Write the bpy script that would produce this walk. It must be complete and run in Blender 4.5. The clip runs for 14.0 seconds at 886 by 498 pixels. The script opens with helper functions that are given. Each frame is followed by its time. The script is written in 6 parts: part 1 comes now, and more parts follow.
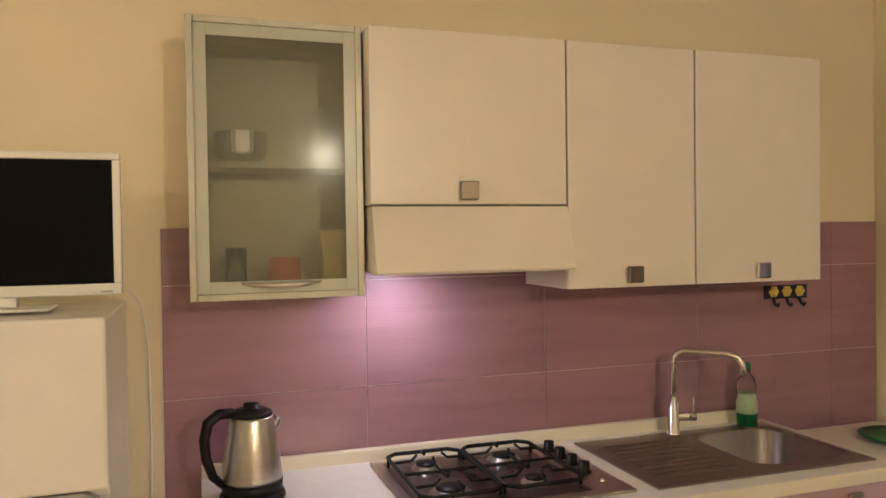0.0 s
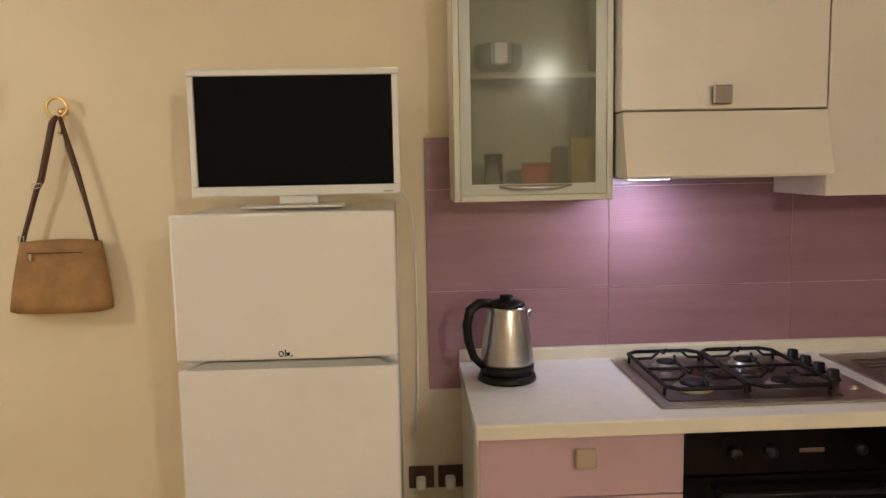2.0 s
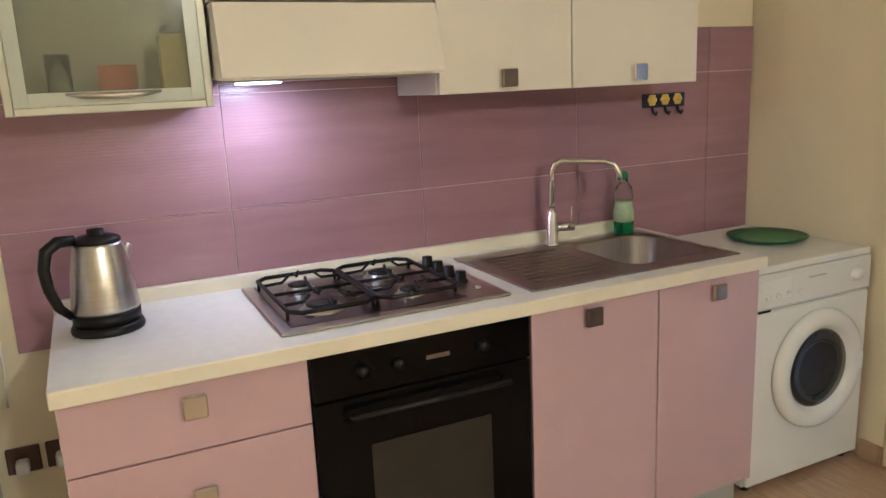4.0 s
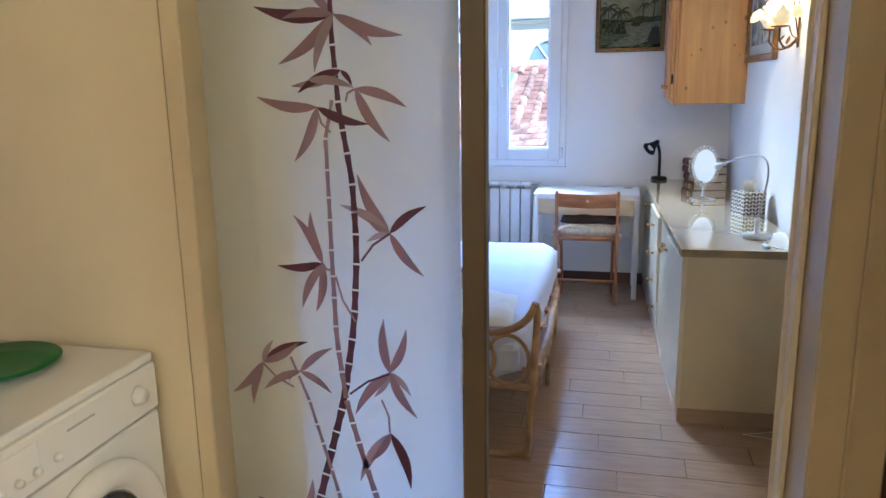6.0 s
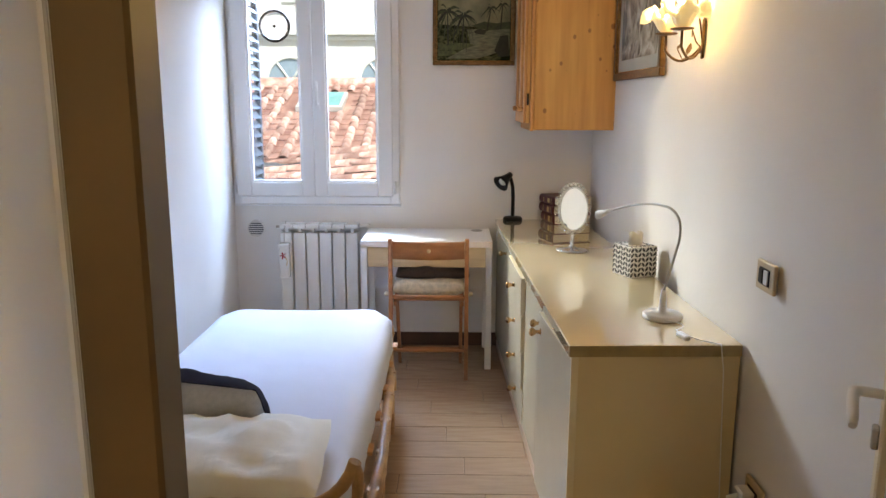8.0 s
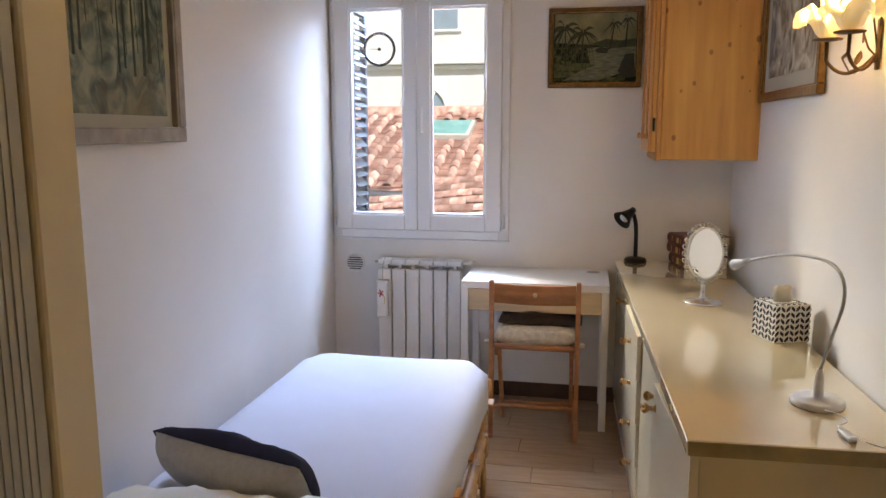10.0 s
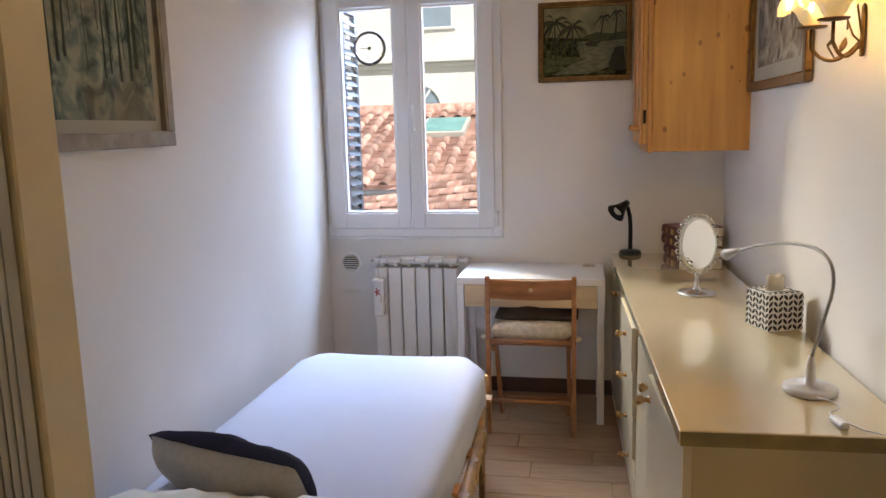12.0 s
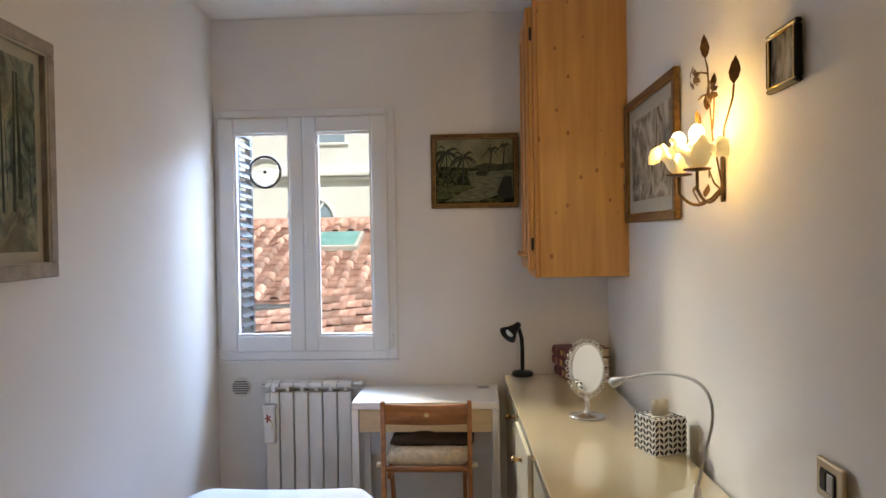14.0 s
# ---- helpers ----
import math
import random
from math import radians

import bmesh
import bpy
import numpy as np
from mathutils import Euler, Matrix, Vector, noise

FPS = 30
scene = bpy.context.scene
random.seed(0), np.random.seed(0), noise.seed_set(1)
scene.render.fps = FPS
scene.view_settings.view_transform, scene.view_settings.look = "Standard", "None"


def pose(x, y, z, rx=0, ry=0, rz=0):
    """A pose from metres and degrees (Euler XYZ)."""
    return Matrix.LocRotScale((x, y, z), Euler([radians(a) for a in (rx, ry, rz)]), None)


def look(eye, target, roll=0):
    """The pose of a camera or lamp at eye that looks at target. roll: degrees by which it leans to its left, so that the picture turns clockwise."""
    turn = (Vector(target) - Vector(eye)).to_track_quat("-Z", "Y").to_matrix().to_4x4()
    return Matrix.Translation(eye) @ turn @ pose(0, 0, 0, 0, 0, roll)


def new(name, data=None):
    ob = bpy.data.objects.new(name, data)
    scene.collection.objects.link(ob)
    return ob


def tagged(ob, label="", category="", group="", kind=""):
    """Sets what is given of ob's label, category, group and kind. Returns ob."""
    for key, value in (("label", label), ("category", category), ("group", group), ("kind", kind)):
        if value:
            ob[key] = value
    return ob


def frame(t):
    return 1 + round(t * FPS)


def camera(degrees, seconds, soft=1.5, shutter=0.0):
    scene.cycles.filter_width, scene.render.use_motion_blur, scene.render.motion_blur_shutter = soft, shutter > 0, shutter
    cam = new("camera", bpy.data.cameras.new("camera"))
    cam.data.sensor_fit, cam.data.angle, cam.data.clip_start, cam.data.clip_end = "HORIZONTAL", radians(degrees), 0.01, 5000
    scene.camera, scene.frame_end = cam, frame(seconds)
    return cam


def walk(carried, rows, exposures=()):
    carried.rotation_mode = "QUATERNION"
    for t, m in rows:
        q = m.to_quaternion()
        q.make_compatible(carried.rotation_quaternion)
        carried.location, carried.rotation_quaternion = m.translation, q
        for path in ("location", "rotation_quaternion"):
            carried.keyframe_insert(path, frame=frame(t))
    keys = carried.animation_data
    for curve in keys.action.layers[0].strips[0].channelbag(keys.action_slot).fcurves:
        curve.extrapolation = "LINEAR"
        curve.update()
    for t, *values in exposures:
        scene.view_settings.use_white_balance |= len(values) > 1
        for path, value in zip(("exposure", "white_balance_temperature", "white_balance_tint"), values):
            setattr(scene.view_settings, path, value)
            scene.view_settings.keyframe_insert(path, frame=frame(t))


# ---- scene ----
cam = camera(61.2, 14.0)
PATH = [
    (0, (0.042, 0.206, 1.663), (0.665, 2.106, 1.625), -0.8),
    (0.5, (-0.014, 0.171, 1.679), (0.391, 2.13, 1.695), -1.3),
    (1, (-0.096, 0.145, 1.664), (0.121, 2.133, 1.648), -0.9),
    (1.5, (-0.131, 0.104, 1.638), (-0.034, 2.099, 1.533), -0.9),
    (2, (-0.126, 0.082, 1.607), (-0.035, 2.067, 1.379), -1.1),
    (2.2, (-0.119, 0.079, 1.594), (-0.015, 2.056, 1.311), -1.1),
    (4.3, (0.274, 0.349, 1.505), (1.314, 1.993, 1.041), -2.2),
    (4.5, (0.349, 0.403, 1.5), (1.543, 1.937, 1.028), -1.8),
    (5, (0.634, 0.547, 1.523), (2.178, 1.73, 1.056), -1.0),
    (5.5, (0.877, 0.697, 1.515), (2.653, 1.504, 1.074), -0.5),
    (6, (1.132, 0.874, 1.532), (3.032, 1.323, 1.098), -0.9),
    (6.5, (1.368, 0.908, 1.522), (3.313, 1.118, 1.108), -0.8),
    (7, (1.692, 0.905, 1.526), (3.65, 0.975, 1.125), 0.5),
    (7.5, (2.005, 0.928, 1.519), (3.967, 0.929, 1.131), 1.0),
    (8, (2.325, 0.942, 1.518), (4.287, 0.969, 1.131), 0.2),
    (8.5, (2.554, 0.895, 1.5), (4.505, 1.071, 1.095), -0.1),
    (9, (2.727, 0.84, 1.494), (4.667, 1.157, 1.123), 0.9),
    (9.2, (2.746, 0.836, 1.502), (4.685, 1.184, 1.154), 1.1),
    (11.5, (2.762, 0.815, 1.511), (4.698, 1.214, 1.207), -1.3),
    (12, (2.759, 0.805, 1.507), (4.696, 1.185, 1.186), -1.5),
    (12.5, (2.754, 0.8, 1.506), (4.697, 1.137, 1.174), -1.5),
    (13, (2.753, 0.795, 1.508), (4.711, 1.047, 1.183), -1.3),
    (13.5, (2.749, 0.801, 1.543), (4.731, 0.953, 1.33), -0.9),
    (14, (2.737, 0.815, 1.58), (4.734, 0.909, 1.543), -0.9),
]
EXPOSURES = [(0.0, 0.08, 5800, 10), (2.0, -0.12, 5200, 9), (4.5, 0.47, 4800, 2), (5.5, 0.45, 4800, 2), (6.5, 0.64, 5600, 0), (7.5, 0.5, 7000, 0), (8.2, 0.22, 7550, 4), (9.0, 0.02, 7900, 8), (13.0, -0.08, 8000, 6), (14.0, -0.17, 8100, 3)]
walk(cam, [(t, look(eye, target, roll)) for t, eye, target, roll in PATH], EXPOSURES)

# ---- world, sun, large lights ----
SUN_EL, SUN_AZ = 48.0, 215.0
world = bpy.data.worlds.new("sky")
scene.world = world
world.use_nodes = True
wt = world.node_tree
sky = wt.nodes.new("ShaderNodeTexSky")
sky.sky_type = "NISHITA"
sky.sun_disc = False
sky.sun_elevation = radians(SUN_EL)
sky.sun_rotation = radians(270 - SUN_AZ + 180)
wt.links.new(sky.outputs[0], wt.nodes["Background"].inputs[0])
wt.nodes["Background"].inputs[1].default_value = 0.12


def lamp(name, kind, place, energy, color, **settings):
    data = bpy.data.lights.new(name, kind)
    data.energy, data.color = energy, color
    if kind == "AREA":
        data.shape, data.size, data.size_y = "RECTANGLE", settings["size"], settings["size_y"]
        data.spread = radians(settings.get("spread", 180))
    elif kind == "SUN":
        data.angle = radians(0.5)
    else:
        data.shadow_soft_size = settings.get("radius", 0.05)
    if kind == "SPOT":
        data.spot_size, data.spot_blend = radians(settings["spread"]), 0.6
    ob = new(name, data)
    ob.matrix_basis = place
    return ob


sun_way = Vector((math.cos(radians(SUN_EL)) * math.cos(radians(SUN_AZ)), math.cos(radians(SUN_EL)) * math.sin(radians(SUN_AZ)), math.sin(radians(SUN_EL))))
lamp("sun", "SUN", look(sun_way * 30, (0, 0, 0)), 5.0, (0.97, 0.98, 1.0))
# unseen area lamps outside the window, added to strengthen the sky's light indoors
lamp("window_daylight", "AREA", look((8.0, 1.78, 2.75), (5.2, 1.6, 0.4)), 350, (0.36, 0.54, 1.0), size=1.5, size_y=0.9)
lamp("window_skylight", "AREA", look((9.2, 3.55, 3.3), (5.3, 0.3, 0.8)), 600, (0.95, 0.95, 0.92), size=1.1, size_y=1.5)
lamp("kitchen_bulb_a", "POINT", pose(1.1, -1.9, 2.36), 100, (1.0, 0.83, 0.58), radius=0.07)
lamp("kitchen_bulb_b", "POINT", pose(-2.75, 1.0, 2.25), 42, (1.0, 0.83, 0.58), radius=0.06)
lamp("hood_bulb", "AREA", look((0.66, 2.50, 1.532), (0.66, 2.56, 0.9)), 1.6, (1.0, 0.88, 0.93), size=0.10, size_y=0.06)
lamp("sconce_bulb_a", "POINT", pose(5.04, 0.205, 1.875), 3.9, (1.0, 0.62, 0.24), radius=0.02)
lamp("sconce_bulb_b", "POINT", pose(4.93, 0.182, 1.88), 3.6, (1.0, 0.62, 0.24), radius=0.02)


# ---- materials ----
def mat(name, color, rough=0.5, metal=0.0, vary=0.08, scale=6.0, bump=0.0, bump_scale=60.0, stretch=(1, 1, 1), color2=None, stain=0.0, glow=0.0, glow_color=None, coat=0.0, coat_ior=1.5, coat_rough=0.03, per_object=0.0, spec=0.5):
    m = bpy.data.materials.new(name)
    m.use_nodes = True
    t = m.node_tree
    p = t.nodes["Principled BSDF"]
    p.inputs["Roughness"].default_value, p.inputs["Metallic"].default_value = rough, metal
    p.inputs["Coat Weight"].default_value, p.inputs["Specular IOR Level"].default_value = coat, spec
    p.inputs["Coat IOR"].default_value, p.inputs["Coat Roughness"].default_value = coat_ior, coat_rough
    tc = t.nodes.new("ShaderNodeTexCoord")
    mp = t.nodes.new("ShaderNodeMapping")
    mp.inputs["Scale"].default_value = stretch
    t.links.new(tc.outputs["Object"], mp.inputs[0])
    n1 = t.nodes.new("ShaderNodeTexNoise")
    n1.inputs["Scale"].default_value, n1.inputs["Detail"].default_value = scale, 6
    t.links.new(mp.outputs[0], n1.inputs["Vector"])
    mix = t.nodes.new("ShaderNodeMix")
    mix.data_type = "RGBA"
    a = [c * (1 - vary) for c in color]
    b = color2 or [min(1, c * (1 + vary)) for c in color]
    mix.inputs[6].default_value, mix.inputs[7].default_value = (*a, 1), (*b, 1)
    ramp = t.nodes.new("ShaderNodeMapRange")
    ramp.inputs[1].default_value, ramp.inputs[2].default_value = 0.3, 0.7
    t.links.new(n1.outputs[0], ramp.inputs[0])
    t.links.new(ramp.outputs[0], mix.inputs[0])
    out = mix.outputs[2]
    if stain:
        n2 = t.nodes.new("ShaderNodeTexNoise")
        n2.inputs["Scale"].default_value, n2.inputs["Detail"].default_value = 1.3, 3
        t.links.new(tc.outputs["Object"], n2.inputs["Vector"])
        hsv = t.nodes.new("ShaderNodeHueSaturation")
        r2 = t.nodes.new("ShaderNodeMapRange")
        r2.inputs[1].default_value, r2.inputs[2].default_value, r2.inputs[3].default_value, r2.inputs[4].default_value = 0.3, 0.7, 1 - stain, 1 + stain * 0.4
        t.links.new(n2.outputs[0], r2.inputs[0])
        t.links.new(r2.outputs[0], hsv.inputs["Value"])
        t.links.new(out, hsv.inputs["Color"])
        out = hsv.outputs[0]
    if per_object:
        info = t.nodes.new("ShaderNodeObjectInfo")
        hsv = t.nodes.new("ShaderNodeHueSaturation")
        r3 = t.nodes.new("ShaderNodeMapRange")
        r3.inputs[3].default_value, r3.inputs[4].default_value = 1 - per_object, 1 + per_object
        t.links.new(info.outputs["Random"], r3.inputs[0])
        t.links.new(r3.outputs[0], hsv.inputs["Value"])
        t.links.new(out, hsv.inputs["Color"])
        out = hsv.outputs[0]
    t.links.new(out, p.inputs["Base Color"])
    rv = t.nodes.new("ShaderNodeMapRange")
    rv.inputs[3].default_value, rv.inputs[4].default_value = max(0.02, rough * 0.88), min(1, rough * 1.12)
    t.links.new(n1.outputs[0], rv.inputs[0])
    t.links.new(rv.outputs[0], p.inputs["Roughness"])
    if bump:
        n3 = t.nodes.new("ShaderNodeTexNoise")
        n3.inputs["Scale"].default_value, n3.inputs["Detail"].default_value = bump_scale, 4
        t.links.new(mp.outputs[0], n3.inputs["Vector"])
        bp = t.nodes.new("ShaderNodeBump")
        bp.inputs["Strength"].default_value, bp.inputs["Distance"].default_value = bump, 0.004
        t.links.new(n3.outputs[0], bp.inputs["Height"])
        t.links.new(bp.outputs[0], p.inputs["Normal"])
    if glow:
        p.inputs["Emission Color"].default_value = (*(glow_color or color), 1)
        p.inputs["Emission Strength"].default_value = glow
    return m


def glass(name, color=(1, 1, 1), rough=0.0, ior=1.45, transmission=1.0):
    m = bpy.data.materials.new(name)
    m.use_nodes = True
    p = m.node_tree.nodes["Principled BSDF"]
    p.inputs["Base Color"].default_value = (*color, 1)
    p.inputs["Roughness"].default_value = rough
    p.inputs["IOR"].default_value = ior
    p.inputs["Transmission Weight"].default_value = transmission
    return m


def frosted(name, color, clear, rough, blur, straight):
    """Etched glass: part light scattered through, part surface haze."""
    m = bpy.data.materials.new(name)
    m.use_nodes = True
    t = m.node_tree
    p = t.nodes["Principled BSDF"]
    p.inputs["Base Color"].default_value = (*color, 1)
    p.inputs["Roughness"].default_value = rough
    tr = t.nodes.new("ShaderNodeBsdfTranslucent")
    tr.inputs[0].default_value = (*color, 1)
    rf = t.nodes.new("ShaderNodeBsdfRefraction")
    rf.inputs[0].default_value = (*color, 1)
    rf.inputs["Roughness"].default_value = blur
    rf.inputs["IOR"].default_value = 1.05
    m1 = t.nodes.new("ShaderNodeMixShader")
    m1.inputs[0].default_value = straight
    t.links.new(tr.outputs[0], m1.inputs[1])
    t.links.new(rf.outputs[0], m1.inputs[2])
    m2 = t.nodes.new("ShaderNodeMixShader")
    m2.inputs[0].default_value = clear
    t.links.new(p.outputs[0], m2.inputs[1])
    t.links.new(m1.outputs[0], m2.inputs[2])
    t.links.new(m2.outputs[0], t.nodes["Material Output"].inputs[0])
    return m


def ridged(name, color, rough, ridge_scale, strength, axis="Z", coat=0.0):
    """A glazed tile with fine raised lines."""
    m = mat(name, color, rough, vary=0.10, scale=3.5, stretch=(0.6, 1, 5), stain=0.08, coat=coat, per_object=0.04)
    t = m.node_tree
    p = t.nodes["Principled BSDF"]
    tc = t.nodes.new("ShaderNodeTexCoord")
    wv = t.nodes.new("ShaderNodeTexWave")
    wv.bands_direction = axis
    wv.inputs["Scale"].default_value, wv.inputs["Distortion"].default_value = ridge_scale, 2.5
    wv.inputs["Detail Scale"].default_value = 1.5
    t.links.new(tc.outputs["Object"], wv.inputs["Vector"])
    bp = t.nodes.new("ShaderNodeBump")
    bp.inputs["Strength"].default_value, bp.inputs["Distance"].default_value = strength, 0.002
    t.links.new(wv.outputs["Fac"], bp.inputs["Height"])
    t.links.new(bp.outputs[0], p.inputs["Normal"])
    return m


M = {
    "wall_k": mat("cream_plaster", (0.80, 0.70, 0.50), 0.75, vary=0.03, scale=2, bump=0.15, bump_scale=40, stain=0.05),
    "wall_b": mat("white_plaster", (0.80, 0.78, 0.75), 0.8, vary=0.02, scale=2, bump=0.2, bump_scale=35, stain=0.04),
    "ceiling": mat("ceiling_paint", (0.82, 0.81, 0.79), 0.85, vary=0.02, stain=0.03),
    "brown": mat("dark_walnut", (0.085, 0.040, 0.016), 0.6, vary=0.35, scale=4, stretch=(6, 6, 0.6), bump=0.1),
    "floor": mat("wood_look_porcelain", (0.40, 0.255, 0.155), 0.19, vary=0.10, scale=5, stretch=(9, 1.2, 1), color2=(0.45, 0.30, 0.19), per_object=0.03, bump=0.05, bump_scale=30),
    "grout": mat("floor_grout", (0.35, 0.25, 0.17), 0.9),
    "base": mat("baseboard_tile", (0.40, 0.27, 0.17), 0.4, vary=0.12, stretch=(1, 1, 6)),
    "base_dark": mat("baseboard_dark", (0.075, 0.035, 0.022), 0.45, vary=0.2),
    "cream": mat("cream_door_paint", (0.72, 0.62, 0.42), 0.4, vary=0.05, scale=4, stain=0.06),
    "tile": ridged("mauve_glazed_tile", (0.33, 0.185, 0.225), 0.24, 30, 0.10),
    "tile_grout": mat("pale_grout", (0.62, 0.50, 0.48), 0.85),
    "white_lam": mat("white_laminate", (0.76, 0.70, 0.60), 0.32, vary=0.02, stain=0.02),
    # tan of the mullion with its backlit shade put into the colour
    "frame_tan_shaded": mat("tan_door_frame_paint_shaded", (0.125, 0.088, 0.048), 0.42, vary=0.07, scale=4, stain=0.06),
    "steel_dark": mat("hob_well_steel", (0.20, 0.185, 0.175), 0.28, 1.0, vary=0.15, scale=8),
    "dark_port": mat("dark_porthole_glass", (0.02, 0.022, 0.024), 0.05, vary=0.2, coat=0.6),
    "pink_lam": mat("pink_laminate", (0.53, 0.365, 0.395), 0.35, vary=0.03, stain=0.03),
    "worktop": mat("white_worktop", (0.87, 0.85, 0.81), 0.22, vary=0.03, scale=30),
    "worktop_edge": mat("worktop_edge", (0.76, 0.70, 0.56), 0.4, vary=0.04),
    "steel": mat("brushed_steel", (0.55, 0.53, 0.50), 0.30, 1.0, vary=0.06, scale=10, stretch=(1, 1, 12), bump=0.04),
    "steel_flat": mat("sink_steel", (0.38, 0.355, 0.33), 0.30, 1.0, vary=0.08, scale=12, stretch=(12, 1, 1), bump=0.04),
    "chrome": mat("chrome", (0.82, 0.80, 0.78), 0.08, 1.0, vary=0.02),
    "nickel": mat("satin_nickel", (0.52, 0.47, 0.40), 0.38, 1.0, vary=0.05),
    "brass": mat("brass", (0.86, 0.63, 0.26), 0.22, 1.0, vary=0.08),
    "brass_dark": mat("tarnished_brass", (0.44, 0.27, 0.12), 0.2, 1.0, vary=0.12),
    "oldgold": mat("antique_gold", (0.36, 0.24, 0.10), 0.45, 0.8, vary=0.35, scale=40),
    "black": mat("black_plastic", (0.009, 0.008, 0.0075), 0.38, vary=0.1, spec=0.25),
    "blackglass": mat("black_glass", (0.003, 0.003, 0.003), 0.16, vary=0.02, spec=0.12),
    "iron": mat("enamelled_iron", (0.007, 0.006, 0.006), 0.5, vary=0.2, bump=0.2, spec=0.3),
    "white_pl": mat("white_plastic", (0.80, 0.78, 0.74), 0.4, vary=0.02),
    "white_gloss": mat("white_enamel", (0.82, 0.80, 0.76), 0.25, vary=0.015, stain=0.02),
    "grey_pl": mat("grey_plastic", (0.42, 0.42, 0.40), 0.4, vary=0.05),
    "upvc": mat("white_window_profile", (0.80, 0.81, 0.82), 0.3, vary=0.015),
    "leather": mat("tan_leather", (0.31, 0.17, 0.05), 0.6, vary=0.25, scale=14, bump=0.5, bump_scale=90),
    "leather_dark": mat("dark_brown_strap", (0.085, 0.035, 0.012), 0.55, vary=0.2),
    "rattan": mat("rattan", (0.42, 0.24, 0.095), 0.45, vary=0.35, scale=14, stretch=(1, 1, 1), bump=0.2),
    "sheet": mat("white_cotton_sheet", (0.64, 0.66, 0.76), 0.9, vary=0.03, scale=3, bump=0.35, bump_scale=9),
    "pillow": mat("cream_pillowcase", (0.78, 0.76, 0.70), 0.9, vary=0.04, bump=0.4, bump_scale=10),
    "cush_grey": mat("grey_cushion_fabric", (0.46, 0.44, 0.41), 0.95, vary=0.08, scale=60, bump=0.3, bump_scale=200),
    "cush_dark": mat("dark_plum_fabric", (0.013, 0.008, 0.016), 0.9, vary=0.3, spec=0.1),
    "desk_white": mat("white_desk_foil", (0.82, 0.82, 0.81), 0.35, vary=0.015),
    "birch": mat("pale_birch", (0.60, 0.48, 0.30), 0.5, vary=0.1, scale=5, stretch=(1, 1, 9)),
    "chairwood": mat("stained_beech", (0.36, 0.15, 0.058), 0.4, vary=0.22, scale=10, stretch=(1, 1, 4), bump=0.08),
    "fur": mat("sheepskin_cream", (0.60, 0.52, 0.40), 1.0, vary=0.2, scale=40, bump=0.9, bump_scale=120),
    "fur_dark": mat("sheepskin_brown", (0.035, 0.022, 0.015), 1.0, vary=0.3, scale=40, bump=0.9, bump_scale=120),
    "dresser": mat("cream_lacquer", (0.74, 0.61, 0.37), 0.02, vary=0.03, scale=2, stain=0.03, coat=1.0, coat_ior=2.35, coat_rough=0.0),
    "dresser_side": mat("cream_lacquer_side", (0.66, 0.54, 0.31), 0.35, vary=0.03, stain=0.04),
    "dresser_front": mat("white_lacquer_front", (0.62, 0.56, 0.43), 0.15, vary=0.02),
    "pine_trim": mat("pine_edge", (0.54, 0.26, 0.09), 0.45, vary=0.15, scale=6, stretch=(8, 8, 0.7)),
    "green_plate": mat("green_glass_plate", (0.012, 0.16, 0.035), 0.35, vary=0.15, spec=0.3),
    "paper": mat("book_pages", (0.66, 0.58, 0.44), 0.9, vary=0.1, stretch=(1, 1, 40)),
    "book": mat("dark_red_binding", (0.10, 0.014, 0.014), 0.5, vary=0.25),
    "gold_print": mat("gold_print", (0.6, 0.42, 0.16), 0.4, 0.6),
    "pattern_white": mat("white_card", (0.78, 0.76, 0.70), 0.6),
    "pattern_black": mat("black_print", (0.02, 0.02, 0.022), 0.6),
    "mirror": mat("mirror_silver", (0.93, 0.94, 0.95), 0.02, 1.0, vary=0.0),
    "silver": mat("clear_silver_ornament", (0.66, 0.66, 0.65), 0.22, 0.85, vary=0.15, scale=30),
    "bamboo_dark": frosted("bamboo_print_dark", (0.24, 0.11, 0.16), 0.58, 0.5, 0.4, 0.1),
    "bamboo_mid": frosted("bamboo_print_mauve", (0.52, 0.37, 0.43), 0.58, 0.5, 0.4, 0.1),
    "bamboo_pale": frosted("bamboo_print_pale", (0.60, 0.49, 0.53), 0.58, 0.5, 0.4, 0.1),
    "frosted": frosted("frosted_glass", (0.94, 0.96, 0.96), 0.86, 0.35, 0.75, 0.20),
    "cab_glass": frosted("frosted_cabinet_glass", (0.68, 0.68, 0.58), 0.88, 0.13, 0.20, 0.94),
    "screen": mat("dead_screen", (0.003, 0.003, 0.003), 0.55, vary=0.02, spec=0.08),
    "oven_window": mat("oven_window_glass", (0.030, 0.026, 0.021), 0.12, vary=0.15, spec=0.3),
    "milk_border": mat("milky_glass_border", (0.46, 0.47, 0.39), 0.3, vary=0.03),
    "alu": mat("anodised_aluminium", (0.47, 0.45, 0.36), 0.4, 0.25, vary=0.04),
    "clear": glass("window_glass", (1, 1, 1), 0.0, 1.45),
    "porthole": glass("porthole_glass", (0.75, 0.78, 0.78), 0.02, 1.45),
    "drum": mat("drum_steel", (0.10, 0.10, 0.10), 0.35, 1.0, vary=0.1, scale=4),
    "soap": glass("green_detergent", (0.02, 0.42, 0.16), 0.02, 1.34),
    "thin_clear": glass("thin_clear_disc", (0.97, 0.98, 0.98), 0.0, 1.02),
    "clear_pl": glass("clear_plastic", (0.92, 0.97, 0.93), 0.08, 1.3),
    "green_cap": mat("green_cap", (0.02, 0.16, 0.06), 0.4),
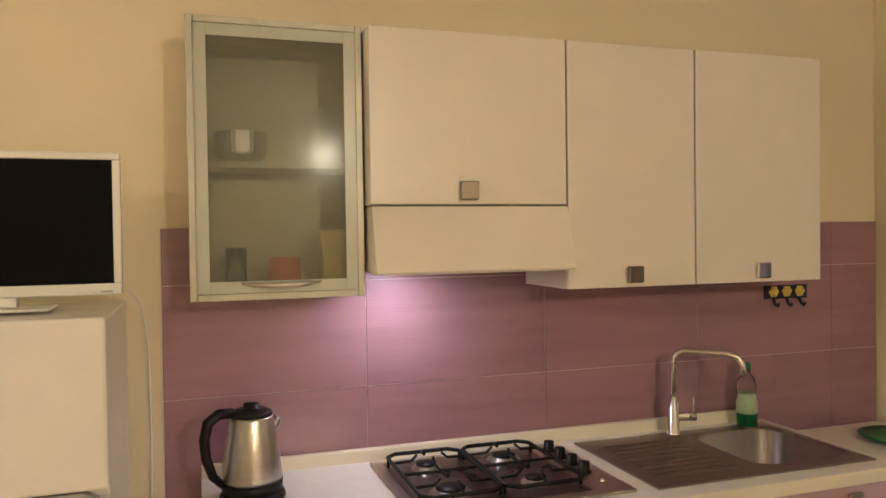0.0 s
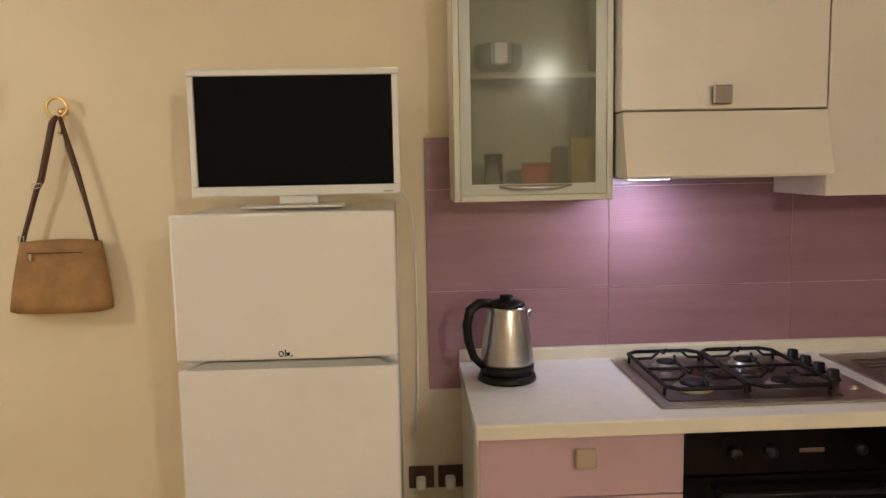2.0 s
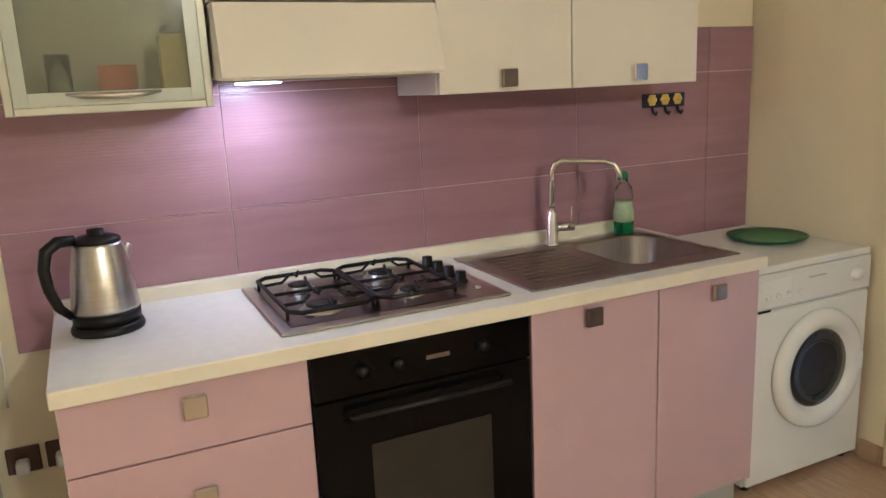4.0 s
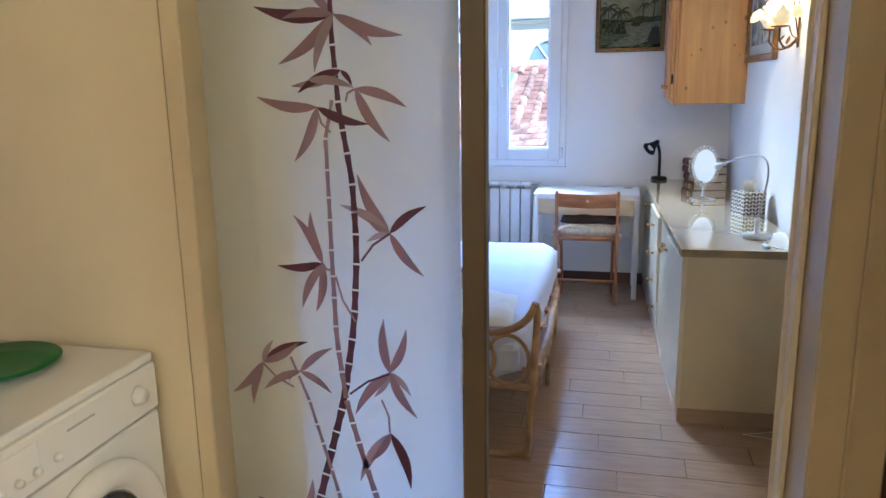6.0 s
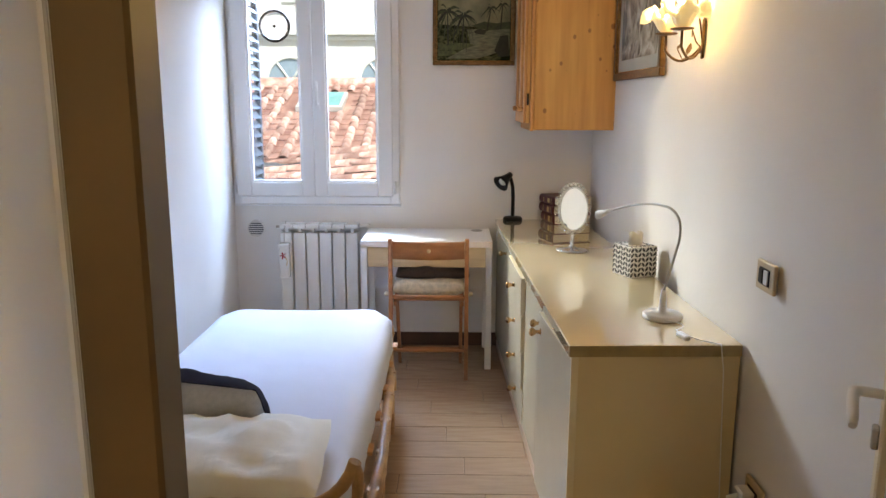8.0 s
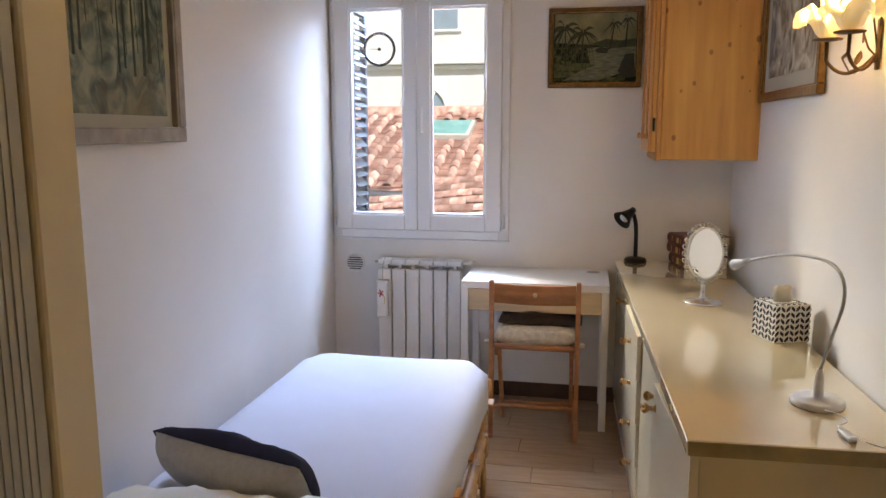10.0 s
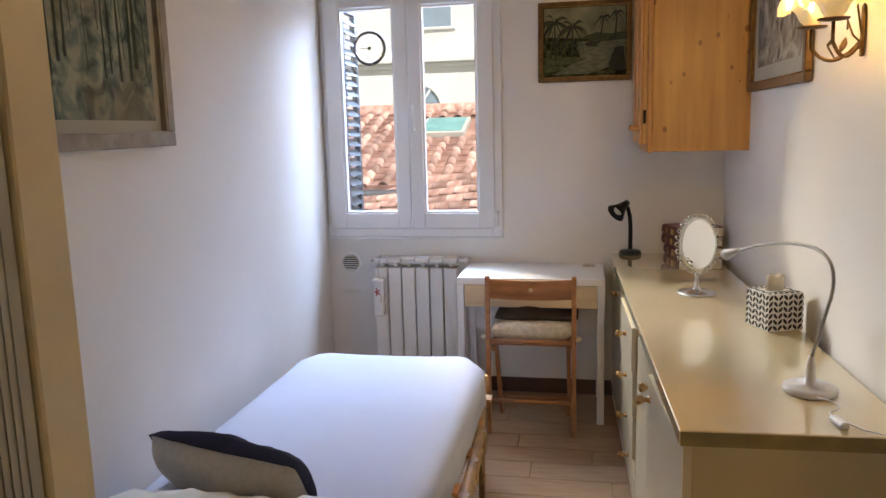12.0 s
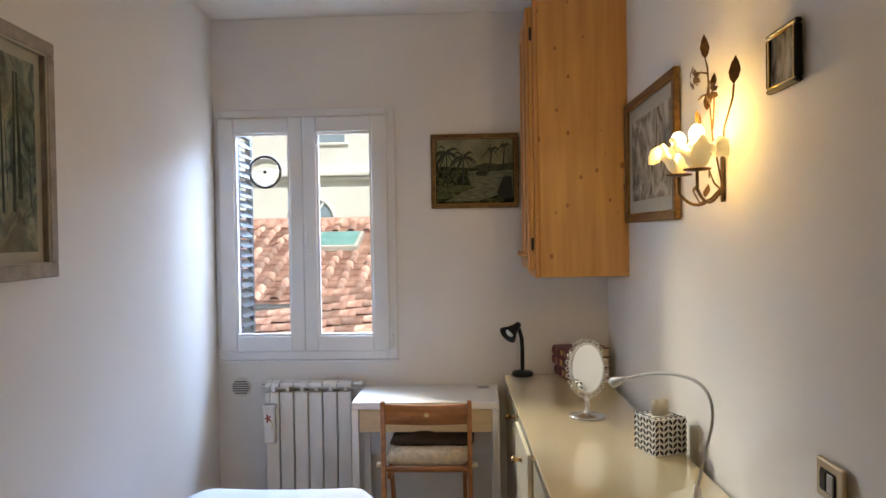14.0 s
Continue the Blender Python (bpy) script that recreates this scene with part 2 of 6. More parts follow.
    "label": mat("printed_label", (0.40, 0.52, 0.34), 0.6, vary=0.15, scale=30),
    "yellow": mat("yellow_plastic", (0.75, 0.55, 0.10), 0.4),
    "navy": mat("navy_plastic", (0.02, 0.025, 0.06), 0.45),
    "plate_beige": mat("champagne_switch_plate", (0.50, 0.40, 0.26), 0.35, 0.4, vary=0.05),
    "knob_grey": mat("gunmetal_knob", (0.22, 0.18, 0.15), 0.35, 0.8, vary=0.1),
    "petal": mat("frosted_glass_petals", (0.88, 0.80, 0.60), 0.4, vary=0.08, scale=30, glow=0.25, glow_color=(1.0, 0.76, 0.36)),
    "bronze": mat("aged_bronze", (0.15, 0.085, 0.035), 0.42, 0.7, vary=0.35, scale=40),
    "bulb": mat("lit_bulb", (1, 0.85, 0.55), 0.4, vary=0.0, glow=14, glow_color=(1.0, 0.78, 0.42)),
    "globe": mat("lit_globe", (1, 0.85, 0.55), 0.4, vary=0.0, glow=5, glow_color=(1.0, 0.70, 0.34)),
    "hoodlens": mat("lit_hood_lens", (1, 0.95, 0.97), 0.4, vary=0.0, glow=6, glow_color=(1.0, 0.90, 0.95)),
    "redcup": mat("red_ceramic", (0.70, 0.13, 0.055), 0.4),
    "yellowbox": mat("yellow_pack", (0.70, 0.52, 0.10), 0.6),
    "roof_tile": mat("terracotta", (0.40, 0.18, 0.14), 0.85, vary=0.3, scale=7, color2=(0.68, 0.46, 0.41), per_object=0.45, bump=0.3, bump_scale=30),
    "tile_end_shade": mat("tile_end_mortar_shade", (0.06, 0.045, 0.04), 0.95, vary=0.3, scale=12),
    "roof_pan": mat("terracotta_pan", (0.34, 0.155, 0.13), 0.9, vary=0.3, scale=3, color2=(0.58, 0.36, 0.30), bump=0.3),
    "facade": mat("white_render", (0.84, 0.87, 0.90), 0.9, vary=0.04, scale=0.6, stain=0.05),
    "facade_y": mat("yellow_render", (0.66, 0.52, 0.22), 0.9, vary=0.08, scale=0.8),
    "far_glass": mat("blue_grey_pane", (0.30, 0.40, 0.52), 0.2, vary=0.1),
    "teal": mat("skylight_pane", (0.25, 0.55, 0.55), 0.15, vary=0.15),
    "zinc": mat("zinc_gutter", (0.16, 0.17, 0.19), 0.5, 0.6),
    # the door frame's cream, darkened to carry the shade on jamb and casing
    "frame_cream_shaded": mat("cream_jamb_paint_shaded", (0.46, 0.37, 0.22), 0.42, vary=0.07, scale=4, stain=0.06),
    "shutter": mat("slate_shutter_paint", (0.045, 0.052, 0.06), 0.5, vary=0.1),
    "ground": mat("courtyard_ground", (0.30, 0.28, 0.25), 0.95, vary=0.15, scale=0.7),
    "white_lead": mat("pale_lead_flashing", (0.62, 0.62, 0.60), 0.5),
    "frame_grey": mat("silver_grey_frame", (0.33, 0.29, 0.24), 0.8, 0.0, spec=0.15, vary=0.2, scale=20),
    "mat_grey": mat("grey_mount", (0.42, 0.40, 0.33), 0.9, vary=0.05),
    "red_print": mat("red_print", (0.45, 0.03, 0.03), 0.6),
    "closet_grey": mat("grey_closet_panel", (0.44, 0.44, 0.40), 0.45, vary=0.04),
}


def painting(name, dark, mid, light, scale, tall=0.5, wash=None, wash_scale=2.2):
    """A picture surface of brush strokes in three tones, with a broad wash of a fourth."""
    m = mat(name, mid, 0.9, spec=0.08)
    t = m.node_tree
    p = t.nodes["Principled BSDF"]
    tc = t.nodes.new("ShaderNodeTexCoord")
    mp = t.nodes.new("ShaderNodeMapping")
    mp.inputs["Scale"].default_value = (scale, scale, scale * tall)
    n = t.nodes.new("ShaderNodeTexNoise")
    n.inputs["Scale"].default_value, n.inputs["Detail"].default_value, n.inputs["Distortion"].default_value = 1.0, 7, 1.4
    r = t.nodes.new("ShaderNodeValToRGB")
    r.color_ramp.elements[0].position, r.color_ramp.elements[0].color = 0.36, (*dark, 1)
    r.color_ramp.elements[1].position, r.color_ramp.elements[1].color = 0.64, (*light, 1)
    e = r.color_ramp.elements.new(0.5)
    e.color = (*mid, 1)
    t.links.new(tc.outputs["Object"], mp.inputs[0])
    t.links.new(mp.outputs[0], n.inputs["Vector"])
    t.links.new(n.outputs[0], r.inputs[0])
    out = r.outputs[0]
    if wash:
        n2 = t.nodes.new("ShaderNodeTexNoise")
        n2.inputs["Scale"].default_value, n2.inputs["Detail"].default_value = wash_scale, 4
        r2 = t.nodes.new("ShaderNodeMapRange")
        r2.inputs[1].default_value, r2.inputs[2].default_value, r2.inputs[4].default_value = 0.48, 0.66, 0.75
        mx = t.nodes.new("ShaderNodeMix")
        mx.data_type = "RGBA"
        mx.inputs[7].default_value = (*wash, 1)
        t.links.new(tc.outputs["Object"], n2.inputs["Vector"])
        t.links.new(n2.outputs[0], r2.inputs[0])
        t.links.new(r2.outputs[0], mx.inputs[0])
        t.links.new(out, mx.inputs[6])
        out = mx.outputs[2]
    t.links.new(out, p.inputs["Base Color"])
    return m


def knotty_pine(name):
    m = mat(name, (0.56, 0.27, 0.075), 0.4, vary=0.14, scale=3, stretch=(7, 7, 0.5), color2=(0.65, 0.35, 0.115), bump=0.05)
    t = m.node_tree
    p = t.nodes["Principled BSDF"]
    base = p.inputs["Base Color"].links[0].from_socket
    tc = t.nodes.new("ShaderNodeTexCoord")
    mp = t.nodes.new("ShaderNodeMapping")
    mp.inputs["Scale"].default_value = (1, 1, 0.75)
    v = t.nodes.new("ShaderNodeTexVoronoi")
    v.inputs["Scale"].default_value = 15.0
    size = t.nodes.new("ShaderNodeMath")
    size.operation = "MULTIPLY"
    size.inputs[1].default_value = 0.17
    t.links.new(v.outputs["Color"], size.inputs[0])
    less = t.nodes.new("ShaderNodeMath")
    less.operation = "SUBTRACT"
    r = t.nodes.new("ShaderNodeMapRange")
    r.inputs[1].default_value, r.inputs[2].default_value, r.inputs[3].default_value, r.inputs[4].default_value = -0.01, 0.05, 0.85, 0.0
    mx = t.nodes.new("ShaderNodeMix")
    mx.data_type = "RGBA"
    mx.inputs[7].default_value = (0.22, 0.085, 0.03, 1)
    t.links.new(tc.outputs["Object"], mp.inputs[0])
    t.links.new(mp.outputs[0], v.inputs["Vector"])
    t.links.new(v.outputs["Distance"], less.inputs[0])
    t.links.new(size.outputs[0], less.inputs[1])
    t.links.new(less.outputs[0], r.inputs[0])
    t.links.new(r.outputs[0], mx.inputs[0])
    t.links.new(base, mx.inputs[6])
    t.links.new(mx.outputs[2], p.inputs["Base Color"])
    return m


M["pine"] = knotty_pine("knotty_pine")
M["paint_palm"] = painting("lagoon_painting", (0.012, 0.016, 0.009), (0.035, 0.042, 0.022), (0.10, 0.105, 0.055), 22, 1.6)
M["paint_street"] = painting("street_print", (0.14, 0.11, 0.08), (0.34, 0.29, 0.22), (0.52, 0.47, 0.38), 11, 0.8, (0.12, 0.13, 0.13), 5.0)
M["paint_wood"] = painting("woodland_watercolour", (0.06, 0.085, 0.078), (0.17, 0.21, 0.18), (0.34, 0.35, 0.26), 13, 0.75, (0.20, 0.165, 0.095), 3.0)
M["paint_small"] = painting("small_print", (0.10, 0.09, 0.08), (0.30, 0.28, 0.24), (0.44, 0.42, 0.38), 14)


# ---- mesh helpers ----
def box(bm, x0, y0, z0, x1, y1, z1, bevel=0.0, segments=1):
    m = Matrix.Translation(((x0 + x1) / 2, (y0 + y1) / 2, (z0 + z1) / 2)) @ Matrix.Diagonal((abs(x1 - x0), abs(y1 - y0), abs(z1 - z0), 1))
    made = bmesh.ops.create_cube(bm, size=1, matrix=m)["verts"]
    if bevel:
        edges = list({e for v in made for e in v.link_edges})
        bmesh.ops.bevel(bm, geom=edges, offset=bevel, segments=segments, affect="EDGES", profile=0.5)
    return bm


def Box(x0, y0, z0, x1, y1, z1, bevel=0.0, segments=1):
    return box(bmesh.new(), x0, y0, z0, x1, y1, z1, bevel, segments)


def tube(bm, points, radius, seg=8, closed=False):
    pts = [Vector(p) for p in points]
    n = len(pts)
    radii = radius if isinstance(radius, (list, tuple)) else [radius] * n
    rings, side = [], None
    for i, p in enumerate(pts):
        a = pts[(i - 1) % n] if closed or i else p
        b = pts[(i + 1) % n] if closed or i < n - 1 else p
        way = (b - a).normalized()
        if side is None:
            side = way.cross(Vector((0, 0, 1)) if abs(way.z) < 0.9 else Vector((1, 0, 0))).normalized()
        side = (side - way * side.dot(way)).normalized()
        up = way.cross(side)
        rings.append([bm.verts.new(p + radii[i] * (math.cos(2 * math.pi * k / seg) * side + math.sin(2 * math.pi * k / seg) * up)) for k in range(seg)])
    for i in range(n if closed else n - 1):
        r, s = rings[i], rings[(i + 1) % n]
        for k in range(seg):
            bm.faces.new((r[k], r[(k + 1) % seg], s[(k + 1) % seg], s[k])).smooth = True
    if not closed:
        bm.faces.new(rings[0][::-1])
        bm.faces.new(rings[-1])
    return bm


def lathe(bm, profile, centre, seg=24, axis="z"):
    """profile: pairs of radius and height, turned about an axis through centre."""
    c = Vector(centre)

    def at(r, h, k):
        a = 2 * math.pi * k / seg
        u, v = r * math.cos(a), r * math.sin(a)
        return c + Vector({"z": (u, v, h), "y": (u, h, v), "x": (h, u, v)}[axis])

    rings = []
    for r, h in profile:
        rings.append([bm.verts.new(at(r, h, k)) for k in range(seg)] if r > 1e-5 else [bm.verts.new(at(0, h, 0))])
    for r, s in zip(rings, rings[1:]):
        for k in range(seg):
            j = (k + 1) % seg
            if len(r) == 1 and len(s) == 1:
                break
            face = (r[0], s[j], s[k]) if len(r) == 1 else (r[k], r[j], s[0]) if len(s) == 1 else (r[k], r[j], s[j], s[k])
            bm.faces.new(face).smooth = True
    if len(rings[0]) > 1:
        bm.faces.new(rings[0])
    if len(rings[-1]) > 1:
        bm.faces.new(rings[-1])
    bmesh.ops.recalc_face_normals(bm, faces=bm.faces[:])
    return bm


def prism(bm, outline, direction):
    """A closed outline of points pushed along a direction."""
    low = [bm.verts.new(p) for p in outline]
    high = [bm.verts.new(Vector(p) + Vector(direction)) for p in outline]
    n = len(low)
    bm.faces.new(low)
    bm.faces.new(high[::-1])
    for i in range(n):
        bm.faces.new((low[i], high[i], high[(i + 1) % n], low[(i + 1) % n]))
    bmesh.ops.recalc_face_normals(bm, faces=bm.faces[:])
    return bm


def soft(bm, x0, y0, z0, x1, y1, z1, n=(14, 10), power=4.0, lump=0.01, seed=0.0, drop=0.0):
    """A stuffed or draped body: rounded sides, an uneven top."""
    grid = {}
    for side in (1, -1):
        for i in range(n[0] + 1):
            for j in range(n[1] + 1):
                u, v = 2 * i / n[0] - 1, 2 * j / n[1] - 1
                h = max(0.0, 1 - abs(u) ** power) ** (1 / 2.5) * max(0.0, 1 - abs(v) ** power) ** (1 / 2.5)
                if h < 1e-6 and side < 0:
                    grid[side, i, j] = grid[1, i, j]
                    continue
                p = Vector(((x0 + x1) / 2 + u * (x1 - x0) / 2, (y0 + y1) / 2 + v * (y1 - y0) / 2, 0))
                w = noise.noise(Vector((p.x * 6 + seed, p.y * 6, seed))) * lump
                zc = (z0 + z1) / 2
                p.z = zc + side * h * (z1 - z0) / 2 + (w * h if side > 0 else 0)
                p.z = max(p.z, z0)
                grid[side, i, j] = bm.verts.new(p)
    for side in (1, -1):
        for i in range(n[0]):
            for j in range(n[1]):
                q = [grid[side, i, j], grid[side, i + 1, j], grid[side, i + 1, j + 1], grid[side, i, j + 1]]
                q = list(dict.fromkeys(q))
                if len(q) > 2:
                    try:
                        bm.faces.new(q if side > 0 else q[::-1]).smooth = True
                    except ValueError:
                        pass
    bmesh.ops.recalc_face_normals(bm, faces=bm.faces[:])
    return bm


def mesh_of(name, bm, material):
    me = bpy.data.meshes.new(name)
    bm.to_mesh(me)
    bm.free()
    me.materials.append(M[material])
    return me


def part(name, bm, material, parent, label=""):
    ob = new(name, mesh_of(name, bm, material))
    ob.parent = parent
    if parent.type == "EMPTY":
        ob.matrix_parent_inverse = parent.matrix_basis.inverted()
    return tagged(ob, label)


def thing(name, base, label, category, group="", kind=""):
    ob = new(name)
    ob.empty_display_size = 0.05
    ob.matrix_basis = Matrix.Translation(base)
    return tagged(ob, label, category, group, kind)


def solid(name, bm, material, label, category, group="", kind=""):
    return tagged(new(name, mesh_of(name, bm, material)), label, category, group, kind)


def structure(name, bm, material, label, category):
    return solid(name, bm, material, label, category, kind="structure")


def bow(a, b, c, n=10):
    """Points on a curve from a to c that is drawn towards b."""
    a, b, c = Vector(a), Vector(b), Vector(c)
    return [a * (1 - t) ** 2 + b * 2 * t * (1 - t) + c * t * t for t in (i / n for i in range(n + 1))]


# ---- large structure ----
H = 2.80
structure("wall_kitchen", Box(-3.3, 2.68, 0, 3.02, 2.86, H), "wall_k", "cream plastered kitchen wall", "wall")
structure("wall_kitchen_side", Box(2.80, 1.96, 0, 3.00, 2.678, H), "wall_k", "cream plastered wall beside the washing machine", "wall")
structure("wall_kitchen_left", Box(-3.46, -2.7, 0, -3.302, 2.678, H), "wall_k", "plain cream plastered wall", "wall")
structure("wall_kitchen_back", Box(-3.3, -2.86, 0, 3.02, -2.702, H), "wall_k", "plain cream plastered wall", "wall")
structure("wall_kitchen_entry", Box(2.80, -2.7, 0, 3.00, 0.296, H), "wall_k", "plain cream plastered wall", "wall")
structure("lintel", Box(2.80, 0.298, 2.14, 3.00, 1.958, H), "wall_k", "cream plastered wall over the glazed partition", "wall")
structure("ceiling_kitchen", Box(-3.3, -2.7, H + 0.002, 3.0, 2.68, H + 0.14), "ceiling", "plain white kitchen ceiling", "ceiling")
wr_ob = structure("wall_bedroom_right", Box(-1.5, -0.18, 0, 2.40, 0.0, H), "wall_b", "white plastered bedroom wall behind the dresser", "wall")
wr_ob.matrix_basis = pose(4.5, 0.074, 0, 0, 0, 0.8)
wl = structure("wall_bedroom_left", Box(-4.0, 0, 0, 0.0, 0.18, H), "wall_b", "white plastered bedroom wall beside the bed", "wall")
LEFT_TURN = math.degrees(math.atan2(0.135, 1.88))
wl.matrix_basis = pose(6.90, 2.290, 0, 0, 0, LEFT_TURN)
structure("ceiling_bedroom", Box(3.0, -0.1, H + 0.002, 7.08, 2.6, H + 0.14), "ceiling", "white bedroom ceiling", "ceiling")
WX, WY0, WY1, WZ0, WZ1 = 6.88, 1.30, 2.255, 0.93, 2.27
bm = bmesh.new()
box(bm, WX, -0.1, 0, WX + 0.20, 2.6, WZ0)
box(bm, WX, -0.1, WZ1, WX + 0.20, 2.6, H)
box(bm, WX, -0.1, WZ0, WX + 0.20, WY0, WZ1)
box(bm, WX, WY1, WZ0, WX + 0.20, 2.6, WZ1)
structure("wall_window", bm, "wall_b", "white plastered bedroom wall with the window", "wall")
structure("subfloor", Box(-3.3, -2.7, -0.16, 7.08, 2.86, -0.012), "grout", "grout bed under the floor planks", "floor")
# plain boarding behind the partition, on the bedroom side of the opening
structure("wall_dark_panel", Box(2.05, 0.10, 0, 2.798, 0.292, 2.20), "brown", "dark walnut boarded return beside the doorway", "wall")

# skirting
bm = bmesh.new()
box(bm, 2.785, 1.97, 0, 2.80, 2.05, 0.075, 0.002)
box(bm, 2.785, 1.955, 0, 2.80, 1.968, 0.075, 0.002)
structure("baseboard", bm, "base", "beige wood-look tile skirting in the kitchen", "baseboard")
bm = bmesh.new()
box(bm, WX - 0.012, 0.60, 0, WX - 0.001, 2.27, 0.085, 0.002)
box(bm, 3.7, 0.075, 0, 4.53, 0.086, 0.085, 0.002)
structure("baseboard_bedroom", bm, "base_dark", "dark wood-look skirting in the bedroom", "baseboard")

# ---- glazed partition and its door ----
PX = 2.886
frame_ob = thing("glazed_partition", (2.9, 1.5, 0), "cream-framed partition with frosted bamboo-print glass", "partition")
part("frame_stile", Box(2.795, 1.905, 0.0, 3.0, 1.957, 2.138, 0.004), "cream", frame_ob)
part("mullion", prism(bmesh.new(), [(2.900, 1.243, 0), (2.900, 1.188, 0), (2.904, 1.184, 0), (2.962, 1.187, 0), (2.968, 1.192, 0), (2.968, 1.243, 0)], (0, 0, 2.138)), "frame_tan_shaded", frame_ob)
part("bottom_rail", Box(2.862, 1.2445, 0.0, 2.91, 1.903, 0.028, 0.003), "cream", frame_ob)
part("top_rail", Box(2.862, 1.2445, 2.08, 2.91, 1.903, 2.138, 0.003), "cream", frame_ob)
pane = part("pane", Box(PX, 1.2445, 0.029, PX + 0.008, 1.9045, 2.0795), "frosted", frame_ob, "frosted glass pane with bamboo print")
pane.visible_shadow = False
jamb = thing("door_frame", (2.9, 0.38, 0), "cream painted door frame of the bedroom doorway", "door frame", kind="structure")
part("jamb", Box(2.79, 0.300, 0, 3.0, 0.445, 2.138, 0.006), "frame_cream_shaded", jamb)
part("stop", Box(2.955, 0.446, 0, 3.01, 0.462, 2.13, 0.004), "cream", jamb)
part("casing", Box(2.772, 0.294, 0, 2.789, 0.375, 2.16, 0.005), "frame_cream_shaded", jamb)
part("head", Box(2.79, 0.447, 2.06, 3.0, 1.170, 2.138, 0.006), "cream", jamb)


print_layer = [0]


def glass_print(name, outline, material):
    """A flat printed shape on the kitchen side of the pane, given as places (y, z)."""
    bm = bmesh.new()
    print_layer[0] += 1
    lift = 0.0005 + 0.00012 * (print_layer[0] % 23)
    prism(bm, [(PX - lift, y, z) for y, z in outline], (-0.0001, 0, 0))
    part(name, bm, material, pane)


def stalk(points, width, material):
    """A bamboo cane in joints with small gaps."""
    pts = [Vector((y, z)) for y, z in points]
    length = [0]
    for a, b in zip(pts, pts[1:]):
        length.append(length[-1] + (b - a).length)

    def along(s):
        for i in range(len(pts) - 1):
            if s <= length[i + 1] or i == len(pts) - 2:
                return pts[i].lerp(pts[i + 1], (s - length[i]) / (length[i + 1] - length[i]))

    s, k = 0.0, 0
    while s < length[-1] - 0.02:
        e = min(s + 0.068 + 0.012 * math.sin(k * 2.1), length[-1])
        a, b = along(s), along(e - 0.006)
        n = (b - a).normalized().orthogonal() * width * (1 - 0.55 * s / length[-1]) / 2
        m = (a + b) / 2
        glass_print("cane", [a + n, m + n * 0.82, b + n, b - n, m - n * 0.82, a - n], material)
        s, k = e, k + 1


def leaf(y, z, angle, length, width, material, curl=0.12):
    """A pointed leaf from its base (y, z); angle 0 points towards lower y, 90 up."""
    d = Vector((-math.cos(radians(angle)), math.sin(radians(angle))))
    n = Vector((-d.y, d.x))
    base = Vector((y, z))
    left, right = [], []
    for i in range(9):
        t = i / 8
        c = base + d * length * t + n * curl * length * math.sin(math.pi * t * 0.9) * (1 if curl > 0 else 1)
        w = width * (math.sin(math.pi * min(1, t ** 0.75)) ** 0.9 if 0 < t < 1 else 0.02) / 2 + 0.0006
        left.append(c + n * w)
        right.append(c - n * w)
    glass_print("leaf", left + right[::-1], material)


def twig(a, b, material="bamboo_mid"):
    a, b = Vector(a), Vector(b)
    n = (b - a).normalized().orthogonal() * 0.0028
    m = (a + b) / 2 + n * 3
    glass_print("twig", [a + n, m + n, b + n, b - n, m - n, a - n], material)


stalk([(1.760, 0.03), (1.685, 0.28), (1.610, 0.55), (1.565, 0.71), (1.528, 0.92), (1.512, 1.12), (1.517, 1.30), (1.545, 1.48), (1.556, 1.66), (1.553, 1.86)], 0.026, "bamboo_dark")
stalk([(1.375, 0.06), (1.44, 0.28), (1.51, 0.52), (1.556, 0.69), (1.578, 0.88), (1.580, 1.10), (1.583, 1.40), (1.56, 1.50)], 0.021, "bamboo_mid")
stalk([(1.505, 0.04), (1.555, 0.27), (1.60, 0.46), (1.665, 0.70), (1.715, 0.83)], 0.016, "bamboo_mid")
for y, z, clump in (
    (1.547, 1.695, ((172, .205, "dark"), (-176, .131, "mid"), (-144, .186, "mid"), (-111, .145, "pale"), (-40, .119, "mid"), (-16, .177, "mid"), (128, .109, "mid"),)),
    (1.535, 1.565, ((-166, .135, "mid"), (-154, .125, "dark"), (-55, .045, "dark"),)),
    (1.621, 1.543, ((-11, .119, "pale"),)),
    (1.501, 1.521, ((-21, .136, "mid"), (-55, .153, "mid"),)),
    (1.601, 1.477, ((169, .161, "mid"), (-16, .137, "dark"), (-118, .149, "mid"),)),
    (1.424, 1.167, ((35, .118, "dark"), (-50, .137, "mid"), (117, .166, "mid"), (153, .144, "pale"), (148, .065, "mid"), (-157, .065, "pale"),)),
    (1.606, 1.082, ((-177, .126, "dark"), (122, .144, "mid"), (100, .137, "mid"), (-116, .136, "mid"), (-102, .131, "mid"),)),
    (1.436, 0.796, ((93, .146, "mid"), (70, .131, "mid"), (-49, .082, "pale"), (-58, .141, "mid"), (-123, .083, "pale"), (-127, .159, "mid"),)),
    (1.794, 0.800, ((25, .148, "dark"), (32, .125, "mid"), (-137, .134, "mid"), (-105, .129, "mid"), (61, .072, "pale"),)),
    (1.686, 0.782, ((36, .117, "mid"), (-150, .124, "mid"), (-35, .102, "mid"),)),
    (1.438, 0.625, ((-73, .164, "dark"), (-120, .174, "pale"), (-126, .105, "mid"),)),
    (1.70, 0.36, ((165, .14, "dark"), (75, .11, "mid"), (-85, .13, "pale"))),
):
    for k, (angle, length, tone) in enumerate(clump):
        leaf(y, z, angle, length, 0.006 + length * 0.125, "bamboo_" + tone, 0.08 if k % 2 else -0.08)
twig((1.424, 1.166), (1.501, 1.093), "bamboo_dark")
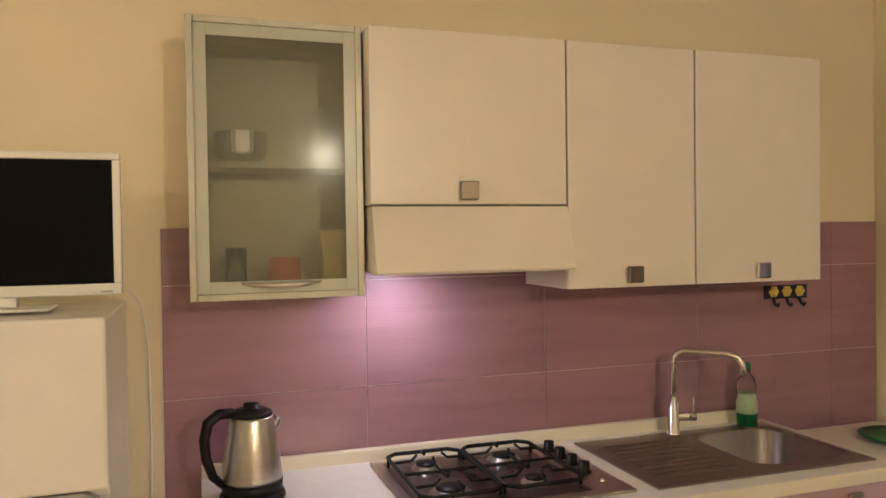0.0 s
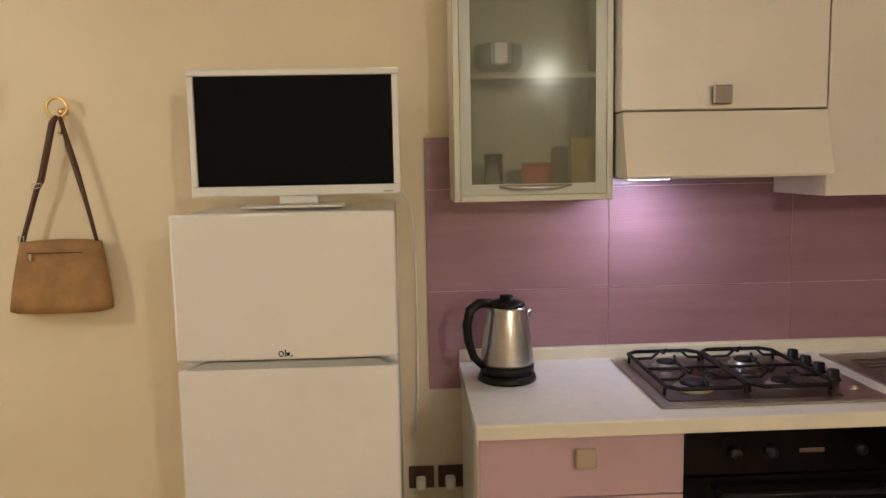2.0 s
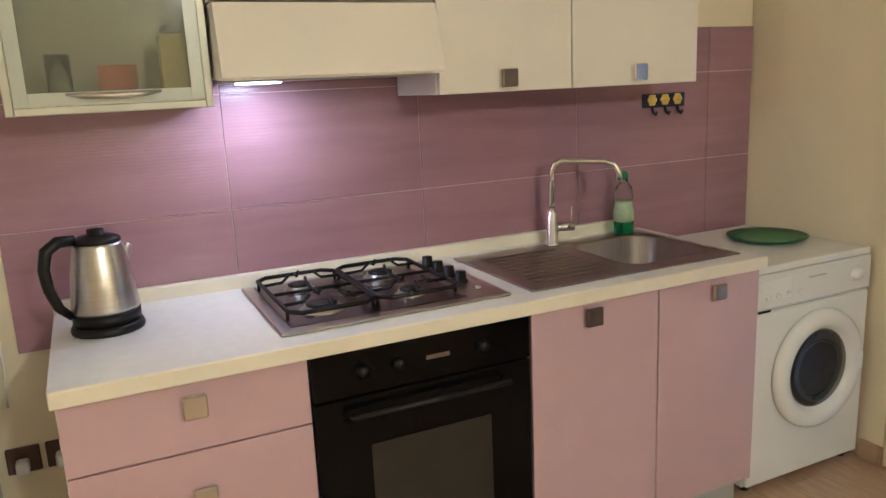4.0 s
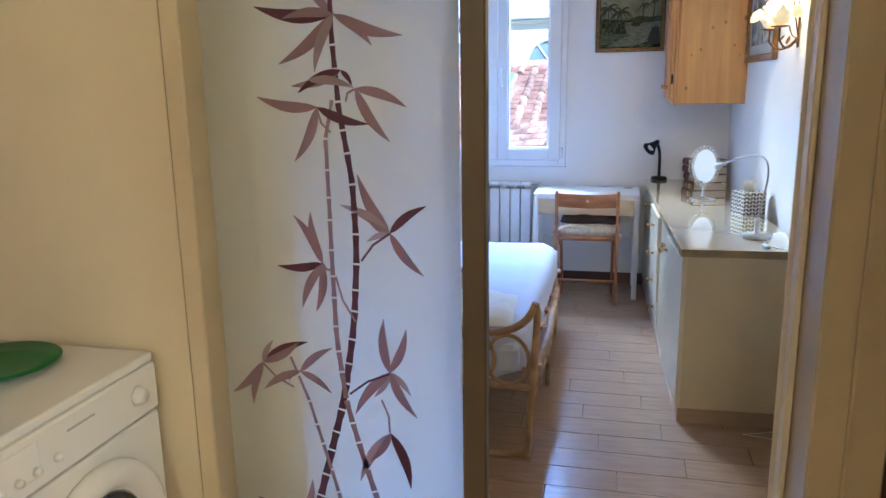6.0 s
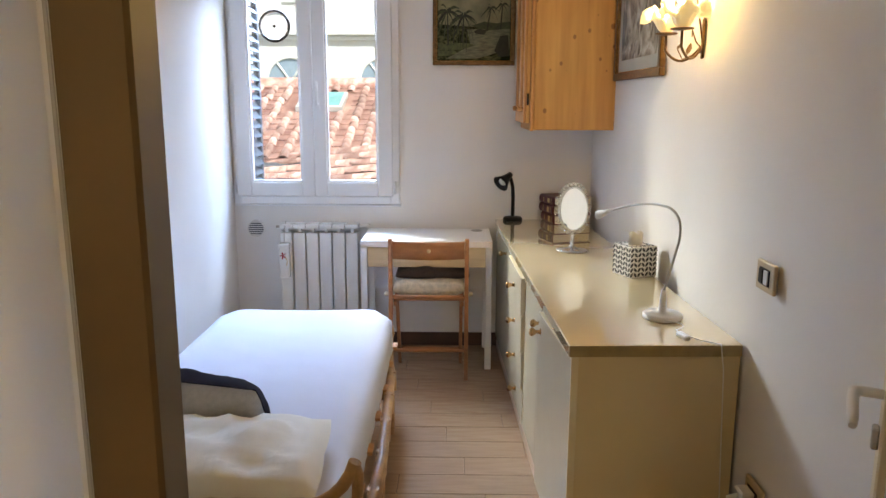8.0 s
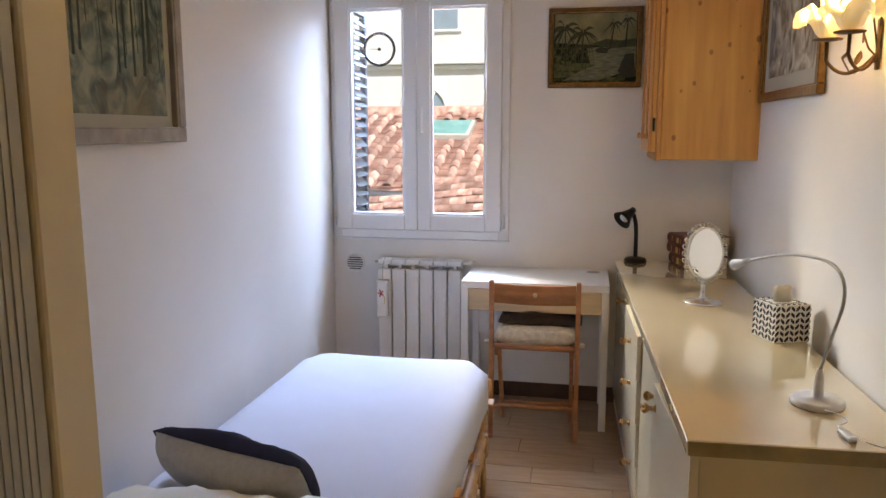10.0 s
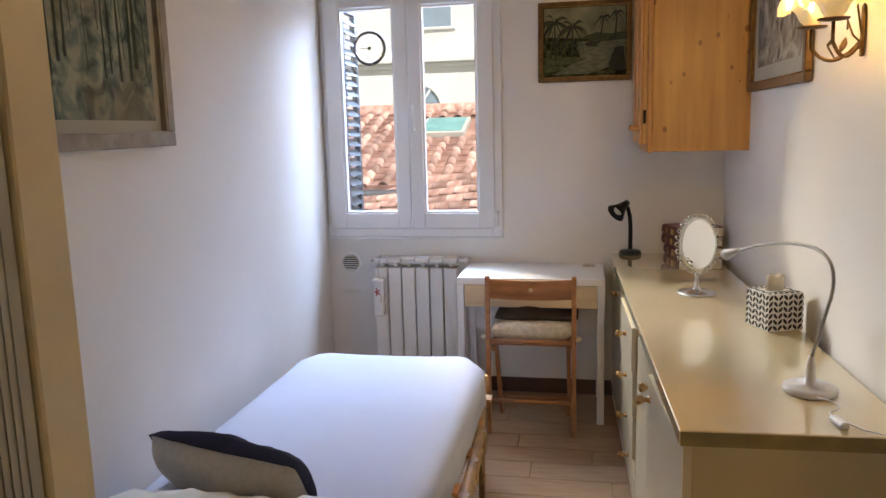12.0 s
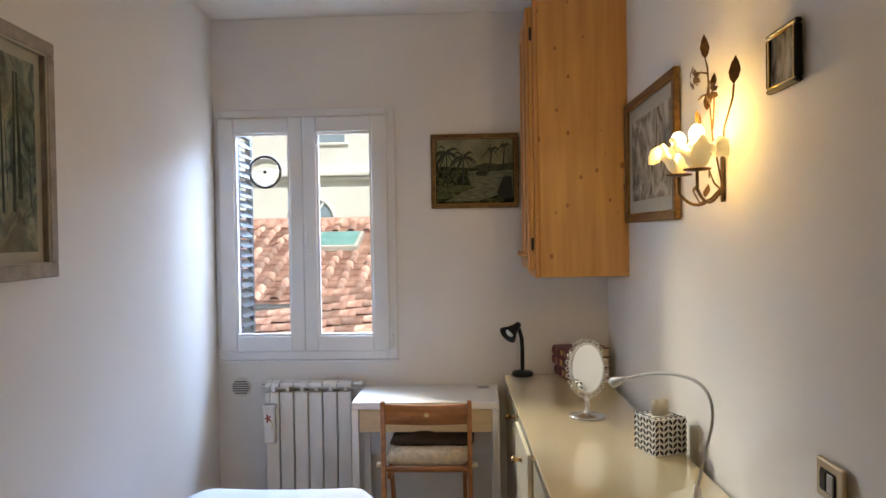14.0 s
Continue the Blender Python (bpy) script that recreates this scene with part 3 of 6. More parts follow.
twig((1.600, 1.471), (1.568, 1.416), "bamboo_mid")
twig((1.501, 1.520), (1.525, 1.490), "bamboo_mid")
twig((1.572, 1.049), (1.523, 0.930), "bamboo_mid")
twig((1.436, 0.793), (1.548, 0.728), "bamboo_dark")
twig((1.441, 0.625), (1.461, 0.718), "bamboo_mid")
twig((1.794, 0.796), (1.709, 0.735), "bamboo_mid")
twig((1.686, 0.782), (1.721, 0.755), "bamboo_mid")
twig((1.606, 1.082), (1.578, 1.066), "bamboo_mid")

# hinged door leaf, swung back behind the jamb
leaf_ob = thing("door_1", (3.02, 0.44, 0), "cream glazed bedroom door swung open beside the wall", "door", kind="structure")
D0, D1 = Vector((3.025, 0.452, 0)), Vector((3.60, 0.150, 0))
door_turn = math.degrees(math.atan2(D1.y - D0.y, D1.x - D0.x))
dm = pose(D0.x, D0.y, 0, 0, 0, door_turn)


def turned(bm, m):
    bmesh.ops.transform(bm, matrix=m, verts=bm.verts[:])
    return bm


dl = (D1 - D0).length
part("stile", turned(Box(0, -0.02, 0.01, 0.09, 0.02, 2.05, 0.004), dm), "cream", leaf_ob)
part("stile", turned(Box(dl - 0.09, -0.02, 0.01, dl, 0.02, 2.05, 0.004), dm), "cream", leaf_ob)
part("rail", turned(Box(0.092, -0.02, 0.01, dl - 0.092, 0.02, 0.12, 0.004), dm), "cream", leaf_ob)
part("rail", turned(Box(0.092, -0.02, 1.95, dl - 0.092, 0.02, 2.05, 0.004), dm), "cream", leaf_ob)
part("pane", turned(Box(0.0925, -0.004, 0.121, dl - 0.0925, 0.004, 1.949), dm), "frosted", leaf_ob)
bm = tube(bmesh.new(), [(dl - 0.05, 0.02, 1.02), (dl - 0.05, 0.055, 1.02), (dl - 0.056, 0.066, 1.02), (dl - 0.09, 0.068, 1.018), (dl - 0.15, 0.066, 1.004), (dl - 0.165, 0.066, 0.998)], [0.009, 0.009, 0.01, 0.01, 0.009, 0.007], 10)
lever = part("door_handle", turned(bm, dm), "white_pl", leaf_ob, "white lever handle")
part("lock_plate", turned(Box(dl - 0.064, 0.02, 0.92, dl - 0.036, 0.032, 0.96, 0.003), dm), "grey_pl", leaf_ob)

# closet whose side and stile close the view towards the bed's head
closet = thing("closet", (3.4, 1.8, 0), "cream closet with grey panel door beside the bed", "closet")
part("body", Box(3.02, 1.706, 0.0, 3.865, 2.010, 2.35, 0.003), "cream", closet)
part("stile", Box(3.782, 1.680, 0.0, 3.888, 1.705, 2.35, 0.004), "cream", closet)
part("stile", Box(3.02, 1.680, 0.0, 3.09, 1.705, 2.35, 0.004), "cream", closet)
cd = part("door", Box(3.095, 1.692, 0.06, 3.778, 1.705, 2.34, 0.002), "closet_grey", closet)
for k in range(37):
    part("reed", Box(3.10 + k * 0.018, 1.689, 0.062, 3.113 + k * 0.018, 1.6918, 2.338), "closet_grey", cd)

# ---- kitchen ----
def wall_knob(parent, x, y, z, s=0.027, material="knob_grey"):
    bm = Box(x - s, y - 0.026, z - s, x + s, y - 0.012, z + s, 0.003)
    box(bm, x - 0.008, y - 0.012, z - 0.008, x + 0.008, y, z + 0.008)
    return part("knob", bm, material, parent, "square satin metal knob")


# fridge-freezer
fr = thing("refrigerator", (-0.46, 2.3, 0), "white two-door fridge-freezer with flat doors", "refrigerator")
part("body", Box(-0.75, 2.125, 0.05, -0.165, 2.64, 1.478, 0.004), "white_gloss", fr)
part("plinth", Box(-0.74, 2.13, 0.0, -0.175, 2.62, 0.049), "black", fr)
fd = part("upper_door", Box(-0.755, 2.072, 1.088, -0.162, 2.122, 1.485, 0.008, 2), "white_gloss", fr)
ld = part("lower_door", Box(-0.755, 2.072, 0.06, -0.162, 2.122, 1.066, 0.008, 2), "white_gloss", fr)
bm = bmesh.new()
prism(bm, [(-0.73, 2.0725, 1.0655), (-0.18, 2.0725, 1.0655), (-0.22, 2.085, 1.082), (-0.68, 2.085, 1.082)], (0, 0.03, 0))
part("grip", bm, "grey_pl", fr, "grey shadowed grip groove")
bm = tube(bmesh.new(), [(-0.476 + 0.006 * math.cos(a), 2.0712, 1.105 + 0.007 * math.sin(a)) for a in (2 * math.pi * k / 12 for k in range(12))], 0.0016, 5, True)
box(bm, -0.466, 2.0705, 1.097, -0.4625, 2.0718, 1.116)
box(bm, -0.4615, 2.0705, 1.099, -0.453, 2.0718, 1.109)
box(bm, -0.450, 2.0705, 1.097, -0.446, 2.0718, 1.101)
part("badge", bm, "black", fd, "small black badge")
# monitor on the fridge
tv = thing("monitor", (-0.45, 2.34, 1.486), "white-framed flat monitor switched off on the fridge", "monitor")
TVM = pose(-0.452, 2.335, 0, 0, 0, 0)
bm = bmesh.new()
for b in ((-0.306, -0.018, 1.520, 0.306, 0.022, 1.549), (-0.306, -0.018, 1.869, 0.306, 0.022, 1.888), (-0.306, -0.018, 1.5495, -0.287, 0.022, 1.8685), (0.287, -0.018, 1.5495, 0.306, 0.022, 1.8685)):
    box(bm, *b, 0.003)
part("bezel", turned(bm, TVM), "white_gloss", tv)
part("screen", turned(Box(-0.286, -0.012, 1.5498, 0.286, 0.02, 1.8682), TVM), "screen", tv, "black unlit screen")
part("back", turned(Box(-0.25, 0.023, 1.56, 0.25, 0.06, 1.85, 0.01), TVM), "white_gloss", tv)
part("neck", turned(Box(-0.055, -0.005, 1.494, 0.06, 0.03, 1.53, 0.003), TVM), "white_pl", tv)
part("foot", turned(Box(-0.16, -0.06, 1.486, 0.14, 0.09, 1.4925, 0.003), TVM), "white_pl", tv)
part("brand_mark", turned(Box(0.255, -0.0188, 1.526, 0.284, -0.018, 1.531), TVM), "grey_pl", tv)
bm = tube(bmesh.new(), bow((-0.19, 2.40, 1.52), (-0.10, 2.55, 1.56), (-0.105, 2.66, 1.28)) + bow((-0.105, 2.66, 1.27), (-0.10, 2.665, 0.9), (-0.115, 2.66, 0.66)), 0.0028, 6)
solid("power_cable", bm, "white_pl", "thin white cable hanging beside the fridge", "cable")

# wall hooks and handbag
def wall_hook(x, z):
    h = thing("wall_hook", (x, 2.67, z), "small brass ring hook on the cream wall", "hook", "brass wall hooks")
    ring = [(x + 0.033 * math.cos(a), 2.640 + 0.004 * math.sin(a), z + 0.033 * math.sin(a)) for a in (2 * math.pi * i / 20 for i in range(20))]
    part("ring", tube(bmesh.new(), ring, 0.0052, 8, True), "brass", h)
    bm = lathe(bmesh.new(), [(0.0, -0.032), (0.010, -0.030), (0.012, -0.018), (0.006, -0.014), (0.006, -0.002), (0.014, 0.0)], (x + 0.008, 2.679, z - 0.012), 14, "y")
    part("stud", bm, "brass", h)
    part("hook", tube(bmesh.new(), [(x + 0.012, 2.66, z - 0.02), (x + 0.014, 2.64, z - 0.07), (x + 0.012, 2.63, z - 0.085), (x + 0.008, 2.618, z - 0.08)], 0.0045, 8), "brass", h)


wall_hook(-1.272, 1.812)
wall_hook(-1.512, 1.905)
bag = thing("handbag", (-1.27, 2.62, 1.16), "tan leather shoulder bag hanging from a brass hook", "handbag")
bm = bmesh.new()
rows = []
for i in range(9):
    t = i / 8
    z = 1.142 + t * 0.228
    half = 0.168 - 0.034 * t ** 1.4
    th = 0.040 * (1 - 0.55 * t) + 0.004
    cx = -1.300 + 0.012 * t
    ring = []
    for k in range(20):
        a = 2 * math.pi * k / 20
        c, s = math.cos(a), math.sin(a)
        sag = 0.008 * (1 - abs(c) ** 3) * (1 - t) - 0.008 * t * (1 - abs(c))
        ring.append(bm.verts.new((cx + half * (abs(c) ** 0.5) * (1 if c > 0 else -1), 2.635 + th * (abs(s) ** 0.7) * (1 if s > 0 else -1), z - sag)))
    rows.append(ring)
for r, s in zip(rows, rows[1:]):
    for k in range(20):
        bm.faces.new((r[k], r[(k + 1) % 20], s[(k + 1) % 20], s[k])).smooth = True
bm.faces.new(rows[0][::-1])
bm.faces.new(rows[-1])
part("body", bm, "leather", bag)
part("strap", tube(bmesh.new(), [(-1.412, 2.63, 1.366), (-1.402, 2.63, 1.40), (-1.352, 2.63, 1.545), (-1.335, 2.63, 1.575), (-1.285, 2.632, 1.765), (-1.270, 2.635, 1.785)], [0.009, 0.008, 0.009, 0.011, 0.011, 0.007], 6), "leather_dark", bag, "dark brown strap")
part("strap", tube(bmesh.new(), [(-1.168, 2.63, 1.366), (-1.188, 2.63, 1.47), (-1.222, 2.632, 1.62), (-1.262, 2.635, 1.782)], [0.006, 0.007, 0.010, 0.007], 6), "leather_dark", bag, "dark brown strap")
part("zip", Box(-1.385, 2.603, 1.334, -1.205, 2.602, 1.338), "leather_dark", bag)
part("zip_pull", Box(-1.382, 2.599, 1.310, -1.372, 2.603, 1.334, 0.001), "chrome", bag)
part("buckle", tube(bmesh.new(), [(-1.420, 2.618, 1.372), (-1.402, 2.618, 1.372), (-1.400, 2.618, 1.392), (-1.417, 2.618, 1.392)], 0.002, 6, True), "chrome", bag)
part("buckle", tube(bmesh.new(), [(-1.362, 2.618, 1.548), (-1.330, 2.618, 1.552), (-1.330, 2.618, 1.566), (-1.362, 2.618, 1.562)], 0.002, 6, True), "chrome", bag)

# sockets low on the wall
for x in (-0.10, 0.005):
    s = thing("wall_socket", (x, 2.67, 0.52), "dark wall socket with white plug beside the fridge", "socket", "kitchen sockets")
    part("plate", Box(x - 0.045, 2.666, 0.445, x + 0.045, 2.679, 0.525, 0.003), "base_dark", s)
    part("plug", Box(x - 0.02, 2.62, 0.455, x + 0.015, 2.665, 0.495, 0.006), "white_pl", s)

# base units
du = thing("drawer_unit", (0.33, 2.3, 0), "pink laminate drawer unit under the white worktop", "cabinet")
part("body", Box(0.047, 2.035, 0.10, 0.612, 2.64, 0.872), "white_lam", du)
part("plinth", Box(0.05, 2.07, 0.0, 0.61, 2.09, 0.098), "grey_pl", du)
for z0, z1 in ((0.696, 0.866), (0.40, 0.692), (0.105, 0.396)):
    d = part("drawer_front", Box(0.05, 2.015, z0, 0.610, 2.034, z1, 0.002), "pink_lam", du)
    wall_knob(d, 0.335, 2.015, (z0 + z1) / 2 + 0.03, 0.028, "nickel")
ov = thing("oven", (0.94, 2.3, 0), "black built-in oven with a glass door", "oven")
part("body", Box(0.618, 2.04, 0.10, 1.254, 2.62, 0.86), "black", ov)
part("control_panel", Box(0.618, 2.012, 0.742, 1.254, 2.039, 0.866, 0.003), "blackglass", ov)
od = part("oven_door", Box(0.618, 2.012, 0.27, 1.254, 2.039, 0.738, 0.003), "blackglass", ov, "black glass oven door")
part("window", Box(0.76, 2.009, 0.33, 1.12, 2.0118, 0.60), "oven_window", od)
part("handle", tube(bmesh.new(), [(0.70, 2.012, 0.695), (0.705, 1.972, 0.70), (1.165, 1.972, 0.70), (1.17, 2.012, 0.695)], 0.009, 8), "black", od)
for x in (0.75, 0.85, 1.10):
    part("dial", lathe(bmesh.new(), [(0.0, -0.018), (0.015, -0.018), (0.018, 0.0)], (x, 2.012, 0.806), 16, "y"), "black", ov)
part("clock_window", Box(0.93, 2.0105, 0.80, 1.0, 2.0125, 0.812), "knob_grey", ov)
part("drawer", Box(0.618, 2.016, 0.105, 1.254, 2.039, 0.266, 0.003), "black", ov)
su = thing("sink_unit", (1.7, 2.3, 0), "pink laminate sink cabinet with two doors", "cabinet")
part("body", Box(1.262, 2.035, 0.10, 2.150, 2.64, 0.738), "white_lam", su)
part("side_panel", Box(2.1505, 2.02, 0.10, 2.158, 2.64, 0.872), "pink_lam", su)
part("plinth", Box(1.262, 2.07, 0.0, 2.14, 2.09, 0.098), "grey_pl", su)
a = part("cabinet_door", Box(1.262, 2.015, 0.105, 1.726, 2.034, 0.868, 0.002), "pink_lam", su)
wall_knob(a, 1.47, 2.015, 0.826, 0.028, "knob_grey")
a = part("cabinet_door", Box(1.730, 2.015, 0.105, 2.157, 2.034, 0.868, 0.002), "pink_lam", su)
wall_knob(a, 1.963, 2.015, 0.822, 0.026, "nickel")

# worktop with cut-outs for hob and sink bowl
wk = thing("worktop", (1.1, 2.3, 0.873), "long white laminate worktop with cream edge and upstand", "worktop")
def holed_slab(x, y, z0, z1):
    """A slab of three by three fields, the middle one left open."""
    bm = bmesh.new()
    v = {(i, j, k): bm.verts.new((x[i], y[j], (z0, z1)[k])) for i in range(4) for j in range(4) for k in range(2)}
    for i in range(3):
        for j in range(3):
            if (i, j) != (1, 1):
                for k in (0, 1):
                    bm.faces.new((v[i, j, k], v[i + 1, j, k], v[i + 1, j + 1, k], v[i, j + 1, k]))
    for a in range(3):
        for p, q in (((a, 0), (a + 1, 0)), ((a, 3), (a + 1, 3)), ((0, a), (0, a + 1)), ((3, a), (3, a + 1))):
            bm.faces.new((v[(*p, 0)], v[(*q, 0)], v[(*q, 1)], v[(*p, 1)]))
    for p, q in (((1, 1), (2, 1)), ((1, 2), (2, 2)), ((1, 1), (1, 2)), ((2, 1), (2, 2))):
        bm.faces.new((v[(*p, 0)], v[(*q, 0)], v[(*q, 1)], v[(*p, 1)]))
    bmesh.ops.recalc_face_normals(bm, faces=bm.faces[:])
    return bm


part("slab", holed_slab((0.040, 1.715, 2.105, 2.165), (2.001, 2.125, 2.525, 2.638), 0.874, 0.912), "worktop", wk)
part("front_edge", Box(0.040, 1.990, 0.872, 2.166, 2.0005, 0.9135, 0.004, 2), "worktop_edge", wk, "cream rounded front edge")
part("upstand", Box(0.040, 2.639, 0.874, 2.10, 2.664, 0.955, 0.006, 2), "worktop_edge", wk, "cream upstand along the tiles")

# hob
hb = thing("gas_hob", (0.9, 2.35, 0.913), "stainless four-burner gas hob with black iron grates", "hob")
bm = Box(0.565, 2.072, 0.913, 1.235, 2.600, 0.922, 0.004)
part("plate", bm, "steel", hb)
part("well", Box(0.600, 2.11, 0.9222, 1.110, 2.565, 0.9245, 0.001), "steel_dark", hb)
for x, y, r in ((0.715, 2.22, 0.050), (0.715, 2.46, 0.038), (0.980, 2.22, 0.036), (0.980, 2.46, 0.044)):
    b = part("burner", lathe(bmesh.new(), [(r * 1.25, 0.0), (r * 1.25, 0.004), (r, 0.006), (r, 0.014), (r * 0.9, 0.015), (0, 0.015)], (x, y, 0.9246), 20), "steel", hb)
    part("burner_cap", lathe(bmesh.new(), [(r * 0.85, 0.0), (r * 0.88, 0.005), (r * 0.6, 0.009), (0, 0.009)], (x, y, 0.9397), 20), "iron", b)
def hob_grate(x0, x1):
    bm = bmesh.new()
    y0, y1, z = 2.125, 2.555, 0.953
    c = 0.03
    ring = [(x0 + c, y0, z), (x1 - c, y0, z), (x1, y0 + c, z), (x1, y1 - c, z), (x1 - c, y1, z), (x0 + c, y1, z), (x0, y1 - c, z), (x0, y0 + c, z)]
    tube(bm, ring, 0.0064, 6, True)
    tube(bm, [(x0, 2.34, z), (x1, 2.34, z)], 0.005, 6)
    xm = (x0 + x1) / 2
    for ym in (2.22, 2.46):
        for dx, dy in ((1, 0), (-1, 0)):
            tube(bm, [(xm + dx * (x1 - x0) / 2, ym, z), (xm + dx * 0.06, ym, z + 0.002), (xm + dx * 0.04, ym, z + 0.020)], 0.0048, 6)
        for dy in (-1, 1):
            ye = 2.34 if (ym < 2.34) == (dy > 0) else (y0 if dy < 0 else y1)
            tube(bm, [(xm, ye, z), (xm, ym + dy * 0.055, z + 0.002), (xm, ym + dy * 0.04, z + 0.020)], 0.0048, 6)
    for x in (x0, x1):
        for y in (y0 + 0.04, y1 - 0.04):
            tube(bm, [(x, y, z), (x, y, 0.9248)], 0.005, 6)
    part("grate", bm, "iron", hb, "black enamelled iron grate")


hob_grate(0.606, 0.845)
hob_grate(0.858, 1.100)
for i in range(4):
    x, y = 1.170, 2.515 - i * 0.082
    k = part("control_knob", lathe(bmesh.new(), [(0.023, 0), (0.022, 0.005), (0.018, 0.008), (0.0165, 0.032), (0, 0.0325)], (x, y, 0.9222), 18), "black", hb)
part("igniter", lathe(bmesh.new(), [(0.012, 0), (0.012, 0.006), (0.006, 0.012), (0, 0.0125)], (1.172, 2.165, 0.9222), 14), "chrome", hb)

# sink with drainer
sk = thing("sink", (1.7, 2.3, 0.9), "stainless steel inset sink with ribbed drainer", "sink")
part("rim", holed_slab((1.300, 1.722, 2.098, 2.12), (2.066, 2.132, 2.518, 2.580), 0.9135, 0.918), "steel_flat", sk)
bm = bmesh.new()
loops = []
for z, ins in ((0.9168, 0.0), (0.908, 0.006), (0.80, 0.022), (0.765, 0.05), (0.755, 0.10)):
    ring = []
    x0, x1, y0, y1 = 1.722 + ins, 2.099 - ins, 2.132 + ins, 2.518 - ins
    rad = 0.075
    for cx, cy, a0 in ((x1 - rad, y1 - rad, 0), (x0 + rad, y1 - rad, 90), (x0 + rad, y0 + rad, 180), (x1 - rad, y0 + rad, 270)):
        for k in range(6):
            a = radians(a0 + 18 * k)
            ring.append(bm.verts.new((cx + rad * math.cos(a), cy + rad * math.sin(a), z)))
    loops.append(ring)
for r, s in zip(loops, loops[1:]):
    for k in range(24):
        bm.faces.new((r[k], s[k], s[(k + 1) % 24], r[(k + 1) % 24])).smooth = True
bm.faces.new(loops[-1])
# flat lip that fills the corners of the opening
outer = [bm.verts.new((x, y, 0.9169)) for x, y in ((2.101, 2.5195), (1.7205, 2.5195), (1.7205, 2.1305), (2.101, 2.1305))]
for c in range(4):
    corner = loops[0][c * 6:c * 6 + 6]
    bm.faces.new([outer[c]] + corner[::-1])
    bm.faces.new((outer[c], corner[5], loops[0][(c * 6 + 6) % 24], outer[(c + 1) % 4]))
bmesh.ops.recalc_face_normals(bm, faces=bm.faces[:])
part("bowl", bm, "steel_flat", sk)
for i in range(9):
    y = 2.14 + i * 0.043
    part("rib", Box(1.36, y, 0.918, 1.66, y + 0.016, 0.9215, 0.0015), "steel_flat", sk)
part("drain", lathe(bmesh.new(), [(0.04, 0.0), (0.04, 0.003), (0.02, 0.001), (0, 0.001)], (1.94, 2.32, 0.7555), 20), "chrome", sk)

# mixer tap
FX, FY = 1.690, 2.545
fa = thing("mixer_tap", (FX, FY, 0.918), "tall chrome mixer tap with square swan neck", "tap")
part("base", lathe(bmesh.new(), [(0.026, 0), (0.026, 0.006), (0.021, 0.01), (0.020, 0.12), (0.013, 0.128), (0.013, 0.14)], (FX, FY, 0.9185), 20), "chrome", fa)
neck = [(FX, FY, 1.05), (FX, FY, 1.19), (FX + 0.008, FY - 0.006, 1.215), (FX + 0.03, FY - 0.018, 1.228), (FX + 0.15, FY - 0.115, 1.222), (FX + 0.175, FY - 0.135, 1.21), (FX + 0.186, FY - 0.145, 1.185), (FX + 0.188, FY - 0.147, 1.15)]
part("neck", tube(bmesh.new(), neck, 0.0115, 12), "chrome", fa)
part("side_body", tube(bmesh.new(), [(FX + 0.015, FY - 0.005, 0.985), (FX + 0.075, FY - 0.03, 0.985)], 0.016, 12), "chrome", fa)
part("lever", tube(bmesh.new(), [(FX + 0.065, FY - 0.026, 0.995), (FX + 0.068, FY - 0.026, 1.06)], 0.004, 8), "chrome", fa)

# washing-up liquid
bt = thing("detergent_bottle", (2.03, 2.59, 0.918), "clear plastic bottle of green washing-up liquid", "bottle")
BX, BY = 2.025, 2.555
part("bottle", lathe(bmesh.new(), [(0.036, 0), (0.038, 0.01), (0.038, 0.09), (0.031, 0.115), (0.036, 0.15), (0.030, 0.18), (0.014, 0.20), (0.013, 0.212), (0, 0.212)], (BX, BY, 0.9185), 20), "clear_pl", bt)
part("liquid", lathe(bmesh.new(), [(0.034, 0.003), (0.0362, 0.01), (0.0362, 0.075), (0, 0.075)], (BX, BY, 0.9185), 20), "soap", bt)
part("cap", lathe(bmesh.new(), [(0.016, 0.213), (0.016, 0.232), (0.009, 0.242), (0, 0.243)], (BX, BY, 0.9185), 16), "green_cap", bt)
part("label", lathe(bmesh.new(), [(0.0386, 0.05), (0.0386, 0.09), (0.0325, 0.115), (0.0325, 0.125), (0.030, 0.125), (0.030, 0.112), (0.037, 0.089), (0.037, 0.05)], (BX, BY, 0.9185), 20), "label", bt)

# kettle
kt = thing("electric_kettle", (0.19, 2.43, 0.913), "brushed steel kettle with black lid and handle", "kettle")
KX, KY = 0.180, 2.42
part("power_base", lathe(bmesh.new(), [(0.086, 0), (0.088, 0.006), (0.084, 0.018), (0.076, 0.022), (0, 0.022)], (KX, KY, 0.9135), 28), "black", kt)
part("lower_ring", lathe(bmesh.new(), [(0.080, 0.0225), (0.081, 0.05), (0, 0.05)], (KX, KY, 0.9135), 28), "black", kt)
part("jug", lathe(bmesh.new(), [(0.079, 0.0505), (0.080, 0.06), (0.070, 0.15), (0.058, 0.215), (0.056, 0.222), (0, 0.222)], (KX, KY, 0.9135), 32), "steel", kt, "brushed steel jug")
part("lid", lathe(bmesh.new(), [(0.056, 0.2225), (0.055, 0.232), (0.040, 0.240), (0.02, 0.243), (0.02, 0.255), (0, 0.257)], (KX, KY, 0.9135), 28), "black", kt)
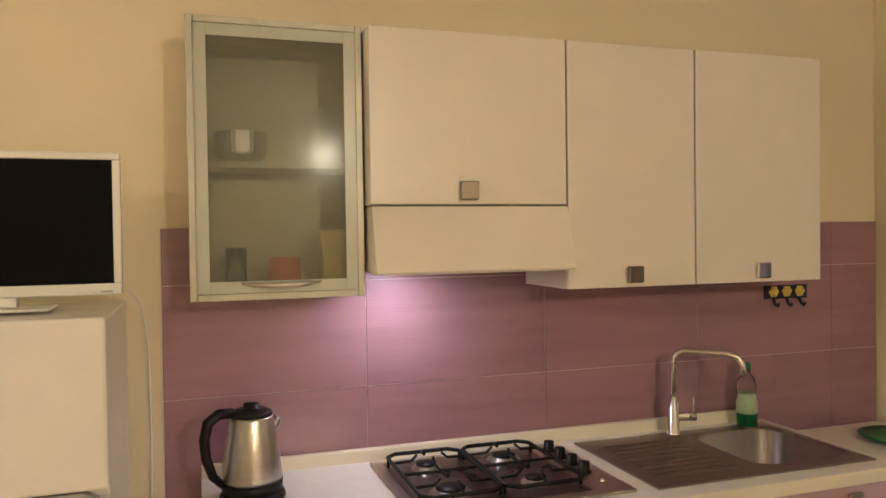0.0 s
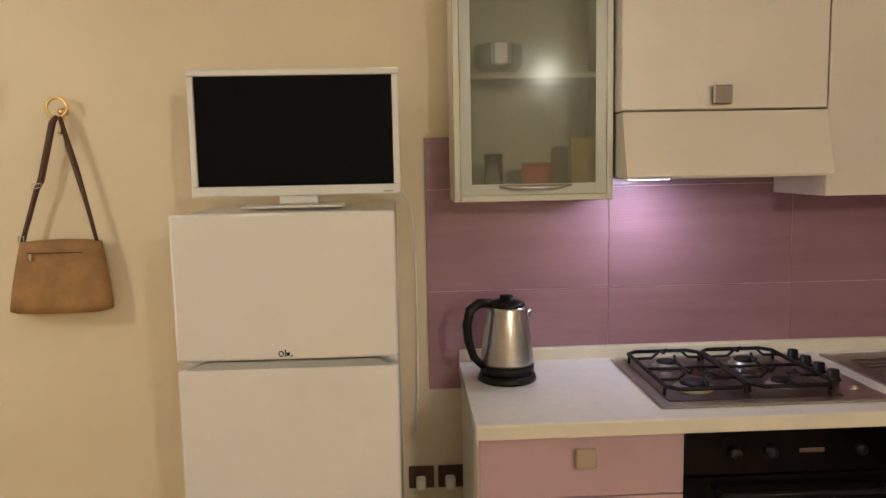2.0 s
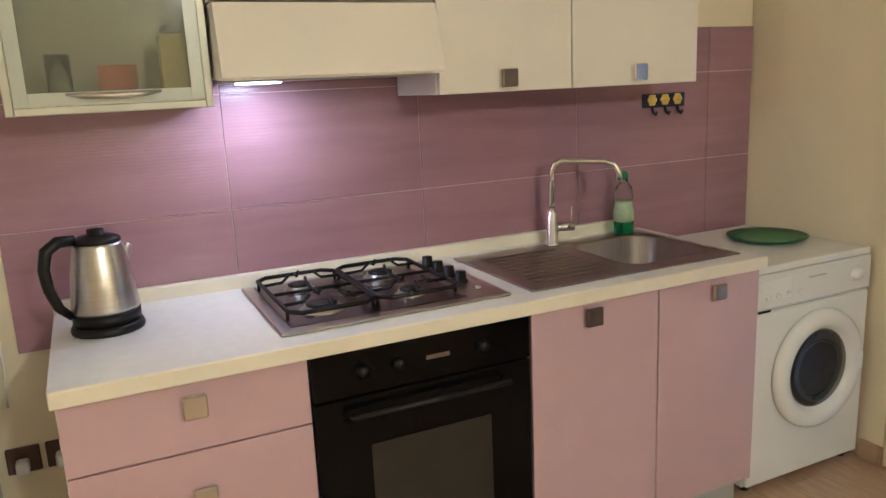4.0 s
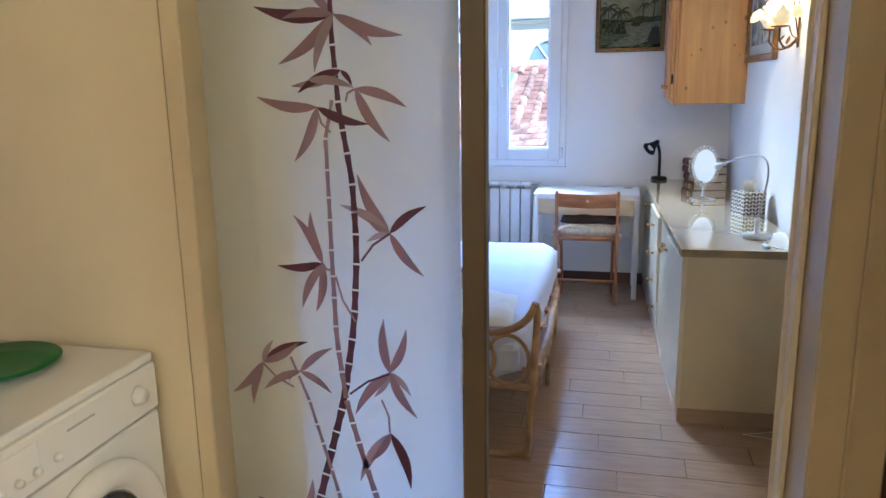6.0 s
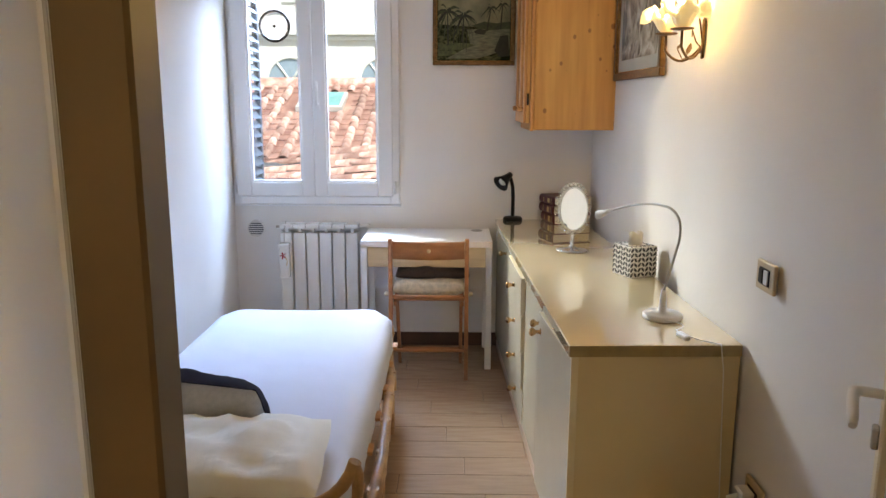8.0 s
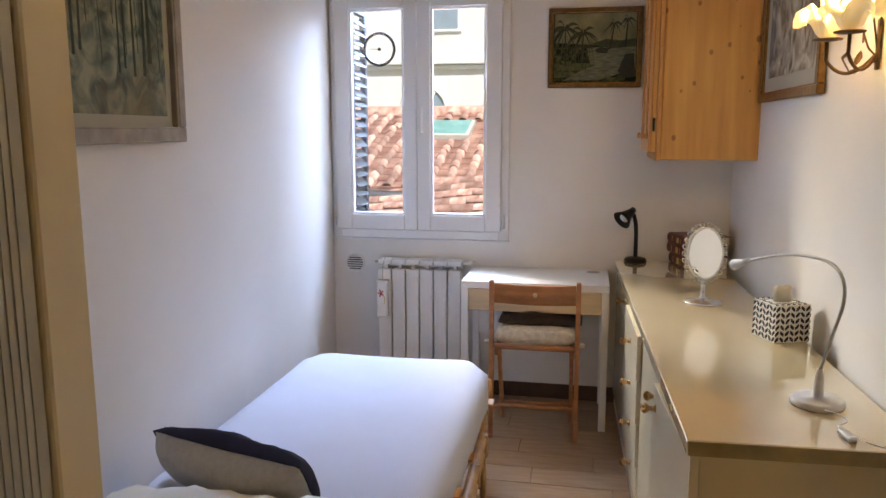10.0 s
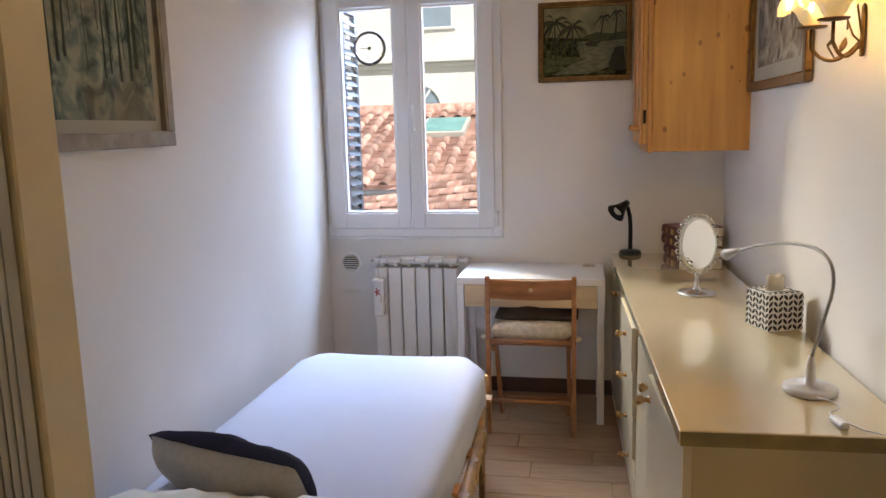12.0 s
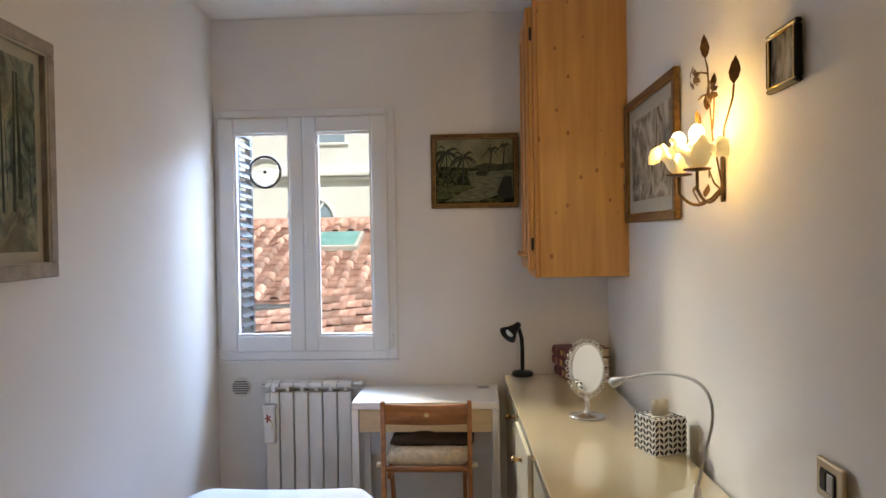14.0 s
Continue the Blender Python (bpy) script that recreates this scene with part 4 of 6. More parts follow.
hd = [(KX - 0.05, KY - 0.012, 1.148), (KX - 0.085, KY - 0.025, 1.150), (KX - 0.112, KY - 0.035, 1.132), (KX - 0.122, KY - 0.04, 1.09), (KX - 0.118, KY - 0.038, 1.04), (KX - 0.102, KY - 0.032, 0.99), (KX - 0.078, KY - 0.022, 0.962)]
part("handle", tube(bmesh.new(), hd, [0.014, 0.015, 0.015, 0.014, 0.013, 0.012, 0.010], 10), "black", kt)
part("spout", tube(bmesh.new(), [(KX + 0.05, KY + 0.01, 1.09), (KX + 0.072, KY + 0.015, 1.122)], [0.02, 0.011], 10), "steel", kt)

for o in kt.children:
    o.data.transform(Matrix.Translation((KX, KY, 0.9135)) @ Matrix.Scale(1.07, 4) @ Matrix.Translation((-KX, -KY, -0.9135)))

# wall units
gc = thing("glass_wall_cabinet", (0.27, 2.55, 1.48), "aluminium-framed wall cabinet with frosted glass door", "cabinet")
GX0, GX1, GZ0, GZ1, GY = 0.020, 0.516, 1.484, 2.285, 2.402
bm = bmesh.new()
box(bm, GX0, GY + 0.022, GZ0, GX0 + 0.018, 2.663, GZ1)
box(bm, GX1 - 0.018, GY + 0.022, GZ0, GX1, 2.663, GZ1)
box(bm, GX0 + 0.019, GY + 0.022, GZ0, GX1 - 0.019, 2.663, GZ0 + 0.018)
box(bm, GX0 + 0.019, GY + 0.022, GZ1 - 0.018, GX1 - 0.019, 2.663, GZ1)
box(bm, GX0 + 0.019, 2.655, GZ0 + 0.019, GX1 - 0.019, 2.663, GZ1 - 0.019)
part("body", bm, "white_lam", gc)
part("shelf", Box(GX0 + 0.02, GY + 0.04, 1.865, GX1 - 0.02, 2.653, 1.883), "white_lam", gc)
bm = bmesh.new()
w = 0.020
box(bm, GX0, GY, GZ0, GX0 + w, GY + 0.02, GZ1, 0.002)
box(bm, GX1 - w, GY, GZ0, GX1, GY + 0.02, GZ1, 0.002)
box(bm, GX0 + w + 0.0005, GY, GZ0, GX1 - w - 0.0005, GY + 0.02, GZ0 + w, 0.002)
box(bm, GX0 + w + 0.0005, GY, GZ1 - w, GX1 - w - 0.0005, GY + 0.02, GZ1, 0.002)
gdoor = part("door_frame", bm, "alu", gc, "aluminium door frame")
gp = part("pane", Box(GX0 + w + 0.001, GY + 0.006, GZ0 + w + 0.001, GX1 - w - 0.001, GY + 0.011, GZ1 - w - 0.001), "cab_glass", gdoor, "smoky frosted glass pane")
gp.visible_shadow = False
bm = bmesh.new()
i0, i1 = w + 0.001, w + 0.034
for b in ((GX0 + i0, GZ0 + i0, GX0 + i1, GZ1 - i0), (GX1 - i1, GZ0 + i0, GX1 - i0, GZ1 - i0), (GX0 + i1 + 0.0005, GZ0 + i0, GX1 - i1 - 0.0005, GZ0 + i1), (GX0 + i1 + 0.0005, GZ1 - i1, GX1 - i1 - 0.0005, GZ1 - i0)):
    box(bm, b[0], GY + 0.0035, b[1], b[2], GY + 0.0055, b[3])
part("inner_border", bm, "milk_border", gdoor)
part("handle", tube(bmesh.new(), [(0.16, GY + 0.002, 1.532), (0.20, GY - 0.016, 1.528), (0.27, GY - 0.022, 1.526), (0.34, GY - 0.016, 1.528), (0.385, GY + 0.002, 1.532)], [0.003, 0.007, 0.008, 0.007, 0.003], 8), "nickel", gdoor)
for x, z, r, h, m, name, lab in ((0.29, 1.5025, 0.048, 0.10, "redcup", "mug", "red ceramic mug"), (0.15, 1.5025, 0.03, 0.13, "clear_pl", "jar", "small clear jar"), (0.17, 1.8835, 0.075, 0.085, "grey_pl", "bowl", "pale grey bowl")):
    o = thing(name, (x, 2.52, z), lab + " standing inside the glass cabinet", name)
    part("body", lathe(bmesh.new(), [(r * 0.7, 0), (r, h * 0.3), (r, h), (r * 0.92, h), (r * 0.9, h * 0.3), (0, h * 0.1)], (x, 2.48, z), 20), m, o)
solid("food_pack", Box(0.40, 2.46, 1.5025, 0.475, 2.53, 1.68, 0.004), "yellowbox", "tall yellow pack inside the glass cabinet", "box")

CY = 2.335
hc = thing("hood_cabinet", (0.84, 2.5, 1.75), "white flap-door wall cabinet over the hood", "cabinet")
part("body", Box(0.522, CY + 0.02, 1.752, 1.156, 2.663, 2.272), "white_lam", hc)
a = part("cabinet_door", Box(0.522, CY, 1.754, 1.154, CY + 0.0195, 2.272, 0.002), "white_lam", hc)
wall_knob(a, 0.822, CY, 1.795, 0.028)
ho = thing("extractor_hood", (0.84, 2.5, 1.55), "white slanted cooker hood with lit lamp", "hood")
bm = bmesh.new()
prism(bm, [(0.526, CY + 0.004, 1.748), (0.526, 2.660, 1.748), (0.526, 2.660, 1.566), (0.526, 2.292, 1.548), (0.526, 2.286, 1.556)], (0.632, 0, 0))
part("canopy", bm, "white_lam", ho)
part("filter", Box(0.56, 2.33, 1.545, 1.12, 2.64, 1.549), "grey_pl", ho)
part("lamp_lens", Box(0.60, 2.47, 1.5395, 0.72, 2.53, 1.5445, 0.001), "hoodlens", ho, "lit lamp lens")
for x0, x1, kx in ((1.1585, 1.634, 1.392), (1.6375, 2.166, 1.90)):
    o = thing("wall_cabinet", ((x0 + x1) / 2, 2.5, 1.48), "white laminate wall cabinet with square metal knob", "cabinet", "white wall cabinets")
    part("body", Box(x0, CY + 0.02, 1.484, x1, 2.663, 2.272), "white_lam", o)
    a = part("cabinet_door", Box(x0 + 0.001, CY, 1.484, x1 - 0.001, CY + 0.0195, 2.272, 0.002), "white_lam", o)
    wall_knob(a, kx, CY, 1.526, 0.027, "knob_grey" if kx < 1.5 else "chrome")

# hook strip under the wall cabinet
hk = thing("hook_strip", (2.3, 2.66, 1.41), "navy strip with three yellow daisy hooks on tiles", "hook")
part("strip", Box(2.20, 2.655, 1.385, 2.415, 2.6645, 1.44, 0.003), "navy", hk)
for x in (2.243, 2.308, 2.373):
    bm = bmesh.new()
    for k in range(6):
        a = math.pi * k / 3
        lathe(bm, [(0.0, -0.004), (0.010, -0.003), (0.010, 0.0)], (x + 0.014 * math.cos(a), 2.654, 1.415 + 0.014 * math.sin(a)), 10, "y")
    lathe(bm, [(0.0, -0.006), (0.009, -0.005), (0.010, 0.0)], (x, 2.654, 1.415), 10, "y")
    part("daisy", bm, "yellow", hk)
    part("hook", tube(bmesh.new(), [(x, 2.655, 1.39), (x, 2.645, 1.365), (x, 2.63, 1.358), (x, 2.624, 1.37)], 0.006, 8), "navy", hk)

# washing machine
wm = thing("washing_machine", (2.48, 2.35, 0), "white front-loading washing machine with round door", "washing machine")
part("body", Box(2.183, 2.075, 0.02, 2.778, 2.63, 0.826, 0.006), "white_gloss", wm)
part("top", Box(2.180, 2.058, 0.8265, 2.780, 2.635, 0.852, 0.006, 2), "white_gloss", wm)
part("front_panel", Box(2.184, 2.053, 0.03, 2.777, 2.0745, 0.690, 0.006), "white_gloss", wm)
cp = part("control_panel", Box(2.184, 2.049, 0.699, 2.777, 2.0745, 0.8255, 0.006), "white_gloss", wm)
part("drawer_front", Box(2.20, 2.046, 0.73, 2.35, 2.0485, 0.81, 0.002), "white_pl", cp)
for x in (2.235, 2.285, 2.335, 2.40):
    part("button", lathe(bmesh.new(), [(0, -0.012), (0.009, -0.011), (0.010, 0)], (x, 2.0455 if x < 2.36 else 2.0488, 0.745), 12, "y"), "white_pl", cp)
part("dial", lathe(bmesh.new(), [(0, -0.022), (0.018, -0.022), (0.024, -0.004), (0.026, 0)], (2.69, 2.0488, 0.765), 20, "y"), "white_pl", cp)
part("panel_text", Box(2.44, 2.0475, 0.785, 2.53, 2.0488, 0.79), "grey_pl", cp)
part("handle_slot", Box(2.20, 2.0500, 0.690, 2.26, 2.052, 0.698), "black", wm)
dc = (2.505, 2.0525, 0.435)
bm = lathe(bmesh.new(), [(0.152, 0.0), (0.222, 0.0), (0.228, -0.010), (0.222, -0.030), (0.205, -0.042), (0.178, -0.040), (0.158, -0.026), (0.152, -0.012)], dc, 40, "y")
wd = part("door_ring", bm, "white_gloss", wm)
part("porthole", lathe(bmesh.new(), [(0.151, -0.013), (0.143, -0.020), (0.10, -0.014), (0.05, -0.008), (0.0, -0.006)], dc, 32, "y"), "dark_port", wd, "dark glass porthole")
part("drum", lathe(bmesh.new(), [(0.149, -0.014), (0.145, -0.001), (0.0, -0.0005)], dc, 32, "y"), "drum", wd)
part("latch", Box(2.690, 2.008, 0.40, 2.712, 2.020, 0.47, 0.004), "white_pl", wd)
for x in (2.22, 2.74):
    for y in (2.10, 2.58):
        part("foot", lathe(bmesh.new(), [(0.02, 0), (0.02, 0.0195), (0, 0.0195)], (x, y, 0.0), 12), "black", wm)
gpl = lathe(bmesh.new(), [(0.0, 0.004), (0.10, 0.004), (0.135, 0.014), (0.150, 0.018), (0.152, 0.021), (0.10, 0.010), (0, 0.008)], (2.585, 2.365, 0.8525), 40)
solid("serving_plate", gpl, "green_plate", "round green plate lying on the washing machine", "plate")

# gilt frame on the dark panel
gf = thing("gilt_frame", (2.6, 0.30, 1.1), "ornate gilded picture frame on dark walnut boarding", "picture frame")
bm = bmesh.new()
for b in ((2.16, 1.235, 2.71, 1.325), (2.16, 1.925, 2.71, 2.015), (2.16, 1.3255, 2.25, 1.9245), (2.62, 1.3255, 2.71, 1.9245)):
    box(bm, b[0], 0.2925, b[1], b[2], 0.315, b[3], 0.006)
part("frame", bm, "oldgold", gf)
part("inner_lip", tube(bmesh.new(), [(2.63, 0.318, 1.335), (2.24, 0.318, 1.335), (2.24, 0.318, 1.915), (2.63, 0.318, 1.915)], 0.006, 6, True), "brass", gf)
part("outer_lip", tube(bmesh.new(), [(2.705, 0.318, 1.24), (2.165, 0.318, 1.24), (2.165, 0.318, 2.01), (2.705, 0.318, 2.01)], 0.006, 6, True), "brass", gf)
for k in range(9):
    z = 1.285 + k * 0.08
    ring = [(2.665 + 0.022 * math.cos(a), 0.318, z + 0.026 * math.sin(a)) for a in (2 * math.pi * i / 12 for i in range(12))]
    part("ornament", tube(bmesh.new(), ring, 0.004, 5, True), "brass", gf)
part("canvas", Box(2.2505, 0.2925, 1.3255, 2.6195, 0.305, 1.9245), "paint_small", gf)

# lamps that light the kitchen
def pendant(x, y, z):
    o = thing("pendant_lamp", (x, y, z), "lit round glass pendant lamp under the ceiling", "lamp", "kitchen lamps")
    part("cord", tube(bmesh.new(), [(x, y, z + 0.13), (x, y, H)], 0.004, 6), "black", o)
    part("socket", lathe(bmesh.new(), [(0.03, 0.09), (0.025, 0.13), (0, 0.13)], (x, y, z), 16), "brass", o)
    g = part("globe", lathe(bmesh.new(), [(0, -0.1), (0.06, -0.08), (0.095, -0.03), (0.1, 0.0), (0.095, 0.03), (0.06, 0.08), (0.03, 0.089)], (x, y, z), 20), "globe", o, "lit glass globe")
    g.visible_shadow = False


pendant(1.1, -1.9, 2.36)
pendant(-2.75, 1.0, 2.25)

# ---- bedroom: window ----
win = thing("window_1", (6.9, 1.78, WZ0), "white two-leaf window looking over tiled roofs", "window", kind="structure")
FXw = WX - 0.025
bm = bmesh.new()
for b in ((1.268, 0.898, 1.322, 2.292), (2.236, 0.898, 2.277, 2.292), (1.3225, 0.898, 2.2355, 0.945), (1.3225, 2.248, 2.2355, 2.292)):
    box(bm, FXw + 0.008, b[0], b[1], WX + 0.06, b[2], b[3], 0.003)
part("window_frame", bm, "upvc", win)
part("window_sill", Box(FXw - 0.004, 1.262, 0.886, WX - 0.001, 2.277, 0.8975, 0.003), "upvc", win)


def sash(y0, y1, wl_, wr):
    z0, z1 = 0.947, 2.246
    bm = bmesh.new()
    x0, x1 = FXw - 0.006, FXw + 0.05
    box(bm, x0, y0, z0, x1, y0 + wr, z1, 0.004)
    box(bm, x0, y1 - wl_, z0, x1, y1, z1, 0.004)
    box(bm, x0, y0 + wr + 0.0005, z0, x1, y1 - wl_ - 0.0005, z0 + 0.085, 0.004)
    box(bm, x0, y0 + wr + 0.0005, z1 - 0.085, x1, y1 - wl_ - 0.0005, z1, 0.004)
    s = part("sash", bm, "upvc", win)
    bm = bmesh.new()
    for b in ((y0 + wr, z0 + 0.085, y0 + wr + 0.012, z1 - 0.085), (y1 - wl_ - 0.012, z0 + 0.085, y1 - wl_, z1 - 0.085), (y0 + wr + 0.0125, z0 + 0.085, y1 - wl_ - 0.0125, z0 + 0.097), (y0 + wr + 0.0125, z1 - 0.097, y1 - wl_ - 0.0125, z1 - 0.085)):
        box(bm, x0 + 0.010, b[0] + 0.0003, b[1] + 0.0003, x1 - 0.012, b[2] - 0.0003, b[3] - 0.0003)
    part("bead", bm, "upvc", s)
    g = part("pane", Box(x0 + 0.028, y0 + wr + 0.001, z0 + 0.086, x0 + 0.034, y1 - wl_ - 0.001, z1 - 0.086), "clear", s, "clear window pane")
    g.visible_shadow = False
    return s


sash(1.310, 1.779, 0.073, 0.088)
s2 = sash(1.783, 2.255, 0.088, 0.073)
part("handle", tube(bmesh.new(), [(FXw - 0.008, 1.752, 1.50), (FXw - 0.035, 1.752, 1.50), (FXw - 0.038, 1.752, 1.52), (FXw - 0.036, 1.752, 1.63)], [0.009, 0.009, 0.009, 0.007], 8), "upvc", win)
part("handle_plate", Box(FXw - 0.012, 1.738, 1.465, FXw - 0.0065, 1.766, 1.535, 0.003), "upvc", win)
for z in (0.965, 2.20):
    part("hinge", tube(bmesh.new(), [(FXw - 0.005, 1.296, z), (FXw - 0.005, 1.296, z + 0.075)], 0.008, 8), "upvc", win)
    part("hinge", tube(bmesh.new(), [(FXw - 0.005, 2.266, z), (FXw - 0.005, 2.266, z + 0.05)], 0.006, 8), "upvc", win)

# dial thermometer stuck outside the pane
th = thing("window_thermometer", (6.93, 2.01, 1.86), "round clear dial thermometer stuck to the window pane", "thermometer")
TC = (6.905, 2.005, 1.950)
part("rim", tube(bmesh.new(), [(TC[0], TC[1] + 0.088 * math.cos(a), TC[2] + 0.088 * math.sin(a)) for a in (2 * math.pi * i / 36 for i in range(36))], 0.0065, 8, True), "black", th)
part("inner_ring", tube(bmesh.new(), [(TC[0] - 0.004, TC[1] + 0.079 * math.cos(a), TC[2] + 0.079 * math.sin(a)) for a in (2 * math.pi * i / 36 for i in range(36))], 0.0035, 6, True), "chrome", th)
part("disc", lathe(bmesh.new(), [(0.0, 0.0), (0.084, 0.0), (0.084, 0.003), (0, 0.003)], TC, 32, "x"), "thin_clear", th).visible_shadow = False
part("hub", lathe(bmesh.new(), [(0, -0.004), (0.010, -0.004), (0.010, -0.0005)], TC, 12, "x"), "black", th)
part("pointer", Box(TC[0] - 0.003, TC[1] - 0.001, TC[2] + 0.0, TC[0] - 0.001, TC[1] + 0.055, TC[2] + 0.003), "black", th)

# louvred shutter folded out at the left
sh = thing("shutter", (7.2, 2.26, 0.9), "open grey louvred shutter outside the window", "shutter")
SY = 2.222
bm = bmesh.new()
box(bm, 7.085, SY, 0.90, 7.13, SY + 0.035, 2.26, 0.003)
box(bm, 7.345, SY, 0.90, 7.385, SY + 0.035, 2.26, 0.003)
box(bm, 7.1305, SY, 0.90, 7.3445, SY + 0.035, 0.97, 0.003)
box(bm, 7.1305, SY, 2.19, 7.3445, SY + 0.035, 2.26, 0.003)
part("shutter_frame", bm, "shutter", sh)
for i in range(20):
    z = 0.985 + i * 0.060
    bm = bmesh.new()
    prism(bm, [(7.131, SY - 0.012, z), (7.131, SY - 0.004, z - 0.002), (7.131, SY + 0.04, z + 0.045), (7.131, SY + 0.032, z + 0.047)], (0.213, 0, 0))
    part("slat", bm, "shutter", sh)

# wall vent, radiator, humidifier
vt = thing("wall_vent", (WX, 2.165, 0.74), "round slotted vent cover low on the wall", "vent")
part("rim", lathe(bmesh.new(), [(0.0, -0.004), (0.050, -0.004), (0.054, -0.010), (0.058, -0.008), (0.058, -0.001)], (WX, 2.160, 0.742), 28, "x"), "white_pl", vt)
for k in range(6):
    dz = -0.032 + k * 0.0128
    hw = math.sqrt(0.046 ** 2 - dz ** 2)
    part("slot", Box(WX - 0.008, 2.160 - hw, 0.742 + dz - 0.0026, WX - 0.0045, 2.160 + hw, 0.742 + dz + 0.0026), "shutter", vt)
rd = thing("radiator", (6.82, 1.75, 0.1), "white cast aluminium radiator of six sections", "radiator")
for i in range(6):
    y0 = 1.515 + i * 0.0795
    r = part("section", Box(6.765, y0 + 0.004, 0.12, 6.852, y0 + 0.0755, 0.735, 0.003), "white_pl", rd)
    bm = Box(6.790, y0 + 0.030, 0.7355, 6.852, y0 + 0.048, 0.762)
    box(bm, 6.768, y0 + 0.002, 0.762, 6.860, y0 + 0.0775, 0.786, 0.003)
    part("top_grille", bm, "white_pl", r)
part("header_pipe", tube(bmesh.new(), [(6.83, 1.512, 0.748), (6.83, 1.995, 0.748)], 0.011, 8), "white_pl", rd)
part("valve", tube(bmesh.new(), [(6.82, 1.512, 0.77), (6.82, 1.485, 0.77), (6.82, 1.472, 0.772), (6.82, 1.455, 0.772)], [0.009, 0.009, 0.017, 0.017], 10), "white_pl", rd)
part("bleed_valve", tube(bmesh.new(), [(6.82, 1.993, 0.765), (6.82, 2.022, 0.765)], 0.008, 8), "nickel", rd)
part("pipe", tube(bmesh.new(), [(6.82, 1.46, 0.77), (6.879, 1.458, 0.77)], 0.008, 8), "white_pl", rd)
part("bracket", Box(6.861, 1.62, 0.66, 6.879, 1.66, 0.70), "white_pl", rd)
part("bracket", Box(6.861, 1.86, 0.66, 6.879, 1.90, 0.70), "white_pl", rd)
hu = thing("humidifier", (6.735, 1.957, 0.5), "white ceramic humidifier with red print hung on radiator", "humidifier")
part("body", Box(6.712, 1.925, 0.465, 6.758, 1.988, 0.672, 0.012, 3), "white_gloss", hu)
part("rim", Box(6.709, 1.922, 0.660, 6.761, 1.991, 0.678, 0.004), "white_gloss", hu)
part("hanger", tube(bmesh.new(), [(6.735, 1.957, 0.676), (6.742, 1.957, 0.76), (6.80, 1.957, 0.80)], 0.0025, 6), "nickel", hu)
bm = bmesh.new()
for k in range(5):
    a = 2 * math.pi * k / 5
    c = Vector((6.7117, 1.962 + 0.013 * math.cos(a), 0.605 + 0.016 * math.sin(a)))
    tube(bm, [(6.7117, 1.962, 0.605), c, c + (c - Vector((6.7117, 1.962, 0.605))) * 0.5], [0.0016, 0.005, 0.001], 6)
part("printed_flower", bm, "red_print", hu, "red flower print")
part("printed_stem", tube(bmesh.new(), [(6.7117, 1.950, 0.598), (6.7117, 1.938, 0.575), (6.7117, 1.942, 0.545)], 0.0025, 5), "gold_print", hu)

# ---- bed ----
bed = thing("rattan_bed", (4.95, 1.65, 0), "single rattan bed with looped cane headboard", "bed")
bx0, bx1, by0, by1 = 3.985, 5.95, 1.185, 2.085


def cane(points, r, name="cane"):
    part(name, tube(bmesh.new(), points, r, 10), "rattan", bed)


def bed_end(x, top, out, loops=True, by0=by0):
    """A looped cane end: legs, arched top rail, ovals, lower rail."""
    z0, zt = 0.012, top
    cane([(x, by0 + 0.02, z0), (x, by0, 0.30), (x + out, by0 - 0.02, zt - 0.03), (x + out * 1.2, by0 - 0.012, zt)], 0.014, "post")
    cane([(x, by1 - 0.02, z0), (x, by1, 0.30), (x + out, by1 - 0.005, zt - 0.03), (x + out * 1.2, by1 - 0.012, zt)], 0.014, "post")
    cane(bow((x + out * 1.2, by0 - 0.014, zt + 0.004), (x + out, by0 + 0.03, zt - 0.15), (x + out, by0 + 0.25, zt - 0.125), 8) + [(x + out, by1 - 0.25, zt - 0.125)] + bow((x + out, by1 - 0.25, zt - 0.125), (x + out, by1 - 0.03, zt - 0.15), (x + out * 1.2, by1 - 0.012, zt + 0.004), 8)[1:], 0.016, "top_rail")
    cane([(x, by0, 0.315), (x, by1, 0.315)], 0.014, "lower_rail")
    cane(bow((x, by0 + 0.02, 0.06), (x, by0 + 0.02, 0.014), (x, by0 + 0.10, 0.014), 6) + bow((x, by1 - 0.10, 0.014), (x, by1 - 0.02, 0.014), (x, by1 - 0.02, 0.06), 6), 0.013, "foot_rail")
    if loops:
        n = 6
        w = (by1 - by0 - 0.06) / n
        for i in range(n):
            c = by0 + 0.03 + w * (i + 0.5)
            zc, hh = (0.325 + zt - 0.135) / 2, (zt - 0.135 - 0.33) / 2
            cane([(x + out * 0.6, c + w * 0.62 * math.cos(a), zc + hh * math.sin(a)) for a in (2 * math.pi * k / 20 for k in range(21))], 0.0085, "loop")


bed_end(bx0, 0.675, -0.015)
bed_end(bx1, 0.39, 0.03, False, by0 + 0.085)
for y in (by0 + 0.005, by1 - 0.005):
    inner = y + (0.085 if y < 1.5 else 0)
    cane([(bx0, y, 0.315), (4.7, y - 0.008, 0.318), (5.5, y * 0.7 + inner * 0.3, 0.316), (bx1, inner, 0.315)], 0.020, "side_rail")
    cane([(bx0, y, 0.255), (4.7, y - 0.008, 0.258), (5.5, y * 0.7 + inner * 0.3, 0.256), (bx1, inner, 0.255)], 0.015, "side_rail")
    for k in range(7):
        x = bx0 + 0.22 + k * 0.26
        yr = y - 0.004 + (inner - y) * (max(0, x - 4.7) * 0.375 + max(0, x - 5.5) * 1.18)
        cane([(x, yr, 0.245), (x, yr, 0.334)], 0.0195, "binding")
